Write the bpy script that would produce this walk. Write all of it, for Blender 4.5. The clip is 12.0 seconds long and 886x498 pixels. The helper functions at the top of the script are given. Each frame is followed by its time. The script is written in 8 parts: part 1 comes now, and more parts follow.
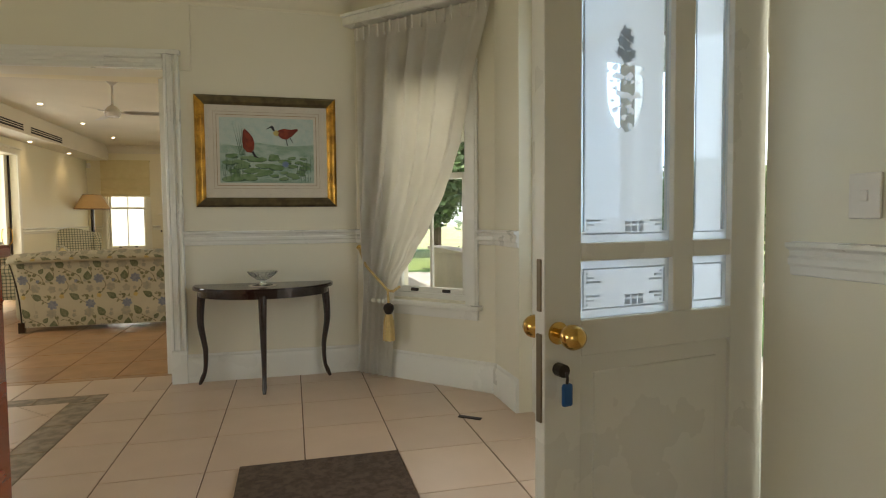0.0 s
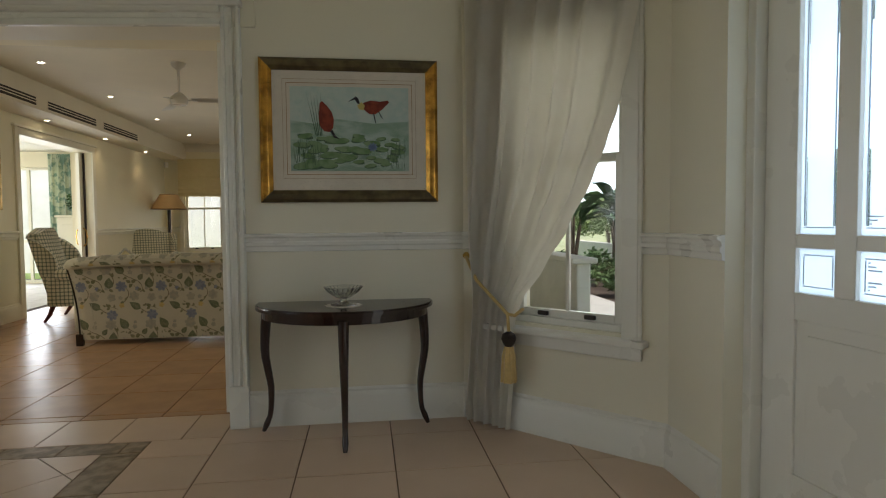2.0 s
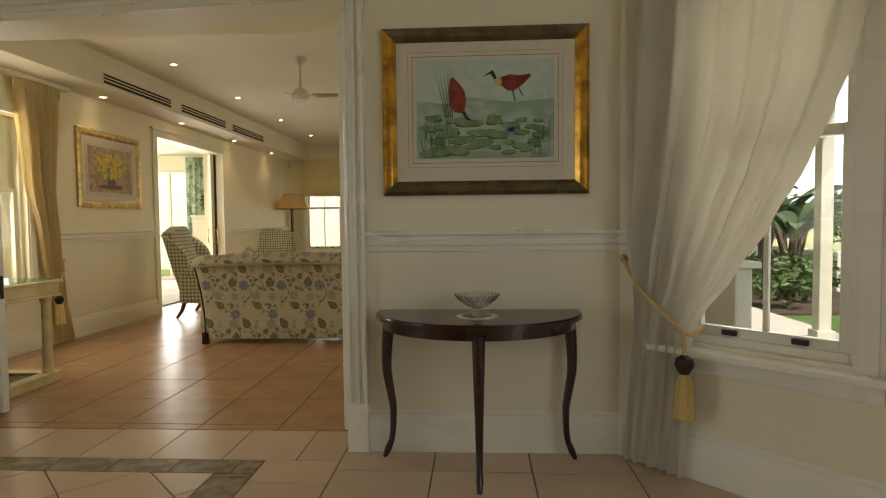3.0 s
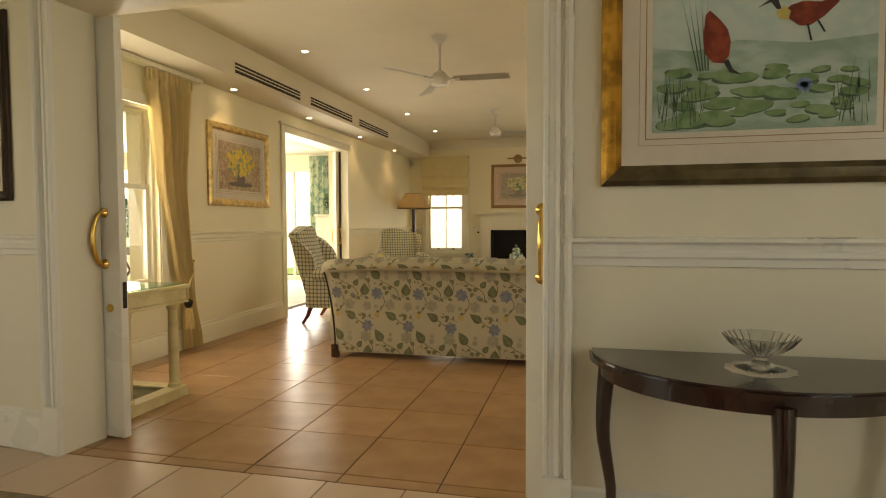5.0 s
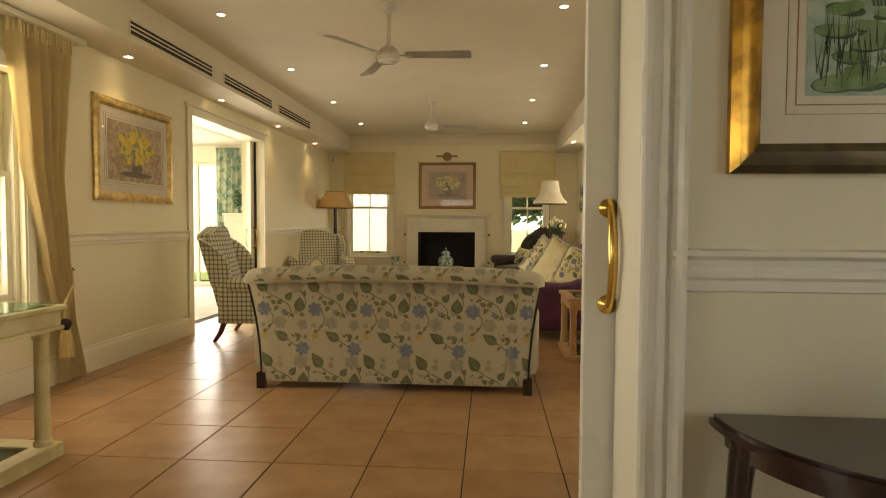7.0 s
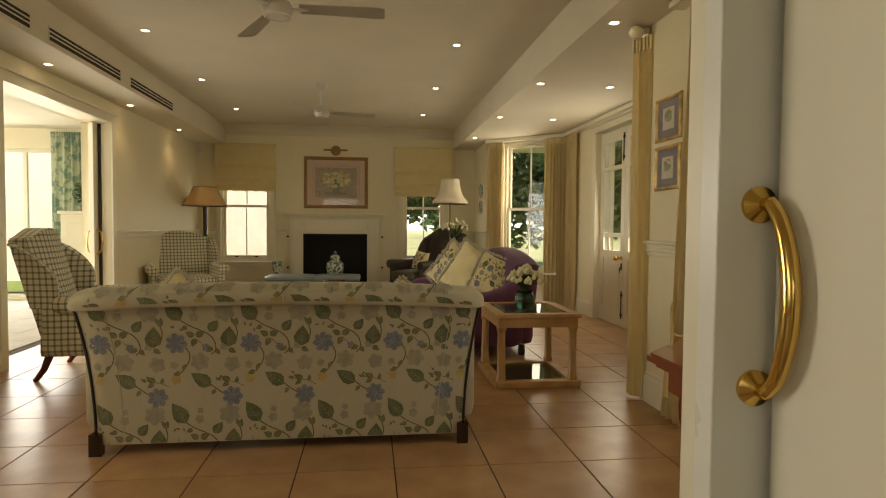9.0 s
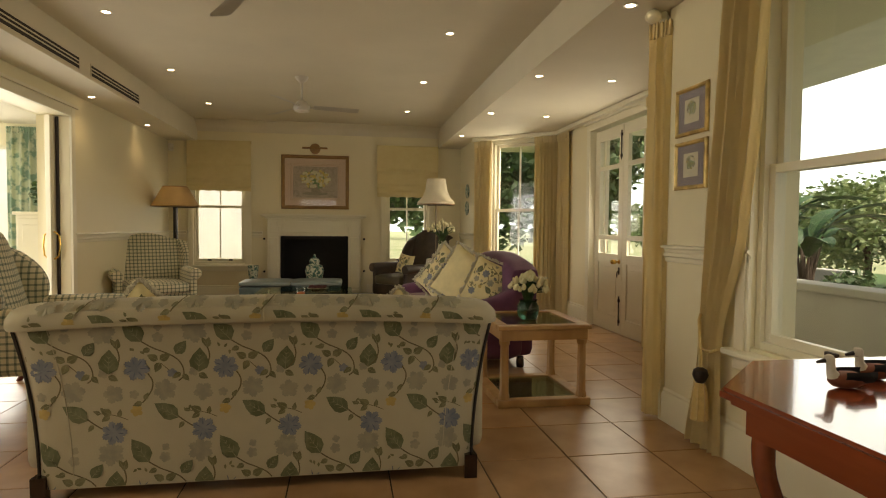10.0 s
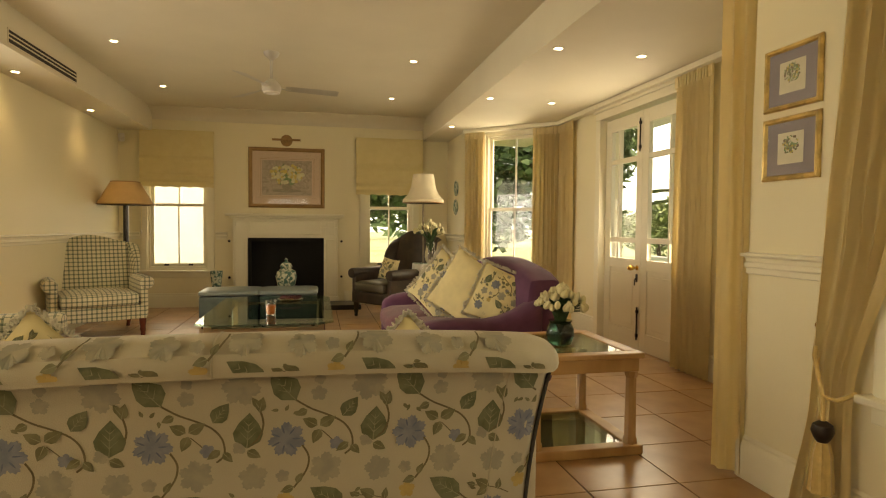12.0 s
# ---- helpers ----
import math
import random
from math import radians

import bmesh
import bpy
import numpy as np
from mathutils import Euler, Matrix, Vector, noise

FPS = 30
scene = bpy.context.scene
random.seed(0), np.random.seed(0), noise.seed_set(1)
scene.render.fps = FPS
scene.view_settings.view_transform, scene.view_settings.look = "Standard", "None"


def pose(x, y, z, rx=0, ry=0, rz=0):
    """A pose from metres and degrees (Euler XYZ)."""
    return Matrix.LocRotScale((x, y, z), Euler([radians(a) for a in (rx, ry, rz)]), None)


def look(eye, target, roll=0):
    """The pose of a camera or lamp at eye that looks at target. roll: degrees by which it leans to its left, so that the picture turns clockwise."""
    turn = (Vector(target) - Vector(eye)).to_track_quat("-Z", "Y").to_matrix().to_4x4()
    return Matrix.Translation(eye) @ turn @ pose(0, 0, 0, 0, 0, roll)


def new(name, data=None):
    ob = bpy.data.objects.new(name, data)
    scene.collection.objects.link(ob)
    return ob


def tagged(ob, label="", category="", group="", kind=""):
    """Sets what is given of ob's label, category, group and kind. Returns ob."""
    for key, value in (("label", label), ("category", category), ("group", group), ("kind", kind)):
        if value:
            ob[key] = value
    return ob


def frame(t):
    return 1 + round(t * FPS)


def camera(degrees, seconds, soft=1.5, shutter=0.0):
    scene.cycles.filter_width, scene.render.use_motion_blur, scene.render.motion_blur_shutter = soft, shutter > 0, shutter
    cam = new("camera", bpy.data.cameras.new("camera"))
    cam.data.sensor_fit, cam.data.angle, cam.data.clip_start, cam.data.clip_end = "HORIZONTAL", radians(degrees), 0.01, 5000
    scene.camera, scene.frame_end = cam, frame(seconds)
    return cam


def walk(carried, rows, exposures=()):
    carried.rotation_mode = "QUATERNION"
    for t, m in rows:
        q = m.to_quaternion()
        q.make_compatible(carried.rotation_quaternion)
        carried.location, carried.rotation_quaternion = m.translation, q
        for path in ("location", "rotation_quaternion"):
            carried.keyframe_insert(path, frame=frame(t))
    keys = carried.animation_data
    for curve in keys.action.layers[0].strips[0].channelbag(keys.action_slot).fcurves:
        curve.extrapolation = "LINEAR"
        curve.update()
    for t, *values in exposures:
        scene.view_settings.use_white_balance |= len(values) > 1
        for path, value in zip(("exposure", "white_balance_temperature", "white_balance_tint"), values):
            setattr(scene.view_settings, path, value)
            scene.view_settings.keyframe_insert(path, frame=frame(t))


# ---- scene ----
cam = camera(73.9, 12.0, soft=1.1)
PATH = [
    (0, (1.643, 1.101, 1.17), (2.138, 3.037, 1.067), -0.5),
    (0.5, (1.63, 1.373, 1.166), (2.113, 3.311, 1.063), -0.5),
    (1, (1.612, 1.68, 1.168), (2.052, 3.629, 1.066), -0.5),
    (1.5, (1.59, 1.953, 1.158), (1.939, 3.92, 1.058), -0.5),
    (2, (1.557, 2.238, 1.16), (1.817, 4.219, 1.063), -0.5),
    (2.5, (1.516, 2.521, 1.157), (1.617, 4.516, 1.059), -0.6),
    (3, (1.435, 2.762, 1.14), (1.321, 4.757, 1.047), -0.6),
    (3.5, (1.33, 2.963, 1.146), (1.08, 4.945, 1.057), -0.5),
    (5.5, (0.793, 3.704, 1.145), (0.309, 5.643, 1.056), -0.2),
    (6, (0.661, 3.876, 1.161), (0.214, 5.824, 1.072), -0.1),
    (6.5, (0.545, 4.036, 1.161), (0.203, 6.005, 1.074), 0.2),
    (7, (0.438, 4.218, 1.148), (0.281, 6.21, 1.064), 0.3),
    (9, (0.204, 5.099, 1.161), (0.452, 7.082, 1.081), 0.5),
    (9.5, (0.171, 5.302, 1.156), (0.443, 7.282, 1.079), 0.5),
    (10, (0.12, 5.511, 1.172), (0.447, 7.483, 1.096), 0.5),
    (10.5, (0.122, 5.731, 1.164), (0.487, 7.696, 1.089), 0.5),
    (11, (0.107, 5.944, 1.168), (0.488, 7.906, 1.094), 0.6),
    (11.5, (0.073, 6.163, 1.182), (0.474, 8.121, 1.108), 0.5),
    (12, (0.054, 6.409, 1.18), (0.475, 8.363, 1.105), 0.5),
]
walk(cam, [(t, look(eye, target, roll)) for t, eye, target, roll in PATH], exposures=[(0.0, 0.55, 6500, 10), (1.0, 0.0, 5700, 10), (1.5, -0.15, 5600, 10), (2.5, -0.08, 6700, 10), (3.5, 0.42, 7300, 10), (5.5, 0.55, 7800, 10), (6.5, 0.42, 7800, 10), (7.0, 0.42, 7800, 10), (9.0, -0.02, 7600, 10), (10.5, 0.0, 7400, 10), (12.0, 0.5, 8900, 10)])

# ---- world, sun and the sky's light in the openings ----
world = bpy.data.worlds.new("sky")
scene.world = world
world.use_nodes = True
wn = world.node_tree
sky = wn.nodes.new("ShaderNodeTexSky")
sky.sky_type = "NISHITA"
sky.sun_disc = False
sky.air_density, sky.dust_density, sky.ozone_density = 1.0, 4.0, 0.5
SUN_UP, SUN_TURN = radians(58), radians(150)
sky.sun_elevation, sky.sun_rotation = SUN_UP, SUN_TURN
wn.links.new(sky.outputs[0], wn.nodes["Background"].inputs[0])
wn.nodes["Background"].inputs[1].default_value = 0.15

sun = new("sun", bpy.data.lights.new("sun", "SUN"))
sun.data.energy, sun.data.angle, sun.data.color = 4.0, radians(0.5), (1.0, 0.95, 0.86)
sun_from = Vector((math.sin(SUN_TURN) * math.cos(SUN_UP), math.cos(SUN_TURN) * math.cos(SUN_UP), math.sin(SUN_UP)))
sun.matrix_world = look(sun_from * 40, (0, 0, 0))


def sky_lamp(x, y, z, tx, ty, w, h, watts, tz=None, colour=(1.0, 0.93, 0.80)):
    """The sky's light in an opening: an area lamp that looks into the room."""
    lamp = new("sky_light", bpy.data.lights.new("sky_light", "AREA"))
    lamp.data.shape, lamp.data.size, lamp.data.size_y, lamp.data.energy = "RECTANGLE", w, h, watts
    lamp.data.color = colour
    lamp.matrix_world = look((x, y, z), (tx, ty, z - 0.25 if tz is None else tz))
    return lamp


def spot(x, y, z, watts, wide=95):
    lamp = new("downlight_beam", bpy.data.lights.new("downlight_beam", "SPOT"))
    lamp.data.energy, lamp.data.spot_size, lamp.data.spot_blend = watts, radians(wide), 0.7
    lamp.data.shadow_soft_size, lamp.data.color = 0.04, (1.0, 0.74, 0.42)
    lamp.matrix_world = look((x, y, z), (x + 0.001, y, z - 1))
    return lamp


sky_lamp(-2.95, 11.05, 1.25, 0, 11.05, 1.7, 2.0, 15, colour=(0.97, 0.98, 1.0))      # the opening to the sun room
sky_lamp(-2.66, 7.2, 1.45, 0, 7.4, 1.2, 1.4, 17)           # the window beside the cream table
sky_lamp(3.07, 11.53, 1.5, 0, 11.53, 1.2, 1.3, 17)          # the garden doors
sky_lamp(2.58, 13.79, 1.5, -1.5, 12.6, 0.7, 1.6, 13)       # the bay window
sky_lamp(2.09, 7.27, 1.55, 0, 7.27, 1.2, 1.6, 7.5)            # the garden window
sky_lamp(-1.87, 15.6, 1.2, -1.87, 10, 0.7, 1.0, 6)       # the windows beside the hearth
sky_lamp(1.14, 15.6, 1.2, 1.14, 10, 0.7, 1.0, 5)
sky_lamp(2.85, 5.45, 1.4, 1.5, 3.9, 0.7, 1.5, 3)         # the hall's window
sky_lamp(3.40, 3.5, 1.4, 0, 3.5, 1.6, 1.9, 14, colour=(0.95, 0.97, 1.0))            # the front door
sky_lamp(-3.9, 2.6, 1.6, 2, 2.9, 2.4, 1.6, 14)            # added fill light for the hall, in an unseen west opening
sky_lamp(-1.1, -1.1, 1.5, 1.6, 3.0, 1.6, 1.6, 4)            # added fill light on the open door leaf, from behind the start
sky_lamp(-7.7, 10.5, 1.4, 0, 11, 6.0, 1.7, 170, colour=(0.97, 0.98, 1.0))          # added strong fill that brightens the sun room, from its unseen west side
sky_lamp(-5.5, 14.4, 1.2, -5.3, 8, 2.4, 2.0, 60, colour=(0.97, 0.98, 1.0))         # the sun room's north glazing
for sy in (8.83, 10.49, 12.21, 13.95):
    spot(-2.40, sy, 2.47, 4.2, 110)


# ---- materials ----
def mat(name, col, rough=0.6, metal=0.0, col2=None, scale=6.0, fine=60.0, bump=0.05, amount=0.5, vary=0.0, coat=0.0, sheen=0.0, stretch=None, coords="Object"):
    """A painted, woven or polished surface: two colours mixed by noise at two scales, with a fine relief."""
    m = bpy.data.materials.new(name)
    m.use_nodes = True
    nt = m.node_tree
    b = nt.nodes["Principled BSDF"]
    tc = nt.nodes.new("ShaderNodeTexCoord")
    vec = tc.outputs[coords]
    if stretch:
        mp = nt.nodes.new("ShaderNodeMapping")
        mp.inputs["Scale"].default_value = stretch
        nt.links.new(vec, mp.inputs["Vector"])
        vec = mp.outputs[0]
    n1 = nt.nodes.new("ShaderNodeTexNoise")
    n1.inputs["Scale"].default_value, n1.inputs["Detail"].default_value = scale, 5.0
    n2 = nt.nodes.new("ShaderNodeTexNoise")
    n2.inputs["Scale"].default_value, n2.inputs["Detail"].default_value = fine, 3.0
    nt.links.new(vec, n1.inputs["Vector"])
    nt.links.new(vec, n2.inputs["Vector"])
    c2 = col2 or tuple(c * 0.86 for c in col)
    mix = nt.nodes.new("ShaderNodeMix")
    mix.data_type = "RGBA"
    mix.inputs[6].default_value, mix.inputs[7].default_value = (*col, 1), (*c2, 1)
    ramp = nt.nodes.new("ShaderNodeMapRange")
    ramp.inputs[1].default_value, ramp.inputs[2].default_value = 0.5 - 0.5 * (1.1 - amount), 0.5 + 0.5 * (1.1 - amount)
    nt.links.new(n1.outputs[0], ramp.inputs[0])
    nt.links.new(ramp.outputs[0], mix.inputs[0])
    out = mix.outputs[2]
    if vary:
        oi = nt.nodes.new("ShaderNodeObjectInfo")
        hsv = nt.nodes.new("ShaderNodeHueSaturation")
        mr = nt.nodes.new("ShaderNodeMapRange")
        mr.inputs[3].default_value, mr.inputs[4].default_value = 1 - vary, 1 + vary
        nt.links.new(oi.outputs["Random"], mr.inputs[0])
        nt.links.new(mr.outputs[0], hsv.inputs["Value"])
        nt.links.new(out, hsv.inputs["Color"])
        out = hsv.outputs[0]
    nt.links.new(out, b.inputs["Base Color"])
    rr = nt.nodes.new("ShaderNodeMapRange")
    rr.inputs[3].default_value, rr.inputs[4].default_value = max(0.02, rough - 0.04), min(1, rough + 0.04)
    nt.links.new(n1.outputs[0], rr.inputs[0])
    nt.links.new(rr.outputs[0], b.inputs["Roughness"])
    b.inputs["Metallic"].default_value = metal
    b.inputs["Coat Weight"].default_value = coat
    b.inputs["Sheen Weight"].default_value = sheen
    if bump:
        bp = nt.nodes.new("ShaderNodeBump")
        bp.inputs["Strength"].default_value, bp.inputs["Distance"].default_value = bump, 0.01
        nt.links.new(n2.outputs[0], bp.inputs["Height"])
        nt.links.new(bp.outputs[0], b.inputs["Normal"])
    return m


def glow(name, col, power):
    m = bpy.data.materials.new(name)
    m.use_nodes = True
    b = m.node_tree.nodes["Principled BSDF"]
    b.inputs["Base Color"].default_value = (*col, 1)
    b.inputs["Emission Color"].default_value, b.inputs["Emission Strength"].default_value = (*col, 1), power
    return m


def glass(name, col=(1, 1, 1), rough=0.0, gloss=0.03):
    """Thin glass: mostly clear, with a reflection that grows at a grazing view."""
    m = bpy.data.materials.new(name)
    m.use_nodes = True
    nt = m.node_tree
    nt.nodes.remove(nt.nodes["Principled BSDF"])
    tr = nt.nodes.new("ShaderNodeBsdfTransparent")
    tr.inputs[0].default_value = (*col, 1)
    gl = nt.nodes.new("ShaderNodeBsdfGlossy")
    gl.inputs["Roughness"].default_value = rough
    lw = nt.nodes.new("ShaderNodeLayerWeight")
    pw = nt.nodes.new("ShaderNodeMath")
    pw.operation = "POWER"
    pw.inputs[1].default_value = 4.0
    nt.links.new(lw.outputs["Facing"], pw.inputs[0])
    fr = nt.nodes.new("ShaderNodeMath")
    fr.operation = "MULTIPLY_ADD"
    fr.inputs[1].default_value, fr.inputs[2].default_value = 0.5, gloss
    nt.links.new(pw.outputs[0], fr.inputs[0])
    mx = nt.nodes.new("ShaderNodeMixShader")
    nt.links.new(fr.outputs[0], mx.inputs[0])
    nt.links.new(tr.outputs[0], mx.inputs[1])
    nt.links.new(gl.outputs[0], mx.inputs[2])
    nt.links.new(mx.outputs[0], nt.nodes["Material Output"].inputs[0])
    return m


def solid_glass(name, col=(1, 1, 1), rough=0.02):
    m = mat(name, col, rough, bump=0)
    b = m.node_tree.nodes["Principled BSDF"]
    b.inputs["Transmission Weight"].default_value, b.inputs["IOR"].default_value = 1.0, 1.5
    return m


def frosted(name):
    """Etched glass: frosted, with a clear shield in the tall pane and clear strips along its sides."""
    m = bpy.data.materials.new(name)
    m.use_nodes = True
    nt = m.node_tree
    nt.nodes.remove(nt.nodes["Principled BSDF"])

    def calc(op, a, b=0.0, c=0.0):
        n = nt.nodes.new("ShaderNodeMath")
        n.operation = op
        for k, v in enumerate((a, b, c)):
            if isinstance(v, (int, float)):
                n.inputs[k].default_value = v
            else:
                nt.links.new(v, n.inputs[k])
        return n.outputs[0]

    uv = nt.nodes.new("ShaderNodeTexCoord")
    sp = nt.nodes.new("ShaderNodeSeparateXYZ")
    nt.links.new(uv.outputs["UV"], sp.inputs[0])
    x, z = sp.outputs[0], sp.outputs[1]
    # the shield: straight sides above, drawn to a point below
    below = calc("MAXIMUM", calc("DIVIDE", calc("SUBTRACT", 1.52, z), 0.11), 0.0)
    half = calc("MULTIPLY", calc("SQRT", calc("MAXIMUM", calc("SUBTRACT", 1.0, calc("POWER", below, 1.7)), 0.0)), 0.066)
    inside = calc("MULTIPLY", calc("LESS_THAN", calc("ABSOLUTE", calc("SUBTRACT", x, 0.5775)), half), calc("LESS_THAN", z, 1.60))
    figure = nt.nodes.new("ShaderNodeTexNoise")
    figure.inputs["Scale"].default_value = 42.0
    nt.links.new(uv.outputs["UV"], figure.inputs["Vector"])
    shield = calc("MULTIPLY", inside, calc("LESS_THAN", figure.outputs[0], 0.56))
    strips = None
    for a, b in ((0.41, 0.745), (0.17, 0.33)):
        for e in (a + 0.018, b - 0.018):
            one = calc("LESS_THAN", calc("ABSOLUTE", calc("SUBTRACT", x, e)), 0.009)
            strips = one if strips is None else calc("MAXIMUM", strips, one)
    strips = calc("MULTIPLY", strips, calc("MULTIPLY", calc("GREATER_THAN", z, 1.13), calc("LESS_THAN", z, 1.98)))
    clear = calc("MAXIMUM", shield, strips)
    t1 = nt.nodes.new("ShaderNodeBsdfTranslucent")
    t1.inputs[0].default_value = (0.86, 0.93, 1.0, 1)
    t2 = nt.nodes.new("ShaderNodeBsdfTransparent")
    t2.inputs[0].default_value = (0.84, 0.92, 1.0, 1)
    mx = nt.nodes.new("ShaderNodeMixShader")
    nt.links.new(calc("MULTIPLY_ADD", clear, 0.68, 0.25), mx.inputs[0])
    nt.links.new(t1.outputs[0], mx.inputs[1])
    nt.links.new(t2.outputs[0], mx.inputs[2])
    nt.links.new(mx.outputs[0], nt.nodes["Material Output"].inputs[0])
    return m


def check(name, base, line, dark, pitch):
    """A woven check: lines of a darker yarn across three axes, with a soft slub."""
    m = mat(name, base, 0.9, bump=0.12, fine=300, sheen=0.2)
    nt = m.node_tree
    b = nt.nodes["Principled BSDF"]
    src = b.inputs["Base Color"].links[0].from_socket
    tc = nt.nodes.new("ShaderNodeTexCoord")
    sp = nt.nodes.new("ShaderNodeSeparateXYZ")
    nt.links.new(tc.outputs["UV"], sp.inputs[0])
    total = None
    for ax in (0, 1):
        k = nt.nodes.new("ShaderNodeMath")
        k.operation = "MULTIPLY"
        k.inputs[1].default_value = 1 / pitch
        nt.links.new(sp.outputs[ax], k.inputs[0])
        fr = nt.nodes.new("ShaderNodeMath")
        fr.operation = "FRACT"
        nt.links.new(k.outputs[0], fr.inputs[0])
        lt = nt.nodes.new("ShaderNodeMath")
        lt.operation = "LESS_THAN"
        lt.inputs[1].default_value = 0.33
        nt.links.new(fr.outputs[0], lt.inputs[0])
        if total is None:
            total = lt
        else:
            ad = nt.nodes.new("ShaderNodeMath")
            ad.operation = "ADD"
            nt.links.new(total.outputs[0], ad.inputs[0])
            nt.links.new(lt.outputs[0], ad.inputs[1])
            total = ad
    half = nt.nodes.new("ShaderNodeMath")
    half.operation = "MULTIPLY"
    half.inputs[1].default_value = 0.5
    nt.links.new(total.outputs[0], half.inputs[0])
    ramp = nt.nodes.new("ShaderNodeValToRGB")
    ramp.color_ramp.elements[0].color = (0, 0, 0, 1)
    ramp.color_ramp.elements[0].position = 0.25
    ramp.color_ramp.interpolation = "CONSTANT"
    ramp.color_ramp.elements[0].position = 0.0
    ramp.color_ramp.elements[0].color = (*base, 1)
    e = ramp.color_ramp.elements.new(0.3)
    e.color = (*line, 1)
    ramp.color_ramp.elements[-1].position = 0.8
    ramp.color_ramp.elements[-1].color = (*dark, 1)
    nt.links.new(half.outputs[0], ramp.inputs[0])
    mul = nt.nodes.new("ShaderNodeMix")
    mul.data_type, mul.blend_type = "RGBA", "MULTIPLY"
    mul.inputs[0].default_value = 0.5
    nt.links.new(ramp.outputs[0], mul.inputs[6])
    nt.links.new(src, mul.inputs[7])
    nt.links.new(mul.outputs[2], b.inputs["Base Color"])
    return m


PAINT = mat("wall_paint", (0.80, 0.73, 0.52), 0.55, scale=1.2, fine=180, bump=0.006, amount=0.3, col2=(0.77, 0.70, 0.49))
HALLPAINT = mat("hall_paint", (0.78, 0.74, 0.60), 0.5, scale=1.2, fine=180, bump=0.006, amount=0.3, col2=(0.75, 0.71, 0.57))
CEIL = mat("ceiling_paint", (0.75, 0.69, 0.54), 0.7, scale=1.5, fine=200, bump=0.02, amount=0.3)
TRIM = mat("white_gloss_paint", (0.80, 0.75, 0.59), 0.32, scale=3, fine=120, bump=0.0, amount=0.4, col2=(0.76, 0.71, 0.54))
DOORPAINT = mat("door_enamel", (0.80, 0.79, 0.73), 0.28, scale=3, fine=120, bump=0.0, amount=0.4, col2=(0.76, 0.75, 0.68))
TILE = mat("ceramic_tile", (0.48, 0.285, 0.145), 0.25, scale=4.5, fine=1.7, bump=0.0, amount=0.75, col2=(0.36, 0.20, 0.09), vary=0.09)
HALLTILE = mat("pale_ceramic_tile", (0.66, 0.50, 0.37), 0.30, scale=3.5, fine=1.7, bump=0.0, amount=0.35, col2=(0.58, 0.43, 0.31), vary=0.07)
for m_ in (TILE, HALLTILE):
    m_.node_tree.links.remove(m_.node_tree.nodes["Principled BSDF"].inputs["Roughness"].links[0])
    m_.node_tree.nodes["Principled BSDF"].inputs["Roughness"].default_value = 0.29
HALLGROUT = mat("brown_hall_grout", (0.20, 0.135, 0.085), 0.9, bump=0.2)
STONE = mat("brown_slate", (0.36, 0.27, 0.17), 0.45, scale=14, fine=90, bump=0.25, amount=0.9, col2=(0.20, 0.15, 0.09), vary=0.12)
GROUT = mat("grout", (0.075, 0.052, 0.034), 0.9, bump=0.2)
DARKWOOD = mat("dark_mahogany", (0.035, 0.014, 0.010), 0.22, scale=4, fine=50, stretch=(1, 1, 0.2), amount=0.8, col2=(0.018, 0.008, 0.006), coat=0.4, bump=0.02)
CHERRY = mat("cherry_wood", (0.26, 0.055, 0.018), 0.16, scale=5, fine=60, stretch=(1, 0.15, 1), amount=0.9, col2=(0.16, 0.03, 0.010), coat=0.6, bump=0.01)
OAK = mat("limed_oak", (0.52, 0.31, 0.13), 0.42, scale=6, fine=70, stretch=(1, 1, 0.2), amount=0.9, col2=(0.40, 0.22, 0.085), bump=0.05)
LEGWOOD = mat("red_leg_wood", (0.16, 0.035, 0.018), 0.3, scale=8, fine=60, bump=0.02, amount=0.8)
CREAMWOOD = mat("cream_painted_wood", (0.72, 0.63, 0.36), 0.4, scale=7, fine=80, bump=0.06, amount=0.9, col2=(0.60, 0.50, 0.25))
BRASS = mat("brass", (0.78, 0.53, 0.17), 0.18, 1.0, scale=8, fine=60, bump=0.01, amount=0.6, col2=(0.60, 0.38, 0.10))
CHROME = mat("polished_nickel", (0.78, 0.75, 0.66), 0.12, 1.0, scale=8, fine=60, bump=0.01, amount=0.4)
IRON = mat("dark_iron", (0.045, 0.035, 0.03), 0.45, 0.7, scale=20, fine=80, bump=0.05)
GOLD = mat("gilt_frame", (0.78, 0.42, 0.07), 0.25, 0.75, scale=14, fine=50, stretch=(1, 1, 1), bump=0.04, amount=0.9, col2=(0.36, 0.19, 0.035))
# the gilt again, with shade put into its colour for level rails
OLIVESHADE = mat("olive_shaded_gilt", (0.14, 0.11, 0.05), 0.32, 0.3, scale=14, fine=60, bump=0.04, amount=0.9, col2=(0.08, 0.06, 0.03))
PALEGOLD = mat("pale_gilt", (0.72, 0.51, 0.20), 0.30, 0.6, scale=18, fine=60, bump=0.05, amount=0.9, col2=(0.46, 0.33, 0.13))
BROWNFRAME = mat("brown_gilt_frame", (0.34, 0.20, 0.075), 0.35, 0.2, scale=16, fine=60, bump=0.05, amount=0.9)
MOUNT = mat("mount_board", (0.72, 0.66, 0.56), 0.8, scale=20, fine=200, bump=0.02, amount=0.3)
PINKMOUNT = mat("pink_mount_board", (0.66, 0.50, 0.38), 0.8, scale=20, fine=200, bump=0.02, amount=0.3)
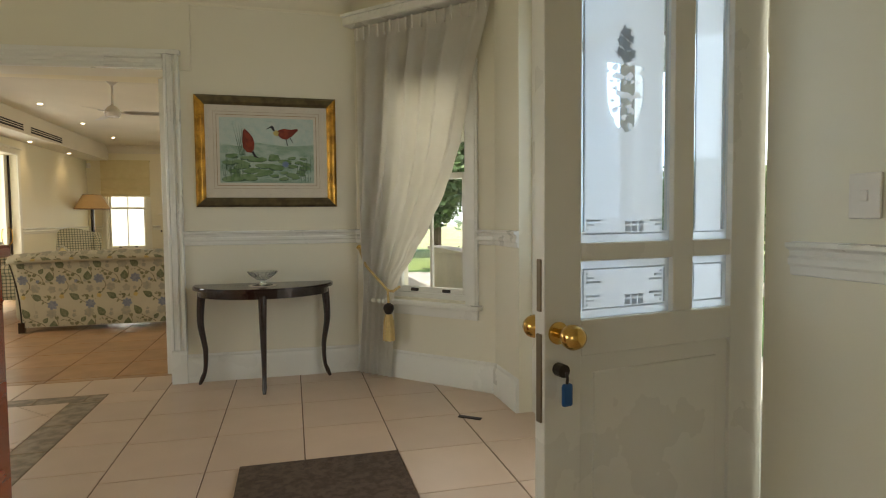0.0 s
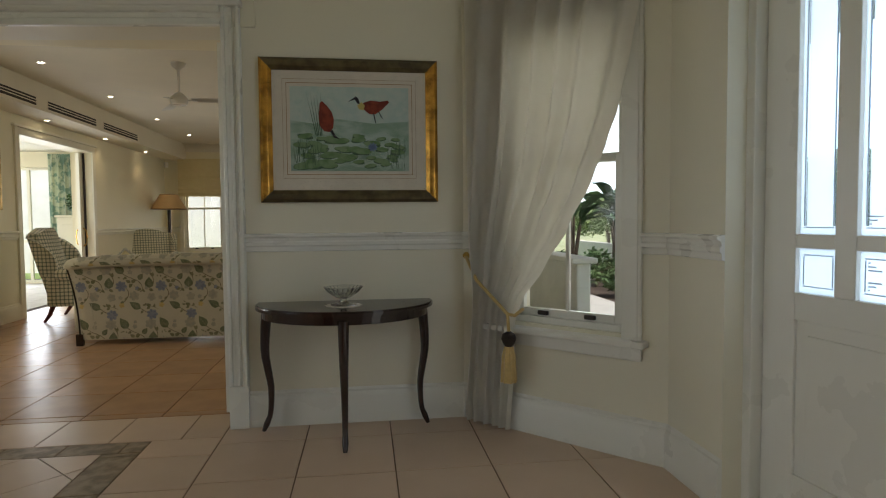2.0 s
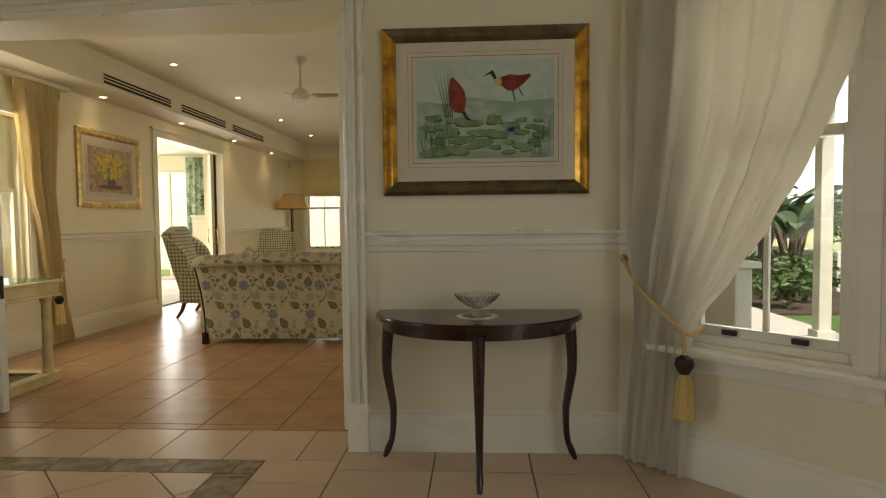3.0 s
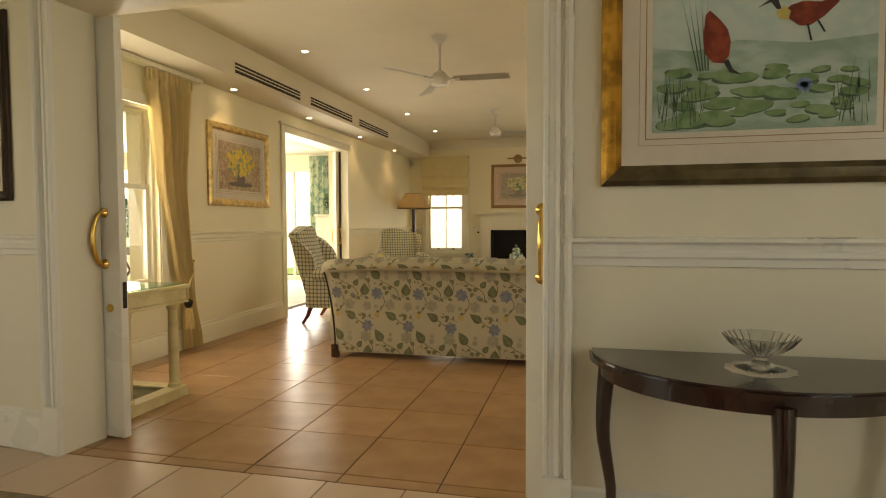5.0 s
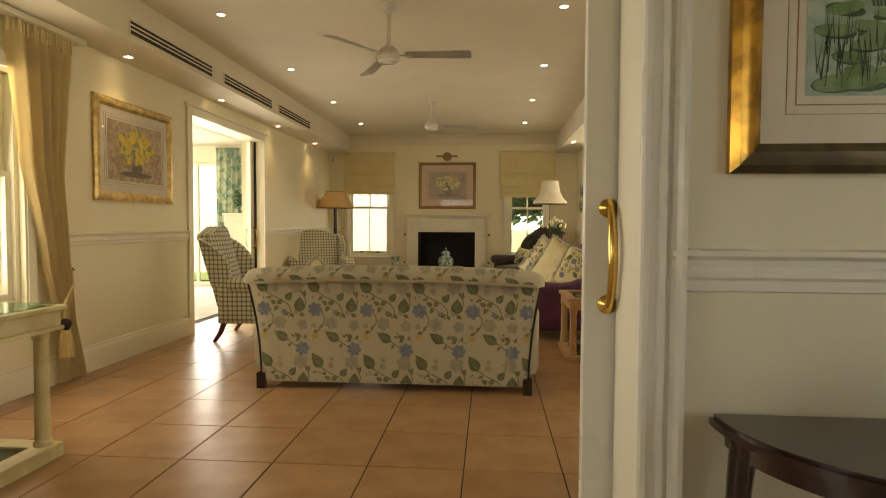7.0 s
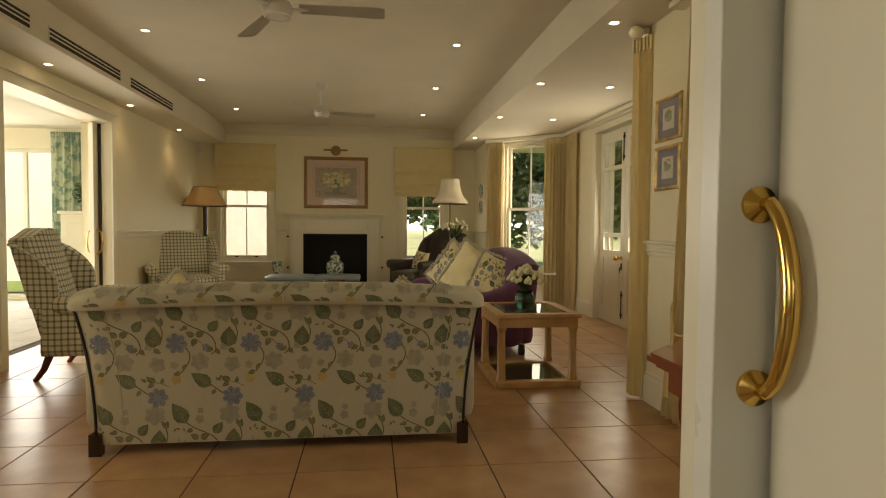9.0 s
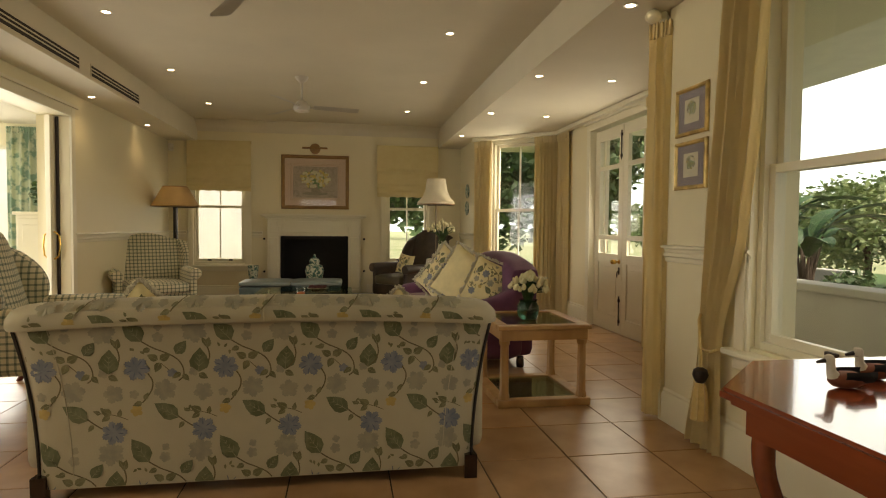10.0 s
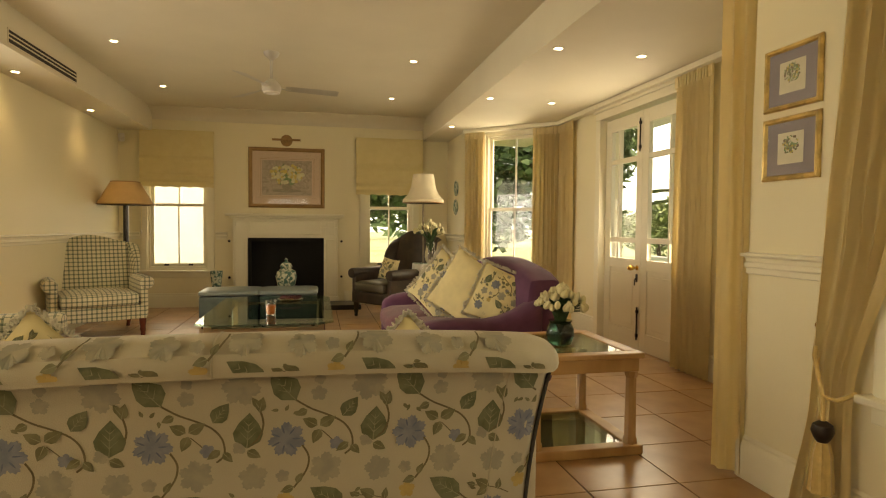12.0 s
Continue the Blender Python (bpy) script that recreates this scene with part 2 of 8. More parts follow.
GREYMOUNT = mat("grey_mauve_mount", (0.30, 0.27, 0.30), 0.8, scale=20, fine=200, bump=0.02, amount=0.3)
PAPER = mat("paper", (0.74, 0.70, 0.56), 0.8, scale=20, fine=200, bump=0.02, amount=0.4)
FANWHITE = mat("fan_enamel", (0.58, 0.54, 0.46), 0.35, scale=6, fine=90, bump=0.01)
ETCH = mat("polished_etching", (0.62, 0.68, 0.74), 0.2, bump=0.0)
CURTAIN = mat("cream_cotton_curtain", (0.90, 0.87, 0.79), 0.85, scale=8, fine=260, bump=0.1, amount=0.5, sheen=0.3, col2=(0.85, 0.81, 0.72))
GOLDCURTAIN = mat("gold_cotton_curtain", (0.88, 0.75, 0.44), 0.8, scale=8, fine=260, bump=0.1, amount=0.5, sheen=0.3, col2=(0.82, 0.68, 0.38))


def let_through(m, share):
    """Thin cloth: some daylight passes through the weave."""
    nt = m.node_tree
    b = nt.nodes["Principled BSDF"]
    tl = nt.nodes.new("ShaderNodeBsdfTranslucent")
    nt.links.new(b.inputs["Base Color"].links[0].from_socket, tl.inputs[0])
    mx = nt.nodes.new("ShaderNodeMixShader")
    mx.inputs[0].default_value = share
    nt.links.new(b.outputs[0], mx.inputs[1])
    nt.links.new(tl.outputs[0], mx.inputs[2])
    nt.links.new(mx.outputs[0], nt.nodes["Material Output"].inputs[0])


let_through(CURTAIN, 0.06)
let_through(ETCH, 0.55)
let_through(GOLDCURTAIN, 0.15)
TASSEL = mat("gold_silk_cord", (0.62, 0.44, 0.16), 0.55, scale=40, fine=200, bump=0.3, amount=0.8, sheen=0.4)
BLIND = mat("roman_blind_cloth", (0.74, 0.64, 0.36), 0.85, scale=8, fine=240, bump=0.12, amount=0.5, col2=(0.68, 0.57, 0.30))
FABRIC = mat("floral_linen_ground", (0.46, 0.41, 0.29), 0.9, scale=9, fine=320, bump=0.2, amount=0.5, sheen=0.15, col2=(0.42, 0.37, 0.26))
PIPING = mat("dark_piping", (0.035, 0.028, 0.022), 0.8, fine=200, bump=0.1)
PURPLE = mat("purple_velvet", (0.135, 0.045, 0.105), 0.9, scale=7, fine=220, bump=0.1, amount=0.8, sheen=0.12, col2=(0.095, 0.03, 0.075))
MAUVE = mat("mauve_chenille", (0.20, 0.085, 0.105), 0.9, scale=7, fine=220, bump=0.2, amount=0.8, sheen=0.15, col2=(0.15, 0.06, 0.08))
LEATHER = mat("brown_leather", (0.055, 0.035, 0.022), 0.38, scale=9, fine=110, bump=0.15, amount=0.8, col2=(0.03, 0.02, 0.013))
LEATHERSEAT = mat("olive_leather_seat", (0.08, 0.065, 0.035), 0.4, scale=9, fine=110, bump=0.15, amount=0.8)
TEAL = mat("teal_leather", (0.10, 0.15, 0.155), 0.42, scale=9, fine=140, bump=0.1, amount=0.7, col2=(0.06, 0.09, 0.095))
PLATE = mat("worn_bronze", (0.22, 0.17, 0.11), 0.45, 0.7, scale=20, fine=80, bump=0.05)
CUSHION = mat("cream_cushion", (0.76, 0.65, 0.35), 0.85, scale=10, fine=240, bump=0.15, amount=0.6, col2=(0.62, 0.53, 0.30))
FRINGE = mat("cushion_fringe", (0.66, 0.62, 0.50), 0.95, scale=60, fine=400, bump=0.6, amount=0.9)
CHECK = check("green_check_weave", (0.78, 0.73, 0.58), (0.36, 0.38, 0.30), (0.14, 0.17, 0.14), 0.044)
WHITE = mat("white_enamel", (0.78, 0.74, 0.66), 0.35, scale=6, fine=90, bump=0.01)
SHADE = mat("parchment_shade", (0.62, 0.42, 0.20), 0.8, scale=8, fine=200, bump=0.1, amount=0.5)
WHITESHADE = mat("ivory_silk_shade", (0.78, 0.70, 0.52), 0.8, scale=8, fine=200, bump=0.1, amount=0.4)
BLACK = mat("soot_black", (0.012, 0.011, 0.011), 0.8, scale=5, fine=60, bump=0.1)
SLATE = mat("black_slate", (0.02, 0.018, 0.018), 0.35, scale=5, fine=60, bump=0.05)
SLOT = mat("vent_slot", (0.03, 0.02, 0.015), 0.7)
PORCELAIN = mat("blue_white_porcelain", (0.66, 0.72, 0.60), 0.15, scale=26, fine=40, bump=0.0, amount=1.0, col2=(0.09, 0.20, 0.17))
GREENLEAF = mat("leaf_green", (0.05, 0.11, 0.03), 0.55, scale=10, fine=60, bump=0.1, amount=0.8, col2=(0.03, 0.07, 0.02), vary=0.2)
PETAL = mat("cream_petal", (0.74, 0.68, 0.42), 0.7, scale=10, fine=60, bump=0.05, amount=0.6)
GREENGLASS = solid_glass("dark_green_glass", (0.03, 0.10, 0.07))
CRYSTAL = solid_glass("crystal", (0.95, 0.97, 0.96))
PANE = glass("window_glass")
TABLEGLASS = glass("table_glass", (0.70, 0.82, 0.74), gloss=0.10)
FROST = frosted("etched_glass")
MATTING = mat("brown_door_mat", (0.13, 0.085, 0.055), 0.95, scale=30, fine=300, bump=0.8, amount=0.9, col2=(0.08, 0.05, 0.032))
LAMP_ON = glow("halogen_glow", (1.0, 0.82, 0.55), 18)
PAVING = mat("pale_paving", (0.58, 0.55, 0.49), 0.7, scale=4, fine=40, bump=0.08, amount=0.7, vary=0.06)
RENDER_W = mat("white_render", (0.82, 0.79, 0.72), 0.8, scale=3, fine=60, bump=0.1, amount=0.6)
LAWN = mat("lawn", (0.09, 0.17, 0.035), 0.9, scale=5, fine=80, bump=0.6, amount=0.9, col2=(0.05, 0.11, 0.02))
FIELD = mat("pale_field", (0.42, 0.42, 0.22), 0.9, scale=0.3, fine=8, bump=0.2, amount=0.9, col2=(0.30, 0.34, 0.15))
EARTH = mat("earth", (0.07, 0.045, 0.03), 0.95, scale=8, fine=60, bump=0.6, amount=0.8)
BARK = mat("bark", (0.13, 0.09, 0.06), 0.9, scale=12, fine=60, bump=0.6, amount=0.9, stretch=(1, 1, 0.3))


# ---- mesh tools ----
def bm_new():
    return bmesh.new()


def box(bm, x0, x1, y0, y1, z0, z1, bevel=0.0, m=None):
    vs = [bm.verts.new((x, y, z)) for z in (z0, z1) for y in (y0, y1) for x in (x0, x1)]
    fs = [bm.faces.new([vs[i] for i in f]) for f in ((0, 2, 3, 1), (4, 5, 7, 6), (0, 1, 5, 4), (2, 6, 7, 3), (0, 4, 6, 2), (1, 3, 7, 5))]
    if bevel:
        es = list({e for f in fs for e in f.edges})
        r = bmesh.ops.bevel(bm, geom=es, offset=bevel, segments=2, affect="EDGES", profile=0.5)
        vs = list({v for f in r["faces"] for v in f.verts} | {v for v in vs if v.is_valid})
    if m is not None:
        bmesh.ops.transform(bm, matrix=m, verts=[v for v in vs if v.is_valid])
    return bm


def cushion(bm, x0, x1, y0, y1, z0, z1, r=0.05, puff=0.0, m=None, n=8):
    """A soft block: rounded edges and faces that swell."""
    cx, cy, cz = (x0 + x1) / 2, (y0 + y1) / 2, (z0 + z1) / 2
    hx, hy, hz = (x1 - x0) / 2, (y1 - y0) / 2, (z1 - z0) / 2
    bmesh.ops.create_cube(bm, size=2)
    bmesh.ops.subdivide_edges(bm, edges=bm.edges[:], cuts=n, use_grid_fill=True)
    made = bm.verts[:]
    for v in made:
        p = v.co.copy()
        q = Vector((p.x * hx, p.y * hy, p.z * hz))
        inner = Vector((max(-hx + r, min(hx - r, q.x)), max(-hy + r, min(hy - r, q.y)), max(-hz + r, min(hz - r, q.z))))
        d = q - inner
        if d.length > 1e-6:
            q = inner + d.normalized() * r
        if puff:
            k = (1 - p.x ** 2) * (1 - p.y ** 2) if abs(p.z) > 0.99 else (1 - p.x ** 2) * (1 - p.z ** 2) if abs(p.y) > 0.99 else (1 - p.y ** 2) * (1 - p.z ** 2)
            ax = 2 if abs(p.z) > 0.99 else 1 if abs(p.y) > 0.99 else 0
            q[ax] += puff * k * (1 if p[ax] > 0 else -1)
        v.co = q + Vector((cx, cy, cz))
    if m is not None:
        bmesh.ops.transform(bm, matrix=m, verts=made)
    return bm


def prism(bm, poly, z0, z1):
    a = [bm.verts.new((x, y, z0)) for x, y in poly]
    b = [bm.verts.new((x, y, z1)) for x, y in poly]
    n = len(poly)
    bm.faces.new(a[::-1])
    bm.faces.new(b)
    for i in range(n):
        bm.faces.new((a[i], a[(i + 1) % n], b[(i + 1) % n], b[i]))
    return bm


def lathe(bm, profile, x=0, y=0, z=0, seg=24, m=None, flute=0.0, nf=12):
    rings = []
    for r, h in profile:
        ring = []
        for i in range(seg):
            a = 2 * math.pi * i / seg
            k = r * (1 + flute * math.cos(nf * a))
            p = Vector((k * math.cos(a), k * math.sin(a), h))
            ring.append(bm.verts.new((m @ p if m is not None else p) + Vector((x, y, z))))
        rings.append(ring)
    for a, b in zip(rings, rings[1:]):
        for i in range(seg):
            bm.faces.new((a[i], a[(i + 1) % seg], b[(i + 1) % seg], b[i]))
    bm.faces.new(rings[0][::-1])
    bm.faces.new(rings[-1])
    return bm


def tube(bm, pts, r, seg=8):
    """A round bar along points; r may be one radius or one for each point."""
    pts = [Vector(p) for p in pts]
    rs = r if isinstance(r, (list, tuple)) else [r] * len(pts)
    rings = []
    side = None
    for i, p in enumerate(pts):
        d = (pts[min(i + 1, len(pts) - 1)] - pts[max(i - 1, 0)]).normalized()
        if side is None:
            side = d.cross(Vector((0, 0, 1)) if abs(d.z) < 0.9 else Vector((1, 0, 0))).normalized()
        side = (side - d * side.dot(d)).normalized()
        up = d.cross(side)
        rings.append([bm.verts.new(p + (side * math.cos(2 * math.pi * k / seg) + up * math.sin(2 * math.pi * k / seg)) * rs[i]) for k in range(seg)])
    for a, b in zip(rings, rings[1:]):
        for k in range(seg):
            bm.faces.new((a[k], a[(k + 1) % seg], b[(k + 1) % seg], b[k]))
    bm.faces.new(rings[0][::-1])
    bm.faces.new(rings[-1])
    return bm


def extrude_x(bm, prof, x0, x1):
    """A moulding: a profile of (y, z) points drawn out along x."""
    a = [bm.verts.new((x0, y, z)) for y, z in prof]
    b = [bm.verts.new((x1, y, z)) for y, z in prof]
    n = len(prof)
    for i in range(n):
        bm.faces.new((a[i], a[(i + 1) % n], b[(i + 1) % n], b[i]))
    bm.faces.new(a[::-1])
    bm.faces.new(b)
    return bm


def sheet(bm, fn, nu, nv, thick=0.0):
    """A surface from fn(u, v), u and v from 0 to 1."""
    g = [[bm.verts.new(fn(i / nu, j / nv)) for i in range(nu + 1)] for j in range(nv + 1)]
    for j in range(nv):
        for i in range(nu):
            bm.faces.new((g[j][i], g[j][i + 1], g[j + 1][i + 1], g[j + 1][i]))
    return bm


def part(name, bm, material, parent=None, label="", smooth=False, m=None, uv=False):
    """Links a bmesh as one mesh object under a thing or a part."""
    if uv:
        lay = bm.loops.layers.uv.new("UVMap")
        for f in bm.faces:
            f.normal_update()
            ax = max(range(3), key=lambda i: abs(f.normal[i]))
            for l in f.loops:
                c = l.vert.co
                l[lay].uv = ((c.y, c.z) if ax == 0 else (c.x, c.z) if ax == 1 else (c.x, c.y))
    bmesh.ops.recalc_face_normals(bm, faces=bm.faces[:])
    me = bpy.data.meshes.new(name)
    bm.to_mesh(me)
    bm.free()
    if smooth:
        for p in me.polygons:
            p.use_smooth = True
        me.set_sharp_from_angle(angle=radians(smooth if smooth is not True else 40))
    me.materials.append(material)
    ob = new(name, me)
    if parent is not None:
        ob.parent = parent
        if name.startswith(("print_", "painted_", "etched_", "ruled_")) or name in ("fringe", "stems", "petals", "leaves", "heading_pleats", "potpourri", "cut_tiles"):
            ob["kind"] = "stuff"
    if m is not None:
        ob.matrix_basis = m
    if label:
        tagged(ob, label)
    return ob


def thing(name, m, label, category, group="", kind=""):
    ob = new(name)
    ob.matrix_basis = m
    ob.empty_display_size = 0.1
    return tagged(ob, label, category, group, kind)


def structure(name, bm, material, label="", category="", smooth=False):
    return tagged(part(name, bm, material, smooth=smooth), label, category, "", "structure")


def along(p0, p1, z=0.0):
    """The frame of a wall: x along it, y out of the room, z up."""
    d = Vector((p1[0] - p0[0], p1[1] - p0[1], 0))
    return Matrix.Translation((p0[0], p0[1], z)) @ Matrix.Rotation(math.atan2(d.y, d.x), 4, "Z"), d.length


def wall_run(bm, p0, p1, thick, z0, z1, holes=()):
    """A wall with openings (s0, s1, h0, h1) cut through it; the room is on the right of its run."""
    m, length = along(p0, p1)
    s = 0.0
    for s0, s1, h0, h1 in sorted(holes):
        if s0 > s:
            box(bm, s, s0, 0, thick, z0, z1, m=m)
        if h0 > z0:
            box(bm, s0, s1, 0, thick, z0, h0, m=m)
        if h1 < z1:
            box(bm, s0, s1, 0, thick, h1, z1, m=m)
        s = s1
    if s < length:
        box(bm, s, length, 0, thick, z0, z1, m=m)
    return bm


DADO = [(0.0, 0.0), (-0.012, 0.004), (-0.014, 0.028), (-0.022, 0.036), (-0.022, 0.052), (-0.014, 0.060), (-0.018, 0.076), (-0.034, 0.086), (-0.034, 0.098), (0.0, 0.102)]
SKIRT = [(0.0, 0.0), (-0.022, 0.0), (-0.022, 0.155), (-0.016, 0.172), (-0.010, 0.180), (-0.010, 0.192), (0.0, 0.204)]
CORNICE = [(0.0, 0.0), (-0.010, 0.0), (-0.016, 0.015), (-0.030, 0.022), (-0.055, 0.055), (-0.085, 0.085), (-0.10, 0.09), (-0.10, 0.108), (0.0, 0.108)]


def moulding(bm, p0, p1, prof, z, a=0.0, b=None):
    m, length = along(p0, p1, z)
    n0 = len(bm.verts)
    extrude_x(bm, prof, a, length if b is None else b)
    bm.verts.ensure_lookup_table()
    bmesh.ops.transform(bm, matrix=m, verts=bm.verts[n0:])
    return bm


# ---- the plan ----
HC, LC, LOW = 2.80, 2.81, 2.49                  # ceilings: hall, living room, bulkheads
WX, EX, FY = -2.63, 2.05, 15.38                 # living room: west wall, east wall, far wall
B1, B2, B3, B4 = (EX, 14.22), (3.05, 13.30), (3.05, 10.15), (EX, 8.84)   # the bay
A0, A1 = (2.125, 5.645), (2.94, 4.78)           # the hall's slanted window wall
OP_R, OP_L = 0.79, -1.575                        # the wide opening between hall and living room
HEAD = 2.23
SLANT = -0.1035                                 # the hall wall drifts back towards its west end


def hall_y(x):
    return 5.645 if x > OP_R else 5.645 + (x - OP_R) * SLANT


# hall walls
bm = bm_new()
wall_run(bm, (OP_R, 5.645), A0, 0.24, 0, 3.0)
structure("wall_picture", bm, HALLPAINT, "cream painted hall wall with dado rail", "wall")
bm = bm_new()
wall_run(bm, (-4.2, hall_y(-4.2)), (OP_R, 5.645), 0.24, 0, 3.0, [(4.2 + OP_L + 0.01, 5.2, 0, HEAD)])
structure("wall_opening", bm, HALLPAINT, "cream wall with a wide opening to the living room", "wall")
bm = bm_new()
wall_run(bm, A0, A1, 0.25, 0, 3.0, [(0.30, 0.98, 0.60, 2.14)])
structure("wall_window_bay", bm, HALLPAINT, "slanted cream wall round a sash window", "wall")
bm = bm_new()
wall_run(bm, A1, (2.94, 4.36), 0.25, 0, 3.0)
structure("wall_door_north", bm, HALLPAINT, "short cream wall beside the front door", "wall")
bm = bm_new()
wall_run(bm, (3.05, 4.36), (3.21, 2.64), 0.16, 0, 3.0, [(0.03, 1.70, 0, 2.52)])
structure("wall_front_door", bm, HALLPAINT, "cream wall round the double front door", "wall")
bm = bm_new()
wall_run(bm, (3.10, 2.66), (3.10, -1.2), 0.25, 0, 3.0)
structure("wall_door_south", bm, HALLPAINT, "cream wall with a light switch beside the door", "wall")
bm = bm_new()
# the south opening is invented too, only for a fill lamp
wall_run(bm, (3.10, -1.2), (-4.2, -1.2), 0.25, 0, 3.0, [(3.4, 5.0, 0.7, 2.3)])
# the west opening is invented, to let the added fill lamp in
wall_run(bm, (-4.2, -1.2), (-4.2, 6.4), 0.25, 0, 3.0, [(2.5, 5.1, 0.8, 2.4)])
structure("wall_hall_back", bm, HALLPAINT, "plain cream walls that close the hall", "wall")
bm = bm_new()
box(bm, -4.4, 3.5, -1.4, 5.9, HC, HC + 0.2)
structure("ceiling_hall", bm, CEIL, "white plaster hall ceiling", "ceiling")

# living-room walls
bm = bm_new()
box(bm, OP_R + 0.06, 2.3, 5.965, 6.06, 0, 3.0)
box(bm, -3.0, OP_L - 0.06, 6.24, 6.33, 0, 3.0)
box(bm, -3.0, 2.3, 5.91, 6.2, HEAD + 0.02, 3.0)
structure("wall_living_south", bm, PAINT, "cream wall behind the sliding door", "wall")
bm = bm_new()
box(bm, 0.716, OP_R + 0.06, 5.950, 6.006, 0, HEAD + 0.02, 0.004)
structure("door_frame_living", bm, TRIM, "cream lining of the wide opening on the living-room side", "door frame")
bm = bm_new()
wall_run(bm, (WX, 6.0), (WX, FY), 0.30, 0, 3.0, [(0.55, 1.88, 0.60, 2.14), (4.08, 6.02, 0, 2.25)])
structure("wall_west", bm, PAINT, "cream wall with a window and a wide opening", "wall")
bm = bm_new()
wall_run(bm, (WX, FY), (EX, FY), 0.30, 0, 3.0, [(0.36, 1.17, 0.55, 2.2), (1.71, 2.79, 0, 1.0), (3.41, 4.14, 0.55, 2.2)])
structure("wall_far", bm, PAINT, "cream chimney wall with two windows and a hearth", "wall")
bm = bm_new()
wall_run(bm, (EX, FY), B1, 0.25, 0, 3.0)
structure("wall_nib", bm, PAINT, "short cream wall beside the bay", "wall")
bm = bm_new()
wall_run(bm, B1, B2, 0.25, 0, 3.0, [(0.28, 1.10, 0.50, 2.42)])
structure("wall_bay_north", bm, PAINT, "slanted bay wall round a sash window", "wall")
bm = bm_new()
wall_run(bm, B2, B3, 0.25, 0, 3.0, [(0.99, 2.56, 0, 2.38)])
structure("wall_bay_east", bm, PAINT, "bay wall round the garden doors", "wall")
bm = bm_new()
wall_run(bm, B3, B4, 0.25, 0, 3.0)
structure("wall_bay_south", bm, PAINT, "slanted plain bay wall", "wall")
bm = bm_new()
wall_run(bm, B4, (EX, 5.9), 0.25, 0, 3.0, [(0.775, 2.25, 0.60, 2.45)])
structure("wall_east", bm, PAINT, "cream wall with a large sash window", "wall")

# ceilings and bulkheads
bm = bm_new()
box(bm, -2.19, 1.66, 5.9, FY + 0.2, LC, LC + 0.2)
structure("ceiling_living", bm, CEIL, "white plaster tray ceiling", "ceiling")
bm = bm_new()
box(bm, WX - 0.2, -2.19, 5.9, FY + 0.2, LOW, LC + 0.2)
structure("ceiling_bulkhead_west", bm, CEIL, "lowered plaster bulkhead with air vents", "ceiling")
bm = bm_new()
box(bm, 1.66, 3.4, 5.9, FY + 0.2, LOW, LC + 0.2)
structure("ceiling_bulkhead_east", bm, CEIL, "lowered plaster ceiling over the bay", "ceiling")
bm = bm_new()
moulding(bm, (-2.19, FY), (1.66, FY), [(0, -0.16), (-0.012, -0.16), (-0.03, -0.11), (-0.10, -0.045), (-0.22, -0.010), (-0.22, 0.0), (0, 0.0)], LC)
structure("trim_cove", bm, CEIL, "curved plaster cove over the hearth wall", "cornice", smooth=50)
bm = bm_new()
moulding(bm, (OP_R - 1.2, hall_y(OP_R - 1.2)), (OP_R, 5.645), CORNICE, HC - 0.11)
moulding(bm, (-4.2, hall_y(-4.2)), (OP_R - 1.2, hall_y(OP_R - 1.2)), CORNICE, HC - 0.11)
moulding(bm, (OP_R, 5.645), A0, CORNICE, HC - 0.11)
moulding(bm, A0, A1, CORNICE, HC - 0.11)
structure("trim_cornice_hall", bm, TRIM, "white plaster cornice", "cornice", smooth=30)

# skirtings and dado rails
runs = [((0.86, 5.645), A0, True, True), (A0, A1, True, False), (A1, (2.94, 4.36), True, True), ((-4.2, hall_y(-4.2)), (OP_L - 0.09, hall_y(OP_L - 0.09)), True, True),
        ((3.10, 2.55), (3.10, -1.2), True, True)]
bm, bd = bm_new(), bm_new()
for p, q, sk, da in runs:
    moulding(bm, p, q, SKIRT, 0.0)
    if da:
        moulding(bd, p, q, DADO, 0.992)
moulding(bd, A0, A1, DADO, 0.992, 0.0, 0.20)
moulding(bd, A0, A1, DADO, 0.992, 1.06, None)
structure("baseboard_hall", bm, DOORPAINT, "tall white moulded skirting", "skirting", smooth=30)
structure("trim_dado_hall", bd, DOORPAINT, "white moulded dado rail", "dado rail", smooth=30)
bm, bd = bm_new(), bm_new()
for p, q in (((WX, 6.0), (WX, 10.04)), ((WX, 12.08), (WX, FY)), ((WX, FY), (-1.2, FY)), ((0.47, FY), (EX, FY)), ((EX, FY), B1), (B1, B2), (B2, (3.05, 12.33)), ((3.05, 10.72), B3), (B3, B4), (B4, (EX, 6.0))):
    moulding(bm, p, q, SKIRT, 0.0)
for p, q in (((WX, 8.10), (WX, 10.04)), ((WX, 12.08), (WX, FY)), ((WX, FY), (-2.36, FY)), ((-1.36, FY), (-1.2, FY)), ((EX, FY), B1), (B4, (EX, 8.05))):
    moulding(bd, p, q, DADO, 0.972)
structure("baseboard_living", bm, TRIM, "tall cream moulded skirting", "skirting", smooth=30)
structure("trim_dado_living", bd, TRIM, "cream moulded dado rail", "dado rail", smooth=30)

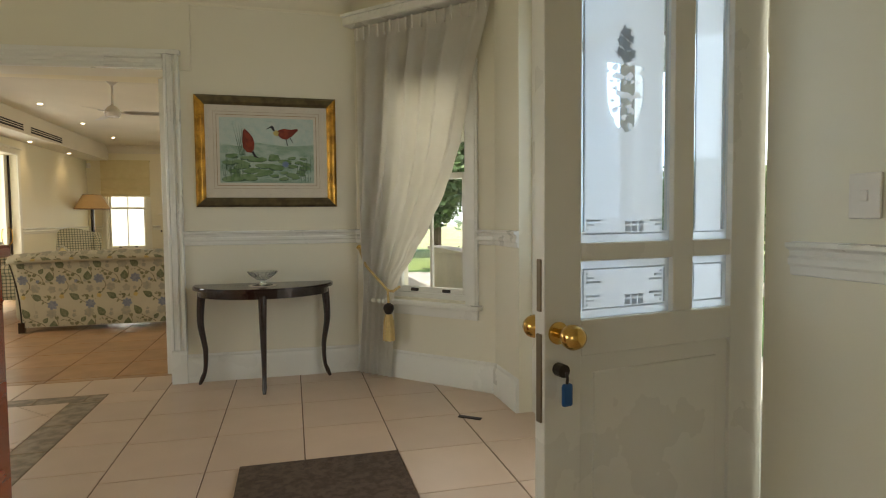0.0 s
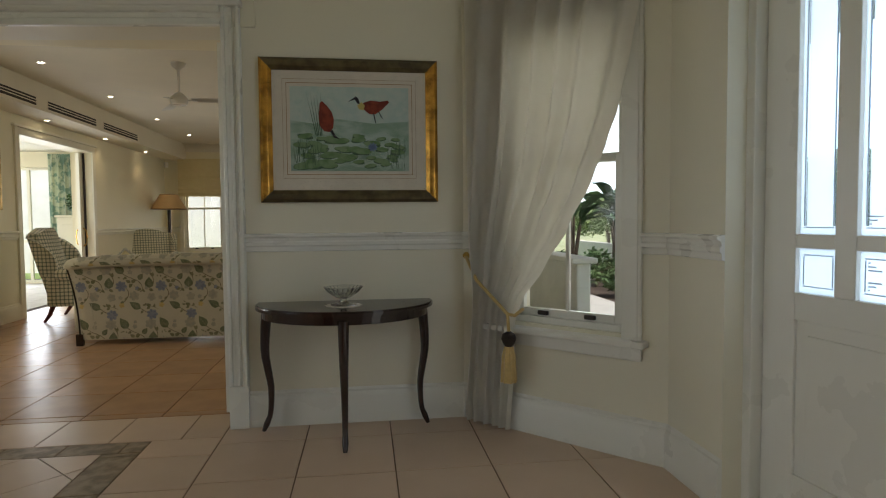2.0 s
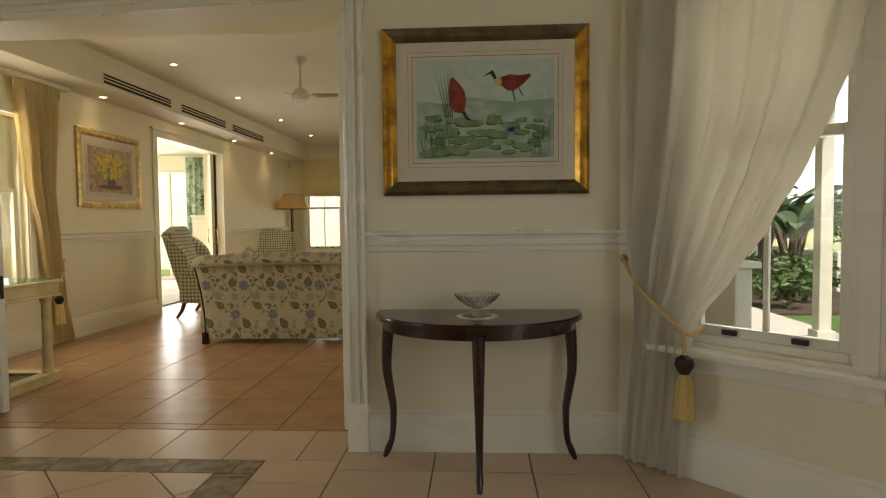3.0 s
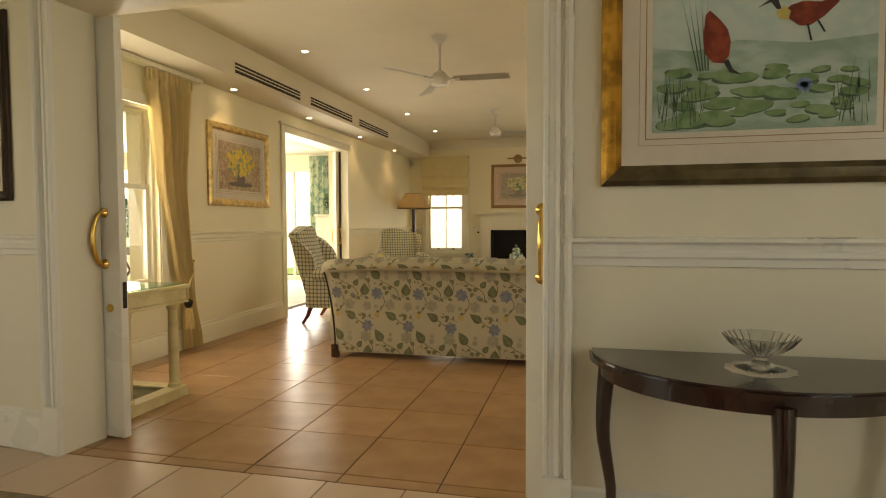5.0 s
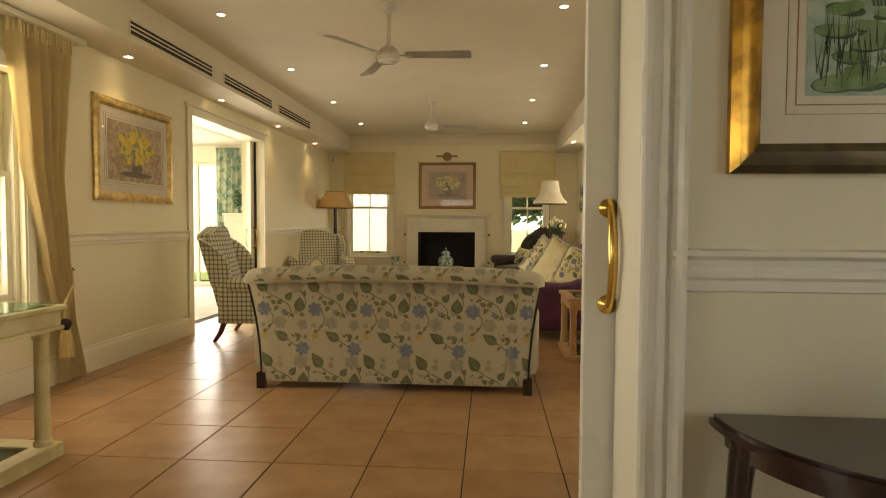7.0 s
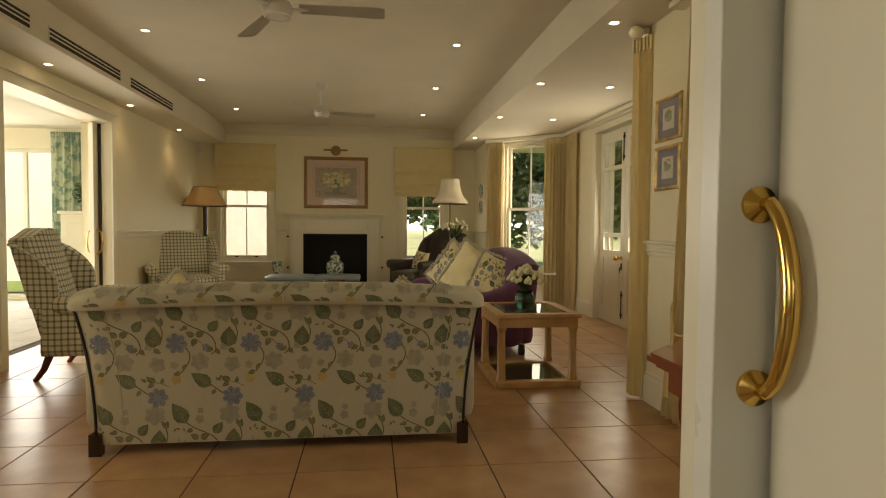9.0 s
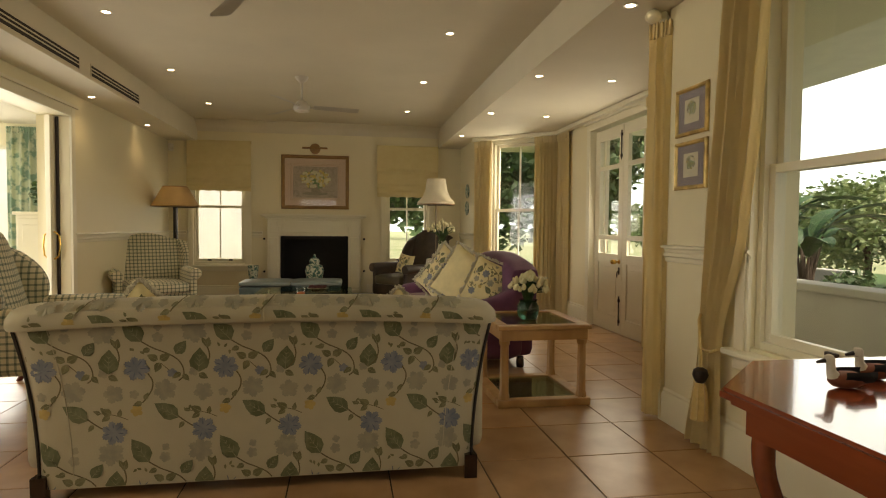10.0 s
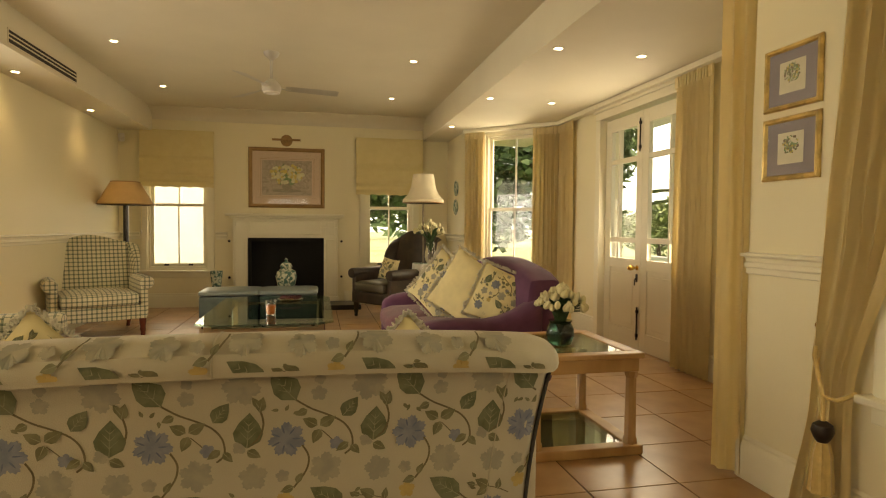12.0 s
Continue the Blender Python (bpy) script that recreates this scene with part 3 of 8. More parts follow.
# door casings of the wide opening: fluted boards with plinth blocks
CASING = [(0.0, 0.0), (-0.022, 0.0), (-0.028, 0.006), (-0.028, 0.018), (-0.016, 0.022), (-0.016, 0.040), (-0.022, 0.044), (-0.022, 0.058), (-0.012, 0.062), (-0.012, 0.072), (-0.034, 0.078), (-0.042, 0.088), (-0.042, 0.100), (0.0, 0.105)]


def casing(bm, m, z0, z1, flip=1):
    """An upright moulded board, its inner edge on the frame's z axis."""
    a = [bm.verts.new(m @ Vector((flip * z, y, z0))) for y, z in CASING]
    b = [bm.verts.new(m @ Vector((flip * z, y, z1))) for y, z in CASING]
    n = len(CASING)
    for i in range(n):
        bm.faces.new((a[i], a[(i + 1) % n], b[(i + 1) % n], b[i]))
    bm.faces.new(a[::-1])
    bm.faces.new(b)


bm = bm_new()
m_r = Matrix.Translation((OP_R, 5.645, 0))
m_l, _ = along((OP_L, hall_y(OP_L)), (OP_R, 5.645))
run_l = _
n0 = len(bm.verts)
extrude_x(bm, [(y, z + HEAD) for y, z in CASING], 0.0, run_l)
bm.verts.ensure_lookup_table()
bmesh.ops.transform(bm, matrix=m_l, verts=bm.verts[n0:])
casing(bm, m_r, 0.24, HEAD + 0.10)
box(bm, 0.0, 0.105, -0.038, 0.0, 0, 0.24, 0.004, m_r)
casing(bm, m_l, 0.24, HEAD + 0.10, -1)
box(bm, -0.105, 0.0, -0.038, 0.0, 0, 0.24, 0.004, m_l)
box(bm, -0.12, run_l + 0.12, -0.05, 0.0, HEAD + 0.10, HEAD + 0.13, 0.004, m_l)
structure("door_frame_wide", bm, DOORPAINT, "white moulded casing of the wide opening", "door frame")


# ---- windows and doors ----
def frame_box(bm, x0, x1, z0, z1, w, y0, y1, bevel=0.003):
    """Four bars round an opening, in a wall's frame."""
    box(bm, x0, x0 + w, y0, y1, z0, z1, bevel)
    box(bm, x1 - w, x1, y0, y1, z0, z1, bevel)
    box(bm, x0 + w, x1 - w, y0, y1, z0, z0 + w, bevel)
    box(bm, x0 + w, x1 - w, y0, y1, z1 - w, z1, bevel)


def sash_window(name, p0, p1, s0, s1, z0, z1, meet, cols, label, casing_w=0.085, lifts=True, material=TRIM, top_cols=None):
    m, _ = along(p0, p1)
    w = thing(name, m @ Matrix.Translation((s0, 0, z0)), label, "window", kind="structure")
    W, H, M = s1 - s0, z1 - z0, meet - z0
    bm = bm_new()
    frame_box(bm, 0.0, W, 0.0, H, 0.035, 0.03, 0.15)
    part("window_frame", bm, material, w)
    bm = bm_new()
    for a, b in ((-casing_w, 0.012), (W - 0.012, W + casing_w)):
        box(bm, a, b, -0.022, -0.001, -0.02, H + casing_w, 0.004)
        box(bm, a + 0.015, b - 0.015, -0.030, -0.022, -0.02, H + casing_w - 0.015, 0.003)
    box(bm, 0.012, W - 0.012, -0.022, -0.001, H - 0.012, H + casing_w, 0.004)
    part("casing", bm, material, w)
    bm = bm_new()
    box(bm, -casing_w - 0.03, W + casing_w + 0.03, -0.075, 0.03, -0.05, -0.018, 0.008)
    box(bm, -casing_w, W + casing_w, -0.025, -0.001, -0.12, -0.05, 0.005)
    part("window_sill", bm, material, w)
    for nm, a, b, y, n in (("lower_sash", 0.035, M + 0.02, 0.055, cols), ("upper_sash", M - 0.02, H - 0.035, 0.095, top_cols or cols)):
        bm = bm_new()
        frame_box(bm, 0.035, W - 0.035, a, b, 0.042, y, y + 0.035)
        gx0, gx1 = 0.077, W - 0.077
        for k in range(1, n):
            x = gx0 + (gx1 - gx0) * k / n
            box(bm, x - 0.010, x + 0.010, y + 0.004, y + 0.031, a + 0.042, b - 0.042, 0.003)
        sash = part(nm, bm, material, w)
        for k in range(n):
            x, x2 = gx0 + (gx1 - gx0) * k / n, gx0 + (gx1 - gx0) * (k + 1) / n
            bm = bm_new()
            box(bm, x, x2, y + 0.016, y + 0.020, a + 0.04, b - 0.04)
            pane = part("pane", bm, PANE, sash)
            pane.visible_shadow = False
    if lifts:
        for x in (W * 0.3, W * 0.7):
            bm = bm_new()
            box(bm, x - 0.03, x + 0.03, 0.035, 0.055, 0.045, 0.068, 0.004)
            part("sash_lift", bm, IRON, w, "dark metal sash lift")
    return w


sash_window("window_hall", A0, A1, 0.30, 0.98, 0.60, 2.14, 1.47, 2, "white sash window onto the terrace", material=DOORPAINT)
sash_window("window_west", (WX, 6.0), (WX, FY), 0.55, 1.88, 0.60, 2.14, 1.46, 1, "white sash window into the sun room")
sash_window("window_far_west", (WX, FY), (EX, FY), 0.36, 1.17, 0.55, 2.2, 1.46, 2, "white sash window under a cream blind")
sash_window("window_far_east", (WX, FY), (EX, FY), 3.41, 4.14, 0.55, 2.2, 1.46, 2, "white sash window half behind a blind")
sash_window("window_bay", B1, B2, 0.28, 1.10, 0.50, 2.42, 1.42, 2, "tall white sash window of the bay")
sash_window("window_east", B4, (EX, 5.9), 0.775, 2.25, 0.60, 2.45, 1.46, 1, "large white sash window onto the garden")


def knob(bm, x, y, z, r, out):
    """A round door knob on a rose, standing out along y."""
    m = Matrix.Rotation(radians(90 if out < 0 else -90), 4, "X")
    lathe(bm, [(r * 1.05, 0.0), (r * 1.05, 0.006), (r * 0.45, 0.012), (r * 0.42, 0.03), (r * 0.8, 0.038), (r * 1.1, 0.055), (r * 1.15, 0.072), (r * 0.9, 0.09), (r * 0.4, 0.1)], x, y, z, 20, m)


def glazed_leaf(parent, x0, x1, y, h, cols, rows, panels, th=0.045, material=DOORPAINT, glazing=PANE, flip=False):
    """A panelled door leaf with glass above, standing in the frame of its parent."""
    bm = bm_new()
    lo = rows[0][0] - 0.05
    hi = rows[-1][1] + 0.04
    box(bm, x0, cols[0][0], y, y + th, 0.006, h, 0.003)
    box(bm, cols[-1][1], x1, y, y + th, 0.006, h, 0.003)
    box(bm, cols[0][0], cols[-1][1], y, y + th, hi - 0.04, h, 0.003)
    box(bm, cols[0][0], cols[-1][1], y, y + th, rows[0][0] - 0.10, rows[0][0], 0.003)
    box(bm, cols[0][0], cols[-1][1], y, y + th, 0.006, panels[0][0], 0.003)
    for (a, b), (c, d) in zip(cols, cols[1:]):
        box(bm, b, c, y + 0.002, y + th - 0.002, rows[0][0], rows[-1][1], 0.003)
    for (a, b), (c, d) in zip(rows, rows[1:]):
        for e, f in cols:
            box(bm, e, f, y + 0.003, y + th - 0.003, b, c, 0.003)
    for (a, b), (c, d) in zip(panels, panels[1:]):
        box(bm, cols[0][0], cols[-1][1], y, y + th, b, c, 0.003)
    leaf = part("leaf", bm, material, parent)
    top = rows[0][0] - 0.10
    for a, b in panels:
        b = min(b, top)
        bm = bm_new()
        box(bm, cols[0][0], cols[-1][1], y + 0.012, y + th - 0.012, a, b)
        box(bm, cols[0][0] + 0.05, cols[-1][1] - 0.05, y + 0.006, y + th - 0.006, a + 0.05, b - 0.05, 0.004)
        part("door_panel", bm, material, leaf)
    for a, b in cols:
        for c, d in rows:
            bm = bm_new()
            box(bm, a, b, y + th / 2 - 0.003, y + th / 2 + 0.003, c, d)
            p = part("pane", bm, glazing, leaf, uv=True)
            p.visible_shadow = False
    return leaf


# garden doors in the bay
m, _ = along(B2, B3)
garden = thing("door_garden", m @ Matrix.Translation((1.05, 0, 0)), "white glazed double garden doors, closed, with brass knobs", "door", kind="structure")
bm = bm_new()
box(bm, -0.10, 0.0, -0.03, 0.12, 0, 2.41, 0.005)
box(bm, 1.45, 1.55, -0.03, 0.12, 0, 2.41, 0.005)
box(bm, -0.10, 1.55, -0.035, 0.12, 2.33, 2.41, 0.005)
box(bm, -0.14, 1.59, -0.05, 0.0, 2.41, 2.45, 0.005)
part("door_frame", bm, TRIM, garden)
glazed_leaf(garden, 0.005, 0.723, 0.045, 2.31, [(0.12, 0.26), (0.29, 0.62)], [(0.88, 1.04), (1.09, 1.84), (1.89, 2.18)], [(0.18, 0.78)], material=TRIM)
glazed_leaf(garden, 0.727, 1.445, 0.045, 2.31, [(0.83, 1.16), (1.19, 1.33)], [(0.88, 1.04), (1.09, 1.84), (1.89, 2.18)], [(0.18, 0.78)], material=TRIM)
bm = bm_new()
knob(bm, 0.665, 0.045, 0.80, 0.024, -1)
part("knob", bm, BRASS, garden, "brass knob", smooth=True)
for z0, z1 in ((1.92, 2.24), (0.10, 0.42)):
    bm = bm_new()
    tube(bm, [(0.69, 0.035, z0), (0.69, 0.035, z1)], 0.007)
    box(bm, 0.675, 0.705, 0.028, 0.045, z0 + 0.03, z0 + 0.06, 0.002)
    box(bm, 0.675, 0.705, 0.028, 0.045, z1 - 0.06, z1 - 0.03, 0.002)
    part("bolt", bm, IRON, garden, "dark iron bolt")
bm = bm_new()
box(bm, 0.65, 0.68, 0.038, 0.045, 0.66, 0.74, 0.002)
tube(bm, [(0.665, 0.035, 0.70), (0.665, 0.02, 0.68), (0.665, 0.02, 0.63)], 0.006)
part("lock", bm, IRON, garden, "dark lock with a key")

# front doors: one leaf shut, one leaf open into the hall
FCOLS_A, FROWS = [(0.17, 0.33), (0.41, 0.745)], [(0.89, 1.05), (1.10, 2.03), (2.08, 2.32)]
m, _ = along((3.055, 4.34), (3.215, 2.66))
shut = thing("door_front_shut", m, "white front door leaf with etched glass, shut", "door", kind="structure")
leaf_a = glazed_leaf(shut, 0.02, 0.85, 0.02, 2.49, FCOLS_A, FROWS, [(0.22, 0.79)], glazing=FROST)
m = Matrix.Translation((3.13, 2.705, 0)) @ Matrix.Rotation(radians(190.2), 4, "Z")
open_leaf = thing("door_front_open", m, "white front door leaf with etched glass, standing open", "door", kind="structure")
leaf_b = glazed_leaf(open_leaf, 0.02, 0.865, -0.0225, 2.49, FCOLS_A, FROWS, [(0.22, 0.79)], glazing=FROST)


def etching(parent, y, a, b, c, d, crest):
    """Grey polished lines, corner keys and a crest in the frosted glass."""
    bm = bm_new()
    for x0, x1, z0, z1 in ((a + 0.018, b - 0.018, c + 0.022, c + 0.026), (a + 0.018, b - 0.018, d - 0.026, d - 0.022), (a + 0.018, a + 0.022, c + 0.03, d - 0.03), (b - 0.022, b - 0.018, c + 0.03, d - 0.03)):
        box(bm, x0, x1, y, y + 0.002, z0, z1)
    if b - a > 0.2:
        for k in range(3):
            box(bm, a + 0.10 + 0.025 * k, a + 0.118 + 0.025 * k, y, y + 0.002, c + 0.03, c + 0.045)
            box(bm, a + 0.10 + 0.025 * k, a + 0.118 + 0.025 * k, y, y + 0.002, c + 0.05, c + 0.058)
            box(bm, a + 0.030, a + 0.036 + 0.02 * k, y, y + 0.002, c + 0.034 + 0.012 * k, c + 0.039 + 0.012 * k)
            box(bm, b - 0.036 - 0.02 * k, b - 0.030, y, y + 0.002, c + 0.034 + 0.012 * k, c + 0.039 + 0.012 * k)
            box(bm, a + 0.030, a + 0.036 + 0.02 * k, y, y + 0.002, d - 0.039 - 0.012 * k, d - 0.034 - 0.012 * k)
            box(bm, b - 0.036 - 0.02 * k, b - 0.030, y, y + 0.002, d - 0.039 - 0.012 * k, d - 0.034 - 0.012 * k)
    part("etched_lines", bm, ETCH, parent, "polished grey lines")
    if crest:
        bm = bm_new()
        cx = (a + b) / 2
        for dx, z, r in ((0.0, 1.60, 0.018), (-0.016, 1.585, 0.013), (0.018, 1.578, 0.012), (0.0, 1.565, 0.016), (-0.022, 1.545, 0.013), (0.022, 1.545, 0.013), (0.0, 1.535, 0.018), ):
            lathe(bm, [(r, 0), (r, 0.002)], cx + dx, y + (0.002 if y < 0 else 0), z + 0.085, 14, Matrix.Rotation(radians(90), 4, "X"), 0.30, 5)
        part("etched_crest", bm, ETCH, parent, "grey etched crest")


for leaf, yy in ((leaf_a, 0.036), (leaf_b, 0.004)):
    etching(leaf, yy, *FCOLS_A[1], *FROWS[1], True)
    etching(leaf, yy, *FCOLS_A[0], *FROWS[1], False)
    etching(leaf, yy, *FCOLS_A[1], *FROWS[0], False)
    etching(leaf, yy, *FCOLS_A[0], *FROWS[0], False)
for th, x, ys in ((shut, 0.76, (0.02,)), (open_leaf, 0.822, (-0.0225, 0.0225))):
    for y0 in ys:
        bm = bm_new()
        knob(bm, x, y0, 0.862, 0.029, -1 if (y0 <= 0.02 and th is shut) or y0 < 0 else 1)
        part("knob", bm, BRASS, th, "polished brass knob", smooth=True)
bm = bm_new()
box(bm, 0.862, 0.870, -0.010, 0.012, 0.62, 0.86, 0.002)
box(bm, 0.862, 0.870, -0.008, 0.010, 0.92, 1.06, 0.002)
part("lock_plate", bm, PLATE, open_leaf, "dark worn lock plate")
bm = bm_new()
box(bm, 0.848, 0.858, 0.03, 0.058, 0.62, 0.86, 0.002)
box(bm, 0.848, 0.858, 0.03, 0.058, 0.92, 1.06, 0.002)
tube(bm, [(0.80, 0.01, 0.10), (0.80, 0.01, 0.30)], 0.008)
part("lock_plate", bm, PLATE, shut, "dark worn lock plate")
bm = bm_new()
lathe(bm, [(0.018, 0), (0.018, 0.03)], 0.822, 0.0225, 0.765, 12, Matrix.Rotation(radians(-90), 4, "X"))
tube(bm, [(0.822, 0.06, 0.765), (0.822, 0.066, 0.75), (0.822, 0.064, 0.735)], 0.004)
part("key", bm, IRON, open_leaf, "dark key in the lock")
bm = bm_new()
box(bm, 0.806, 0.838, 0.060, 0.068, 0.675, 0.735, 0.006)
part("key_tag", bm, mat("blue_plastic", (0.02, 0.12, 0.36), 0.35, bump=0), open_leaf, "blue plastic key tag")
for z in (0.30, 1.88, 2.04):
    bm = bm_new()
    tube(bm, [(0.008, 0.012, z - 0.05), (0.008, 0.012, z + 0.05)], 0.008)
    part("hinge", bm, IRON, shut, "dark steel hinge")
bm = bm_new()
box(bm, -0.06, 0.018, -0.03, 0.14, 0, 2.56, 0.004)
box(bm, 1.69, 1.76, -0.03, 0.14, 0, 2.56, 0.004)
box(bm, 0.018, 1.69, 0.0, 0.12, 2.495, 2.56, 0.004)
box(bm, 0.018, 1.69, -0.01, 0.15, -0.004, 0.006, 0.002)
m_, _ = along((3.055, 4.34), (3.215, 2.66))
bmesh.ops.transform(bm, matrix=m_, verts=bm.verts[:])
structure("door_frame_front", bm, DOORPAINT, "white frame of the front doors", "door frame")

# sliding doors that come out of the hall wall
def pull(parent, x, y, z, out, h=0.27):
    bm = bm_new()
    for zz in (z - h / 2, z + h / 2):
        lathe(bm, [(0.027, 0), (0.027, 0.006), (0.018, 0.011), (0.010, 0.016), (0.010, 0.03)], x, y, zz, 18, Matrix.Rotation(radians(90 if out < 0 else -90), 4, "X"))
    pts = []
    for k in range(13):
        a = k / 12
        pts.append((x, y + out * (0.028 + 0.046 * math.sin(math.pi * a) ** 0.6), z + h / 2 - h * a))
    tube(bm, pts, [0.0105 + 0.003 * math.sin(math.pi * k / 12) for k in range(13)], 10)
    return part("pull_handle", bm, BRASS, parent, "bowed brass pull handle", smooth=True)


slide_e = thing("door_sliding_east", pose(0.705, 5.90, 0), "white sliding door with a brass pull, mostly inside the wall", "door", kind="structure")
bm = bm_new()
box(bm, 0.0, 0.80, 0.0, 0.045, 0.008, 2.22, 0.003)
part("leaf", bm, DOORPAINT, slide_e)
pull(slide_e, 0.064, 0.0, 1.06, -1)
slide_w = thing("door_sliding_west", pose(-1.435, 6.125, 0, 0, 0, -5.9), "white sliding door with brass pull and lock, mostly inside the wall", "door", kind="structure")
bm = bm_new()
box(bm, -0.80, 0.0, 0.0, 0.045, 0.008, 2.22, 0.003)
part("leaf", bm, DOORPAINT, slide_w)
pull(slide_w, -0.10, 0.0, 1.07, -1)
bm = bm_new()
lathe(bm, [(0.022, 0), (0.022, 0.006), (0.006, 0.01)], -0.075, 0.0, 0.70, 16, Matrix.Rotation(radians(90), 4, "X"))
part("keyhole_cover", bm, BRASS, slide_w, "brass keyhole cover")
bm = bm_new()
box(bm, -0.001, 0.006, 0.012, 0.034, 0.70, 0.84, 0.002)
part("latch", bm, IRON, slide_w, "dark brass edge latch")

# sliding leaf and casing of the sun-room opening
bm = bm_new()
m_, _ = along((WX, 6.0), (WX, FY))
for a, b in ((3.99, 4.08), (6.02, 6.11)):
    box(bm, a, b, -0.025, -0.001, 0, 2.34, 0.004, m_)
box(bm, 4.08, 6.02, -0.025, -0.001, 2.25, 2.34, 0.004, m_)
box(bm, 3.95, 6.15, -0.045, -0.001, 2.34, 2.37, 0.004, m_)
structure("door_frame_sun_room", bm, TRIM, "cream casing of the sun-room opening", "door frame")
slide_s = thing("door_sliding_sun_room", pose(-2.80, 11.90, 0), "cream sliding door with brass pulls, mostly inside the wall", "door", kind="structure")
bm = bm_new()
box(bm, 0.0, 0.045, 0.0, 0.9, 0.008, 2.24, 0.003)
part("leaf", bm, TRIM, slide_s)
# a solid bar, coloured dark for the shade between leaf and wall
bm = bm_new()
box(bm, 0.05, 0.075, 0.10, 0.14, 0.0, 2.24)
part("track_gap", bm, SLOT, slide_s, "dark strip standing for the shaded gap beside the leaf")
for zz in (0.95,):
    bm = bm_new()
    tube(bm, [(0.045, 0.06, zz + 0.14), (0.09, 0.06, zz + 0.10), (0.10, 0.06, zz), (0.09, 0.06, zz - 0.10), (0.045, 0.06, zz - 0.14)], 0.009)
    tube(bm, [(0.0, 0.06, zz + 0.14), (-0.045, 0.06, zz + 0.10), (-0.055, 0.06, zz), (-0.045, 0.06, zz - 0.10), (0.0, 0.06, zz - 0.14)], 0.009)
    part("pull_handle", bm, BRASS, slide_s, "bowed brass pull handle")


# ---- hall things ----
def picture(name, m, w, h, depth, fw, frame_mat, shaded_mat, mount_mat, label, mount=0.10, inner=None, art=None, lines=True):
    """A framed picture, its back on y = 0 and facing -y, hung by its lower left corner."""
    t = thing(name, m, label, "picture")
    prof = [(0, 0), (0, depth * 0.6), (0.25 * fw, depth), (0.45 * fw, depth * 0.9), (0.7 * fw, depth * 0.95), (fw, depth * 0.45), (fw, 0)]
    for a, b in (((0, 0), (w, 0)), ((w, 0), (w, h)), ((w, h), (0, h)), ((0, h), (0, 0))):
        bm = bm_new()
        d = Vector((b[0] - a[0], 0, b[1] - a[1])).normalized()
        n = Vector((-d.z, 0, d.x))
        pa, pb = Vector((a[0], 0, a[1])), Vector((b[0], 0, b[1]))
        ra = [bm.verts.new(pa + n * q + d * q + Vector((0, -e, 0))) for q, e in prof]
        rb = [bm.verts.new(pb + n * q - d * q + Vector((0, -e, 0))) for q, e in prof]
        for i in range(len(prof) - 1):
            bm.faces.new((ra[i], ra[i + 1], rb[i + 1], rb[i]))
        # top and bottom rails take the darker colour, as shaded gilt
        dark = shaded_mat is not None and abs(d.x) > 0.5
        part("frame_rail", bm, shaded_mat if dark else frame_mat, t, "gilt rail coloured dark olive as if shaded" if dark else "", smooth=30)
    bm = bm_new()
    box(bm, fw * 0.8, w - fw * 0.8, -depth * 0.35, -0.004, fw * 0.8, h - fw * 0.8)
    part("mount", bm, mount_mat, t)
    x0, x1, z0, z1 = fw + mount, w - fw - mount, fw + mount, h - fw - mount
    if inner:
        x0, x1, z0, z1 = inner
    if lines:
        bm = bm_new()
        for g, e in ((0.018, 0.003), (0.040, 0.0015)):
            frame_box(bm, x0 - g - e, x1 + g + e, z0 - g - e, z1 + g + e, e, -depth * 0.35 - 0.0012, -depth * 0.35 + 0.001, 0)
        part("ruled_lines", bm, BROWNFRAME, t, "thin brown ruled lines")
    if art:
        art(t, x0, x1, z0, z1, -depth * 0.35)
    bm = bm_new()
    box(bm, fw * 0.9, w - fw * 0.9, -depth * 0.42, -depth * 0.40, fw * 0.9, h - fw * 0.9)
    g = part("glazing", bm, PANE, t)
    g.visible_shadow = False
    return t


def blob(bm, x, z, y, pts):
    """A flat painted shape; points run round (x, z)."""
    vs = [bm.verts.new((x + a, y, z + b)) for a, b in pts]
    bm.faces.new(vs)


def ellipse(rx, rz, n=14, tilt=0.0, wob=0.0, rng=None):
    out = []
    for i in range(n):
        a = 2 * math.pi * i / n
        k = 1 + (rng.uniform(-wob, wob) if rng else 0)
        p, q = rx * k * math.cos(a), rz * k * math.sin(a)
        out.append((p * math.cos(tilt) - q * math.sin(tilt), p * math.sin(tilt) + q * math.cos(tilt)))
    return out


def flat(col, name, col2=None):
    return mat(name, col, 0.75, scale=25, fine=120, bump=0.02, amount=0.9, col2=col2)


WATER = mat("painted_water", (0.42, 0.52, 0.46), 0.7, scale=9, fine=40, bump=0.0, amount=0.9, col2=(0.25, 0.37, 0.28), stretch=(1, 1, 2.2))
PADG, DARKG = flat((0.14, 0.24, 0.10), "painted_pad_green", (0.22, 0.32, 0.17)), flat((0.07, 0.13, 0.075), "painted_dark_green")
RUSSET, PALEY = flat((0.26, 0.045, 0.02), "painted_russet", (0.16, 0.025, 0.012)), flat((0.62, 0.50, 0.16), "painted_yellow")
PBLUE, PWHITE = flat((0.20, 0.27, 0.44), "painted_blue"), flat((0.70, 0.70, 0.62), "painted_white")
PBLACK = flat((0.03, 0.03, 0.035), "painted_black")
SKYPAINT = flat((0.45, 0.57, 0.53), "painted_pale_green", (0.53, 0.61, 0.56))


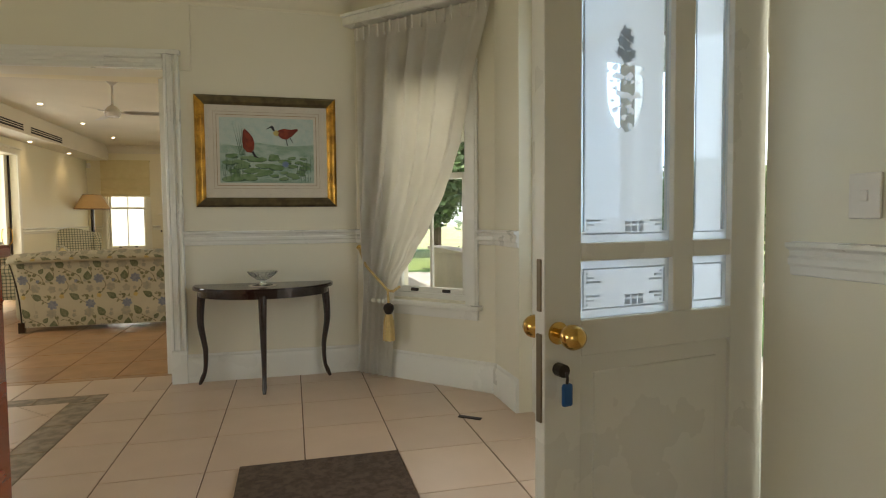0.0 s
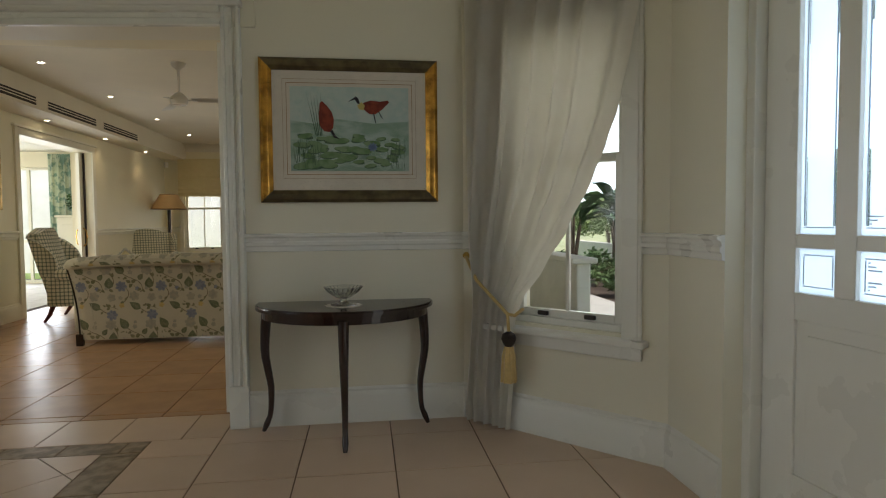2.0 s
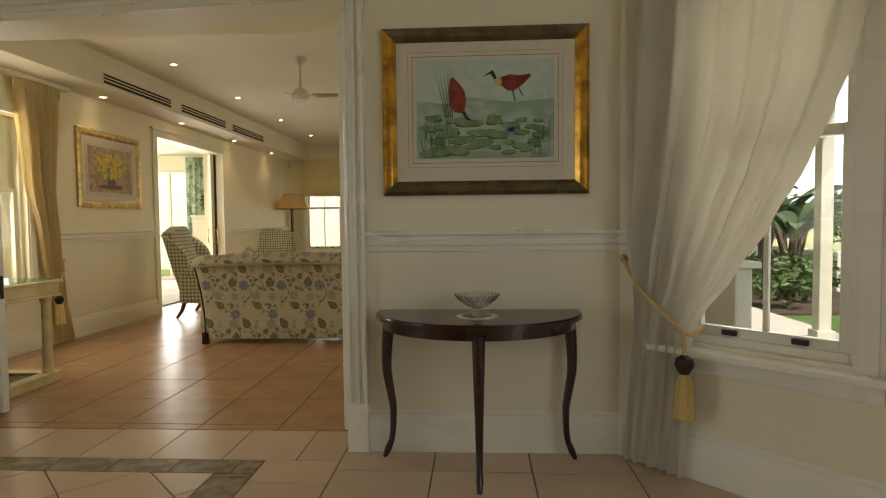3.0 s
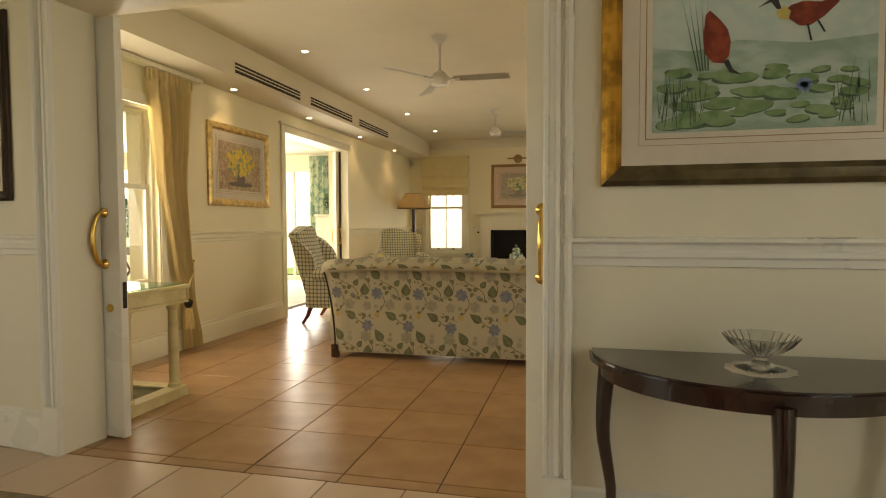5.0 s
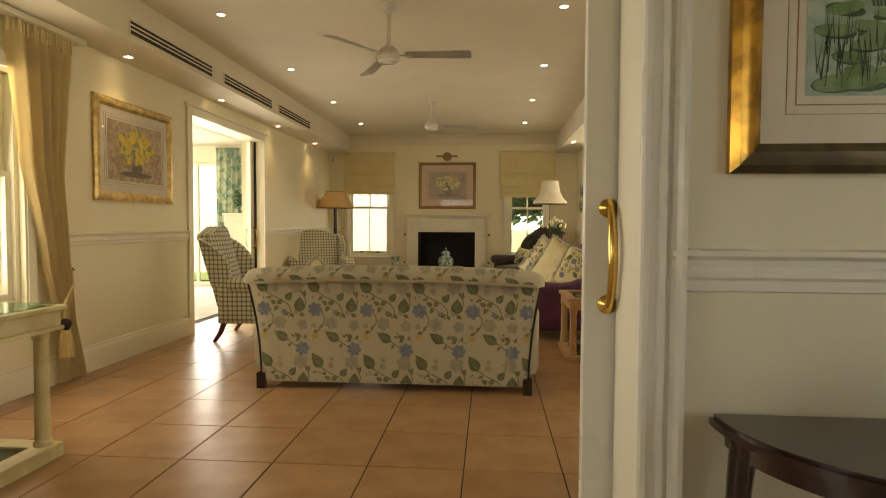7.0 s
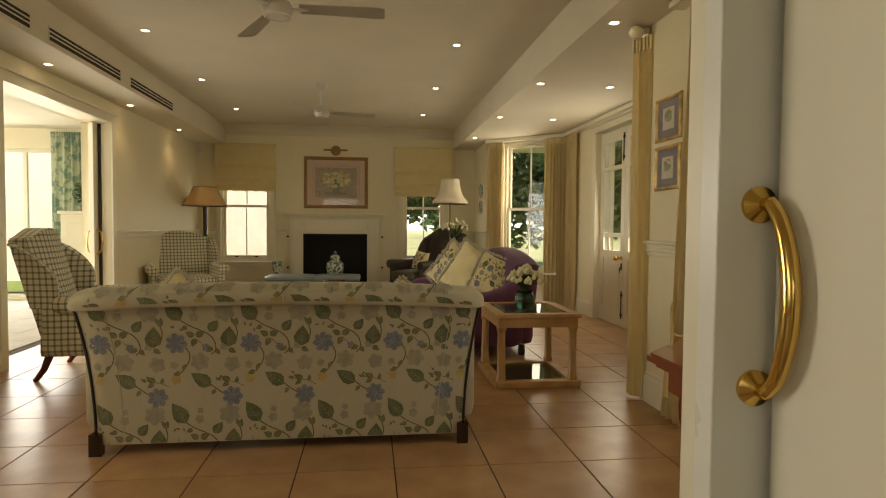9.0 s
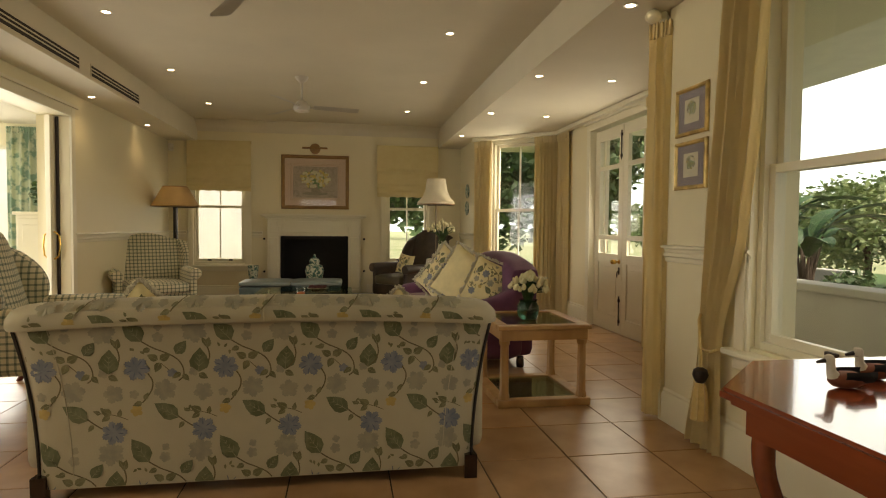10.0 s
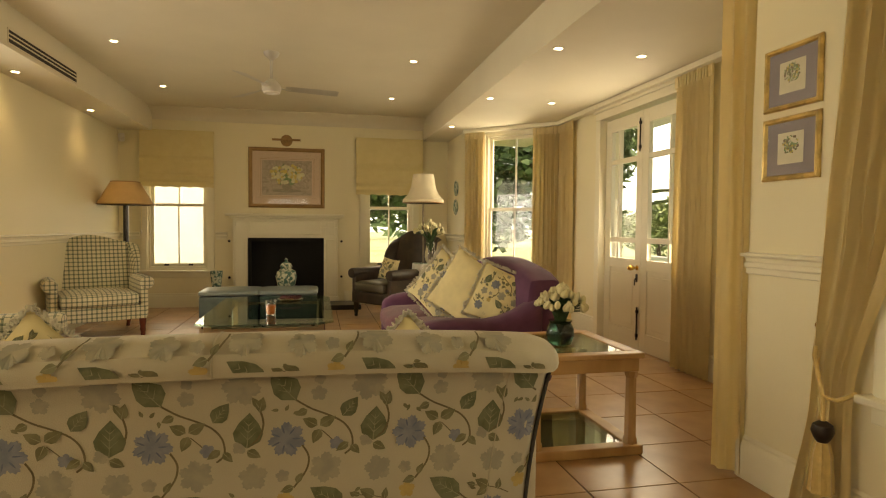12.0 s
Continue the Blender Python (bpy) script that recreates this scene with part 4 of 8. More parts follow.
def art_birds(t, x0, x1, z0, z1, y):
    rng = random.Random(11)
    w, h = x1 - x0, z1 - z0
    bm = bm_new()
    box(bm, x0, x1, y - 0.001, y + 0.001, z0, z1)
    part("painting", bm, SKYPAINT, t, "pale green painted water and sky")
    bm = bm_new()
    vs = [bm.verts.new(p) for p in ((x0, y - 0.0016, z0), (x1, y - 0.0016, z0), (x1, y - 0.0016, z0 + h * 0.60), (x0 + w * 0.7, y - 0.0016, z0 + h * 0.57), (x0 + w * 0.4, y - 0.0016, z0 + h * 0.62), (x0 + w * 0.2, y - 0.0016, z0 + h * 0.56), (x0, y - 0.0016, z0 + h * 0.60))]
    bm.faces.new(vs)
    part("painted_water", bm, WATER, t, "mottled green water")
    bm = bm_new()
    bd = bm_new()
    for k in range(46):
        px, pz = x0 + w * rng.uniform(0.08, 0.94), z0 + h * rng.uniform(0.06, 0.42) ** 1.0
        rx = w * rng.uniform(0.035, 0.085) * (1.2 - (pz - z0) / h)
        blob(bd, px, pz - 0.004, y - 0.0020 - 0.00001 * k, ellipse(rx * 1.05, rx * 0.36, 12, rng.uniform(-0.2, 0.2)))
        blob(bm, px, pz, y - 0.0024 - 0.00002 * k, ellipse(rx, rx * 0.33, 12, rng.uniform(-0.2, 0.2), 0.06, rng))
    part("painted_pad_shadows", bd, DARKG, t, "dark edges of painted lily pads")
    part("painted_lily_pads", bm, PADG, t, "green painted lily pads")
    bm = bm_new()
    for k in range(70):
        px, pz = x0 + w * (rng.uniform(0.03, 0.24) if k < 45 else rng.uniform(0.8, 0.97)), z0 + h * rng.uniform(0.02, 0.25)
        hh, lean = h * rng.uniform(0.12, 0.30), rng.uniform(-0.02, 0.025)
        blob(bm, px, pz, y - 0.0034, [(0, 0), (0.0028, 0), (lean + 0.0008, hh)])
    for k in range(5):
        blob(bm, x0 + w * (0.21 + 0.012 * k), z0 + h * 0.42, y - 0.0034, [(0, 0), (0.005, 0), (-0.05 + 0.012 * k, h * 0.52)])
    part("painted_reeds", bm, DARKG, t, "dark painted reeds")
    bm = bm_new()
    cx, cz = x0 + w * 0.30, z0 + h * 0.58
    blob(bm, cx, cz, y - 0.004, [(-0.035, 0.105), (-0.022, 0.118), (0.006, 0.09), (0.032, 0.055), (0.042, 0.015), (0.038, -0.03), (0.02, -0.055), (-0.012, -0.05), (-0.036, -0.02), (-0.042, 0.03)])
    cx2, cz2 = x0 + w * 0.71, z0 + h * 0.76
    blob(bm, cx2, cz2, y - 0.004, [(-0.075, 0.012), (-0.055, 0.03), (-0.02, 0.04), (0.03, 0.034), (0.075, 0.042), (0.082, 0.03), (0.04, -0.012), (0.0, -0.038), (-0.03, -0.036), (-0.06, -0.012)])
    part("painted_birds", bm, RUSSET, t, "two russet painted water birds")
    bm = bm_new()
    blob(bm, cx2, cz2, y - 0.0044, [(-0.098, 0.01), (-0.075, 0.03), (-0.055, 0.012), (-0.062, -0.016), (-0.088, -0.010)])
    part("painted_bird_breast", bm, PALEY, t, "yellow painted breast")
    bm = bm_new()
    blob(bm, cx2, cz2, y - 0.0044, [(-0.105, 0.062), (-0.092, 0.052), (-0.082, 0.02), (-0.095, 0.02), (-0.112, 0.044), (-0.15, 0.03), (-0.112, 0.056)])
    blob(bm, cx2, cz2, y - 0.0044, [(-0.01, -0.03), (-0.004, -0.03), (0.008, -0.085), (0.002, -0.085)])
    blob(bm, cx2, cz2, y - 0.0044, [(0.02, -0.024), (0.026, -0.024), (0.045, -0.06), (0.04, -0.062)])
    blob(bm, cx, cz, y - 0.0044, [(0.02, -0.05), (0.035, -0.042), (0.05, -0.075), (0.075, -0.095), (0.04, -0.085)])
    part("painted_bird_heads", bm, PBLACK, t, "black painted heads and legs")
    bm = bm_new()
    for k in range(9):
        a = k * 0.7
        blob(bm, x0 + w * 0.69 + 0.012 * math.cos(a), z0 + h * 0.29 + 0.010 * math.sin(a), y - 0.0046, ellipse(0.016, 0.006, 8, a))
    part("painted_lily", bm, PBLUE, t, "blue painted lily")


picture("bird_picture", pose(0.985, 5.643, 1.268), 0.99, 0.80, 0.035, 0.068, GOLD, OLIVESHADE, MOUNT, "large bird picture in a gilt frame, level rails coloured as if shaded", inner=(0.165, 0.825, 0.175, 0.645), art=art_birds)
picture("mahogany_picture", along((-4.2, hall_y(-4.2)), (OP_R, 5.645))[0] @ Matrix.Translation((1.46, -0.002, 1.265)), 0.88, 0.95, 0.03, 0.05, DARKWOOD, None, MOUNT, "picture in a dark red-brown wooden frame", art=None, lines=True)


def cabriole(bm, x, y, top, out, r0=0.030, r1=0.013):
    """A slim cabriole leg, its knee and foot turned out along the given way."""
    ox, oy = out
    pts, rs = [], []
    for k in range(17):
        a = k / 16
        z = top * (1 - a)
        bow = 0.014 * math.sin(math.pi * min(1, a * 1.6)) * (1 if a < 0.62 else 0.4) - 0.016 * math.sin(math.pi * max(0, a - 0.35) / 0.65) + (0.030 * max(0, a - 0.86) / 0.14)
        pts.append((x + ox * bow, y + oy * bow, z))
        rs.append(r0 * (1 - a) ** 1.1 + r1 * a + (0.010 * max(0, a - 0.9) / 0.1 if a < 0.98 else -0.002))
    tube(bm, pts, rs, 10)


console = thing("demilune_table", pose(1.44, 5.640, 0), "dark mahogany half-round hall table against the wall", "table")

bm = bm_new()
prism(bm, [(-0.49, -0.026), (-0.49, -0.06)] + [(0.49 * math.cos(math.pi + math.pi * i / 30), -0.06 + 0.42 * math.sin(math.pi + math.pi * i / 30)) for i in range(1, 30)] + [(0.49, -0.06), (0.49, -0.026)], 0.688, 0.704)
prism(bm, [(-0.48, -0.026), (-0.48, -0.06)] + [(0.48 * math.cos(math.pi + math.pi * i / 30), -0.06 + 0.41 * math.sin(math.pi + math.pi * i / 30)) for i in range(1, 30)] + [(0.48, -0.06), (0.48, -0.026)], 0.704, 0.712)
part("tabletop", bm, DARKWOOD, console)
bm = bm_new()
prism(bm, [(-0.455, -0.03), (-0.455, -0.07)] + [(0.455 * math.cos(math.pi + math.pi * i / 30), -0.07 + 0.375 * math.sin(math.pi + math.pi * i / 30)) for i in range(1, 30)] + [(0.455, -0.07), (0.455, -0.03)], 0.640, 0.688)
part("apron", bm, DARKWOOD, console)
for x, y, o in ((-0.43, -0.075, (-0.95, -0.2)), (0.43, -0.075, (0.95, -0.2)), (0.0, -0.435, (0.0, -1.0))):
    bm = bm_new()
    cabriole(bm, x, y, 0.66, o)
    part("leg", bm, DARKWOOD, console, smooth=True)


def bowl(name, x, y, z, s, label):
    b = thing(name, pose(x, y, z), label, "bowl")
    bm = bm_new()
    lathe(bm, [(0.075 * s, 0.0), (0.078 * s, 0.006 * s), (0.03 * s, 0.018 * s), (0.018 * s, 0.03 * s), (0.02 * s, 0.04 * s), (0.05 * s, 0.052 * s), (0.095 * s, 0.085 * s), (0.118 * s, 0.115 * s), (0.112 * s, 0.115 * s), (0.088 * s, 0.088 * s), (0.04 * s, 0.060 * s), (0.004 * s, 0.055 * s)], seg=48, flute=0.035, nf=24)
    part("bowl", bm, CRYSTAL, b, smooth=20)
    return b


doily = thing("doily", pose(1.435, 5.40, 0.7125), "white lace doily on the dark table", "doily")
bm = bm_new()
lathe(bm, [(0.095, 0.0), (0.095, 0.002)], seg=48, flute=0.04, nf=12)
part("cloth", bm, MOUNT, doily)
bowl("crystal_bowl", 1.435, 5.40, 0.715, 0.86, "cut crystal footed bowl on a lace doily")

mat_ = thing("door_mat", pose(1.76, 3.32, 0.001), "rough brown coir door mat on the tiles", "mat")
bm = bm_new()
box(bm, -0.38, 0.37, -0.55, 0.65, 0.0, 0.014, 0.005)
part("pile", bm, MATTING, mat_)

stop = thing("floor_catch", pose(2.63, 4.36, 0.0, 0, 0, -38), "small dark floor catch plate in a tile joint", "door catch")
bm = bm_new()
box(bm, -0.07, 0.07, -0.018, 0.018, 0.0, 0.006, 0.002)
part("plate", bm, IRON, stop)

switch = thing("light_switch", pose(3.098, 2.32, 1.16), "white square light switch on the hall wall", "light switch")
bm = bm_new()
box(bm, -0.010, 0.0, -0.045, 0.045, 0.0, 0.12, 0.004)
part("plate", bm, WHITE, switch)
bm = bm_new()
box(bm, -0.015, -0.010, -0.012, 0.012, 0.045, 0.075, 0.003)
part("rocker", bm, WHITE, switch)

chest = thing("mahogany_cabinet", pose(0.515, 3.02, 0), "polished red mahogany cabinet standing in the hall", "cabinet")
bm = bm_new()
box(bm, -0.26, 0.24, -0.22, 0.22, 0.04, 1.06, 0.008)
box(bm, -0.24, 0.22, -0.20, 0.20, 0.0, 0.04)
part("body", bm, CHERRY, chest)
bm = bm_new()
box(bm, -0.28, 0.26, -0.24, 0.24, 1.06, 1.10, 0.01)
part("top", bm, CHERRY, chest)
for a, b in ((-0.25, -0.02), (0.0, 0.23)):
    bm = bm_new()
    box(bm, a + 0.01, b, -0.235, -0.222, 0.08, 1.02, 0.004)
    part("door", bm, CHERRY, chest)


# ---- curtains ----
def draped(name, m, z0, z1, left, right, material, label, folds=11, deep=0.035, tie=None):
    """A curtain whose edges follow left(z) and right(z), with folds that close up where it narrows."""
    t = thing(name, m, label, "curtain")
    bm = bm_new()
    wide = right(z1) - left(z1)
    rng = random.Random(len(name) * 7)
    ph = [rng.uniform(-0.5, 0.5) for _ in range(folds + 2)]

    def at(u, v):
        z = z0 + (z1 - z0) * v
        a, b = left(z), right(z)
        sq = 1 - (b - a) / wide
        amp = min(deep * (0.5 + 0.5 * max(0, sq)), 0.32 * (b - a) / folds) * (0.35 if v > 0.97 else 1.0)
        w = u * folds + 0.18 * math.sin(3 * v + 7 * u) + 0.12 * ph[int(u * folds)]
        y = -0.05 + amp * math.sin(2 * math.pi * w) + 0.3 * amp * math.sin(4.1 * math.pi * w + 1.3)
        return (a + (b - a) * u, y - 0.02 * max(0, sq), z)

    sheet(bm, at, folds * 12, 48)
    r = bmesh.ops.solidify(bm, geom=bm.faces[:], thickness=0.004)
    part("cloth", bm, material, t, smooth=60)
    bm = bm_new()
    n = folds * 3
    for k in range(n):
        u = (k + 0.5) / n
        p = at(u, 1.0)
        box(bm, p[0] - 0.006, p[0] + 0.006, p[1] - 0.016, p[1] + 0.004, z1 - 0.09, z1 + 0.004, 0.003)
    part("heading_pleats", bm, material, t)
    if tie:
        hx, hz, cx, cz, w = tie
        bm = bm_new()
        tube(bm, [(hx, -0.02, hz), (hx + (cx - hx) * 0.35, -0.085, hz + (cz - hz) * 0.45), (cx, -0.13, cz), (cx + w * 0.6, -0.10, cz - 0.01), (cx + w, -0.04, cz + 0.02)], 0.010, 8)
        tube(bm, [(cx, -0.13, cz), (cx + 0.01, -0.135, cz - 0.10)], 0.009, 8)
        part("tieback_cord", bm, TASSEL, t, "twisted gold tieback cord", smooth=True)
        bm = bm_new()
        lathe(bm, [(0.012, 0.06), (0.034, 0.045), (0.040, 0.02), (0.030, -0.005), (0.02, -0.02)], cx + 0.01, -0.135, cz - 0.15, 16)
        ball = part("tassel_head", bm, IRON, t, "dark beaded tassel head", smooth=True)
        bm = bm_new()
        lathe(bm, [(0.022, 0.0), (0.034, -0.05), (0.040, -0.18), (0.042, -0.19)], cx + 0.01, -0.135, cz - 0.17, 24, flute=0.12, nf=8)
        part("tassel_skirt", bm, TASSEL, ball, "gold thread tassel")
        bm = bm_new()
        lathe(bm, [(0.018, 0), (0.022, 0.012), (0.012, 0.03)], hx, -0.001, hz, 12, Matrix.Rotation(radians(90), 4, "X"))
        part("tieback_hook", bm, BRASS, t, "brass tieback hook")
    return t


def lerp_curve(pts):
    def f(z):
        for (za, xa), (zb, xb) in zip(pts, pts[1:]):
            if za <= z <= zb:
                k = (z - za) / (zb - za)
                k = k * k * (3 - 2 * k) * 0.5 + k * 0.5
                return xa + (xb - xa) * k
        return pts[-1][1] if z > pts[-1][0] else pts[0][1]
    return f


m, wl = along(A0, A1)
draped("hall_curtain", m, 0.012, 2.58, lerp_curve([(0, 0.05), (0.7, 0.10), (1.1, 0.06), (2.6, 0.04)]),
       lerp_curve([(0, 0.36), (0.45, 0.39), (0.62, 0.39), (0.72, 0.43), (0.92, 0.57), (1.12, 0.70), (1.36, 0.83), (1.52, 0.90), (1.70, 0.965), (2.0, 1.03), (2.6, 1.19)]),
       CURTAIN, "long cream curtain tied back with a gold cord and tassel", folds=6, deep=0.045, tie=(0.03, 0.955, 0.39, 0.66, 0.04))
rail = thing("curtain_rail_hall", m, "white moulded curtain rail over the hall window", "curtain rail")
bm = bm_new()
box(bm, -0.02, 1.18, -0.11, -0.001, 2.60, 2.66, 0.008)
box(bm, -0.03, 1.19, -0.12, -0.001, 2.66, 2.685, 0.006)
part("board", bm, DOORPAINT, rail)

m, _ = along((WX, 6.0), (WX, FY))
draped("west_curtain", m, 0.012, 2.44, lerp_curve([(0, 2.10), (0.5, 2.06), (0.87, 1.975), (1.58, 1.81), (2.45, 1.71)]), lerp_curve([(0, 2.37), (0.5, 2.27), (0.87, 2.235), (1.5, 2.20), (2.45, 2.30)]),
       GOLDCURTAIN, "gold cotton curtain tied back with cord and tassel", folds=5, deep=0.05, tie=(2.30, 0.80, 2.06, 0.57, -0.03))
rail = thing("curtain_rail_west", m, "cream moulded curtain rail over the west window", "curtain rail")
bm = bm_new()
box(bm, 0.1, 2.40, -0.10, -0.001, 2.445, 2.485, 0.006)
part("board", bm, TRIM, rail)
m, _ = along(B4, (EX, 5.9))
draped("east_curtain", m, 0.012, 2.44, lerp_curve([(0, 0.34), (0.5, 0.45), (0.75, 0.465), (1.2, 0.485), (2.05, 0.54), (2.45, 0.56)]), lerp_curve([(0, 0.645), (0.5, 0.64), (0.62, 0.65), (1.2, 0.815), (1.72, 0.89), (2.12, 0.925), (2.45, 0.955)]),
       GOLDCURTAIN, "gold cotton curtain tied back beside the garden window", folds=5, deep=0.055, tie=(0.45, 0.80, 0.585, 0.555, 0.06))
rail = thing("curtain_rail_east", m, "cream moulded curtain rail over the garden window", "curtain rail")
bm = bm_new()
box(bm, 0.40, 2.6, -0.10, -0.001, 2.445, 2.485, 0.006)
part("board", bm, TRIM, rail)


def straight_curtain(name, m, a, b, label, folds, z1=2.44, deep=0.035):
    return draped(name, m, 0.012, z1, lambda z: a, lambda z: b, GOLDCURTAIN, label, folds, deep)


m, _ = along(B1, B2)
straight_curtain("bay_curtain", m, 0.0, 0.30, "gold full-length curtain beside the bay window", 5)
straight_curtain("bay_curtain", m, 0.98, 1.37, "gold full-length curtain in the corner of the bay", 7)
m, _ = along(B2, B3)
straight_curtain("bay_curtain", m, 0.02, 0.42, "gold full-length curtain beside the garden doors", 6)
straight_curtain("bay_curtain", m, 2.42, 2.92, "gold full-length curtain at the garden doors' hinge side", 7)
m = Matrix.Translation((2.04, 8.92, 0)) @ Matrix.Rotation(radians(-58), 4, "Z")
straight_curtain("bay_curtain", m, -0.06, 0.10, "gold curtain folded narrow at the end of the bay", 2, 2.42, 0.03)
m, _ = along(B1, B2)
rail = thing("curtain_rail_bay", Matrix.Identity(4), "cream curtain pelmet rail round the bay", "curtain rail")
for p, q in ((B1, B2), (B2, B3), (B3, B4)):
    bm = bm_new()
    mm, ll = along(p, q)
    box(bm, 0.0, ll, -0.11, -0.02, 2.44, 2.488, 0.006, mm)
    part("board", bm, TRIM, rail)
bm = bm_new()
lathe(bm, [(0.02, -0.04), (0.045, -0.02), (0.05, 0.0), (0.04, 0.025), (0.012, 0.04)], 1.95, 8.86, 2.45, 16)
part("finial", bm, TRIM, rail, smooth=True)


# ---- living room: printed floral cloth ----
PGREEN, PGREEN2 = flat((0.105, 0.115, 0.052), "print_green", (0.155, 0.16, 0.085)), flat((0.14, 0.13, 0.06), "print_sage", (0.20, 0.19, 0.10))
PFLOWER, PGREY = flat((0.165, 0.18, 0.215), "print_blue", (0.22, 0.23, 0.25)), flat((0.28, 0.265, 0.20), "print_grey_flower", (0.34, 0.31, 0.22))
PVEIN, PPETAL = flat((0.27, 0.26, 0.16), "print_pale_vein"), flat((0.125, 0.145, 0.20), "print_deep_blue")
PVINE, PGOLD = flat((0.15, 0.12, 0.055), "print_vine"), flat((0.48, 0.35, 0.12), "print_gold")


def leaf_shape(l, w, a):
    pts = [(0, 0), (l * 0.2, w * 0.42), (l * 0.42, w * 0.5), (l * 0.7, w * 0.33), (l, 0), (l * 0.7, -w * 0.33), (l * 0.42, -w * 0.5), (l * 0.2, -w * 0.42)]
    return [(x * math.cos(a) - y * math.sin(a), x * math.sin(a) + y * math.cos(a)) for x, y in pts]


def flower_shape(r, n, a=0.0):
    out = []
    for k in range(n * 8):
        t = 2 * math.pi * k / (n * 8)
        rr = r * (0.64 + 0.26 * abs(math.cos(n * t / 2)) + 0.10 * (k % 2) + 0.06 * math.cos(t + 1.0))
        t += a
        out.append((rr * math.cos(t), rr * math.sin(t)))
    return out


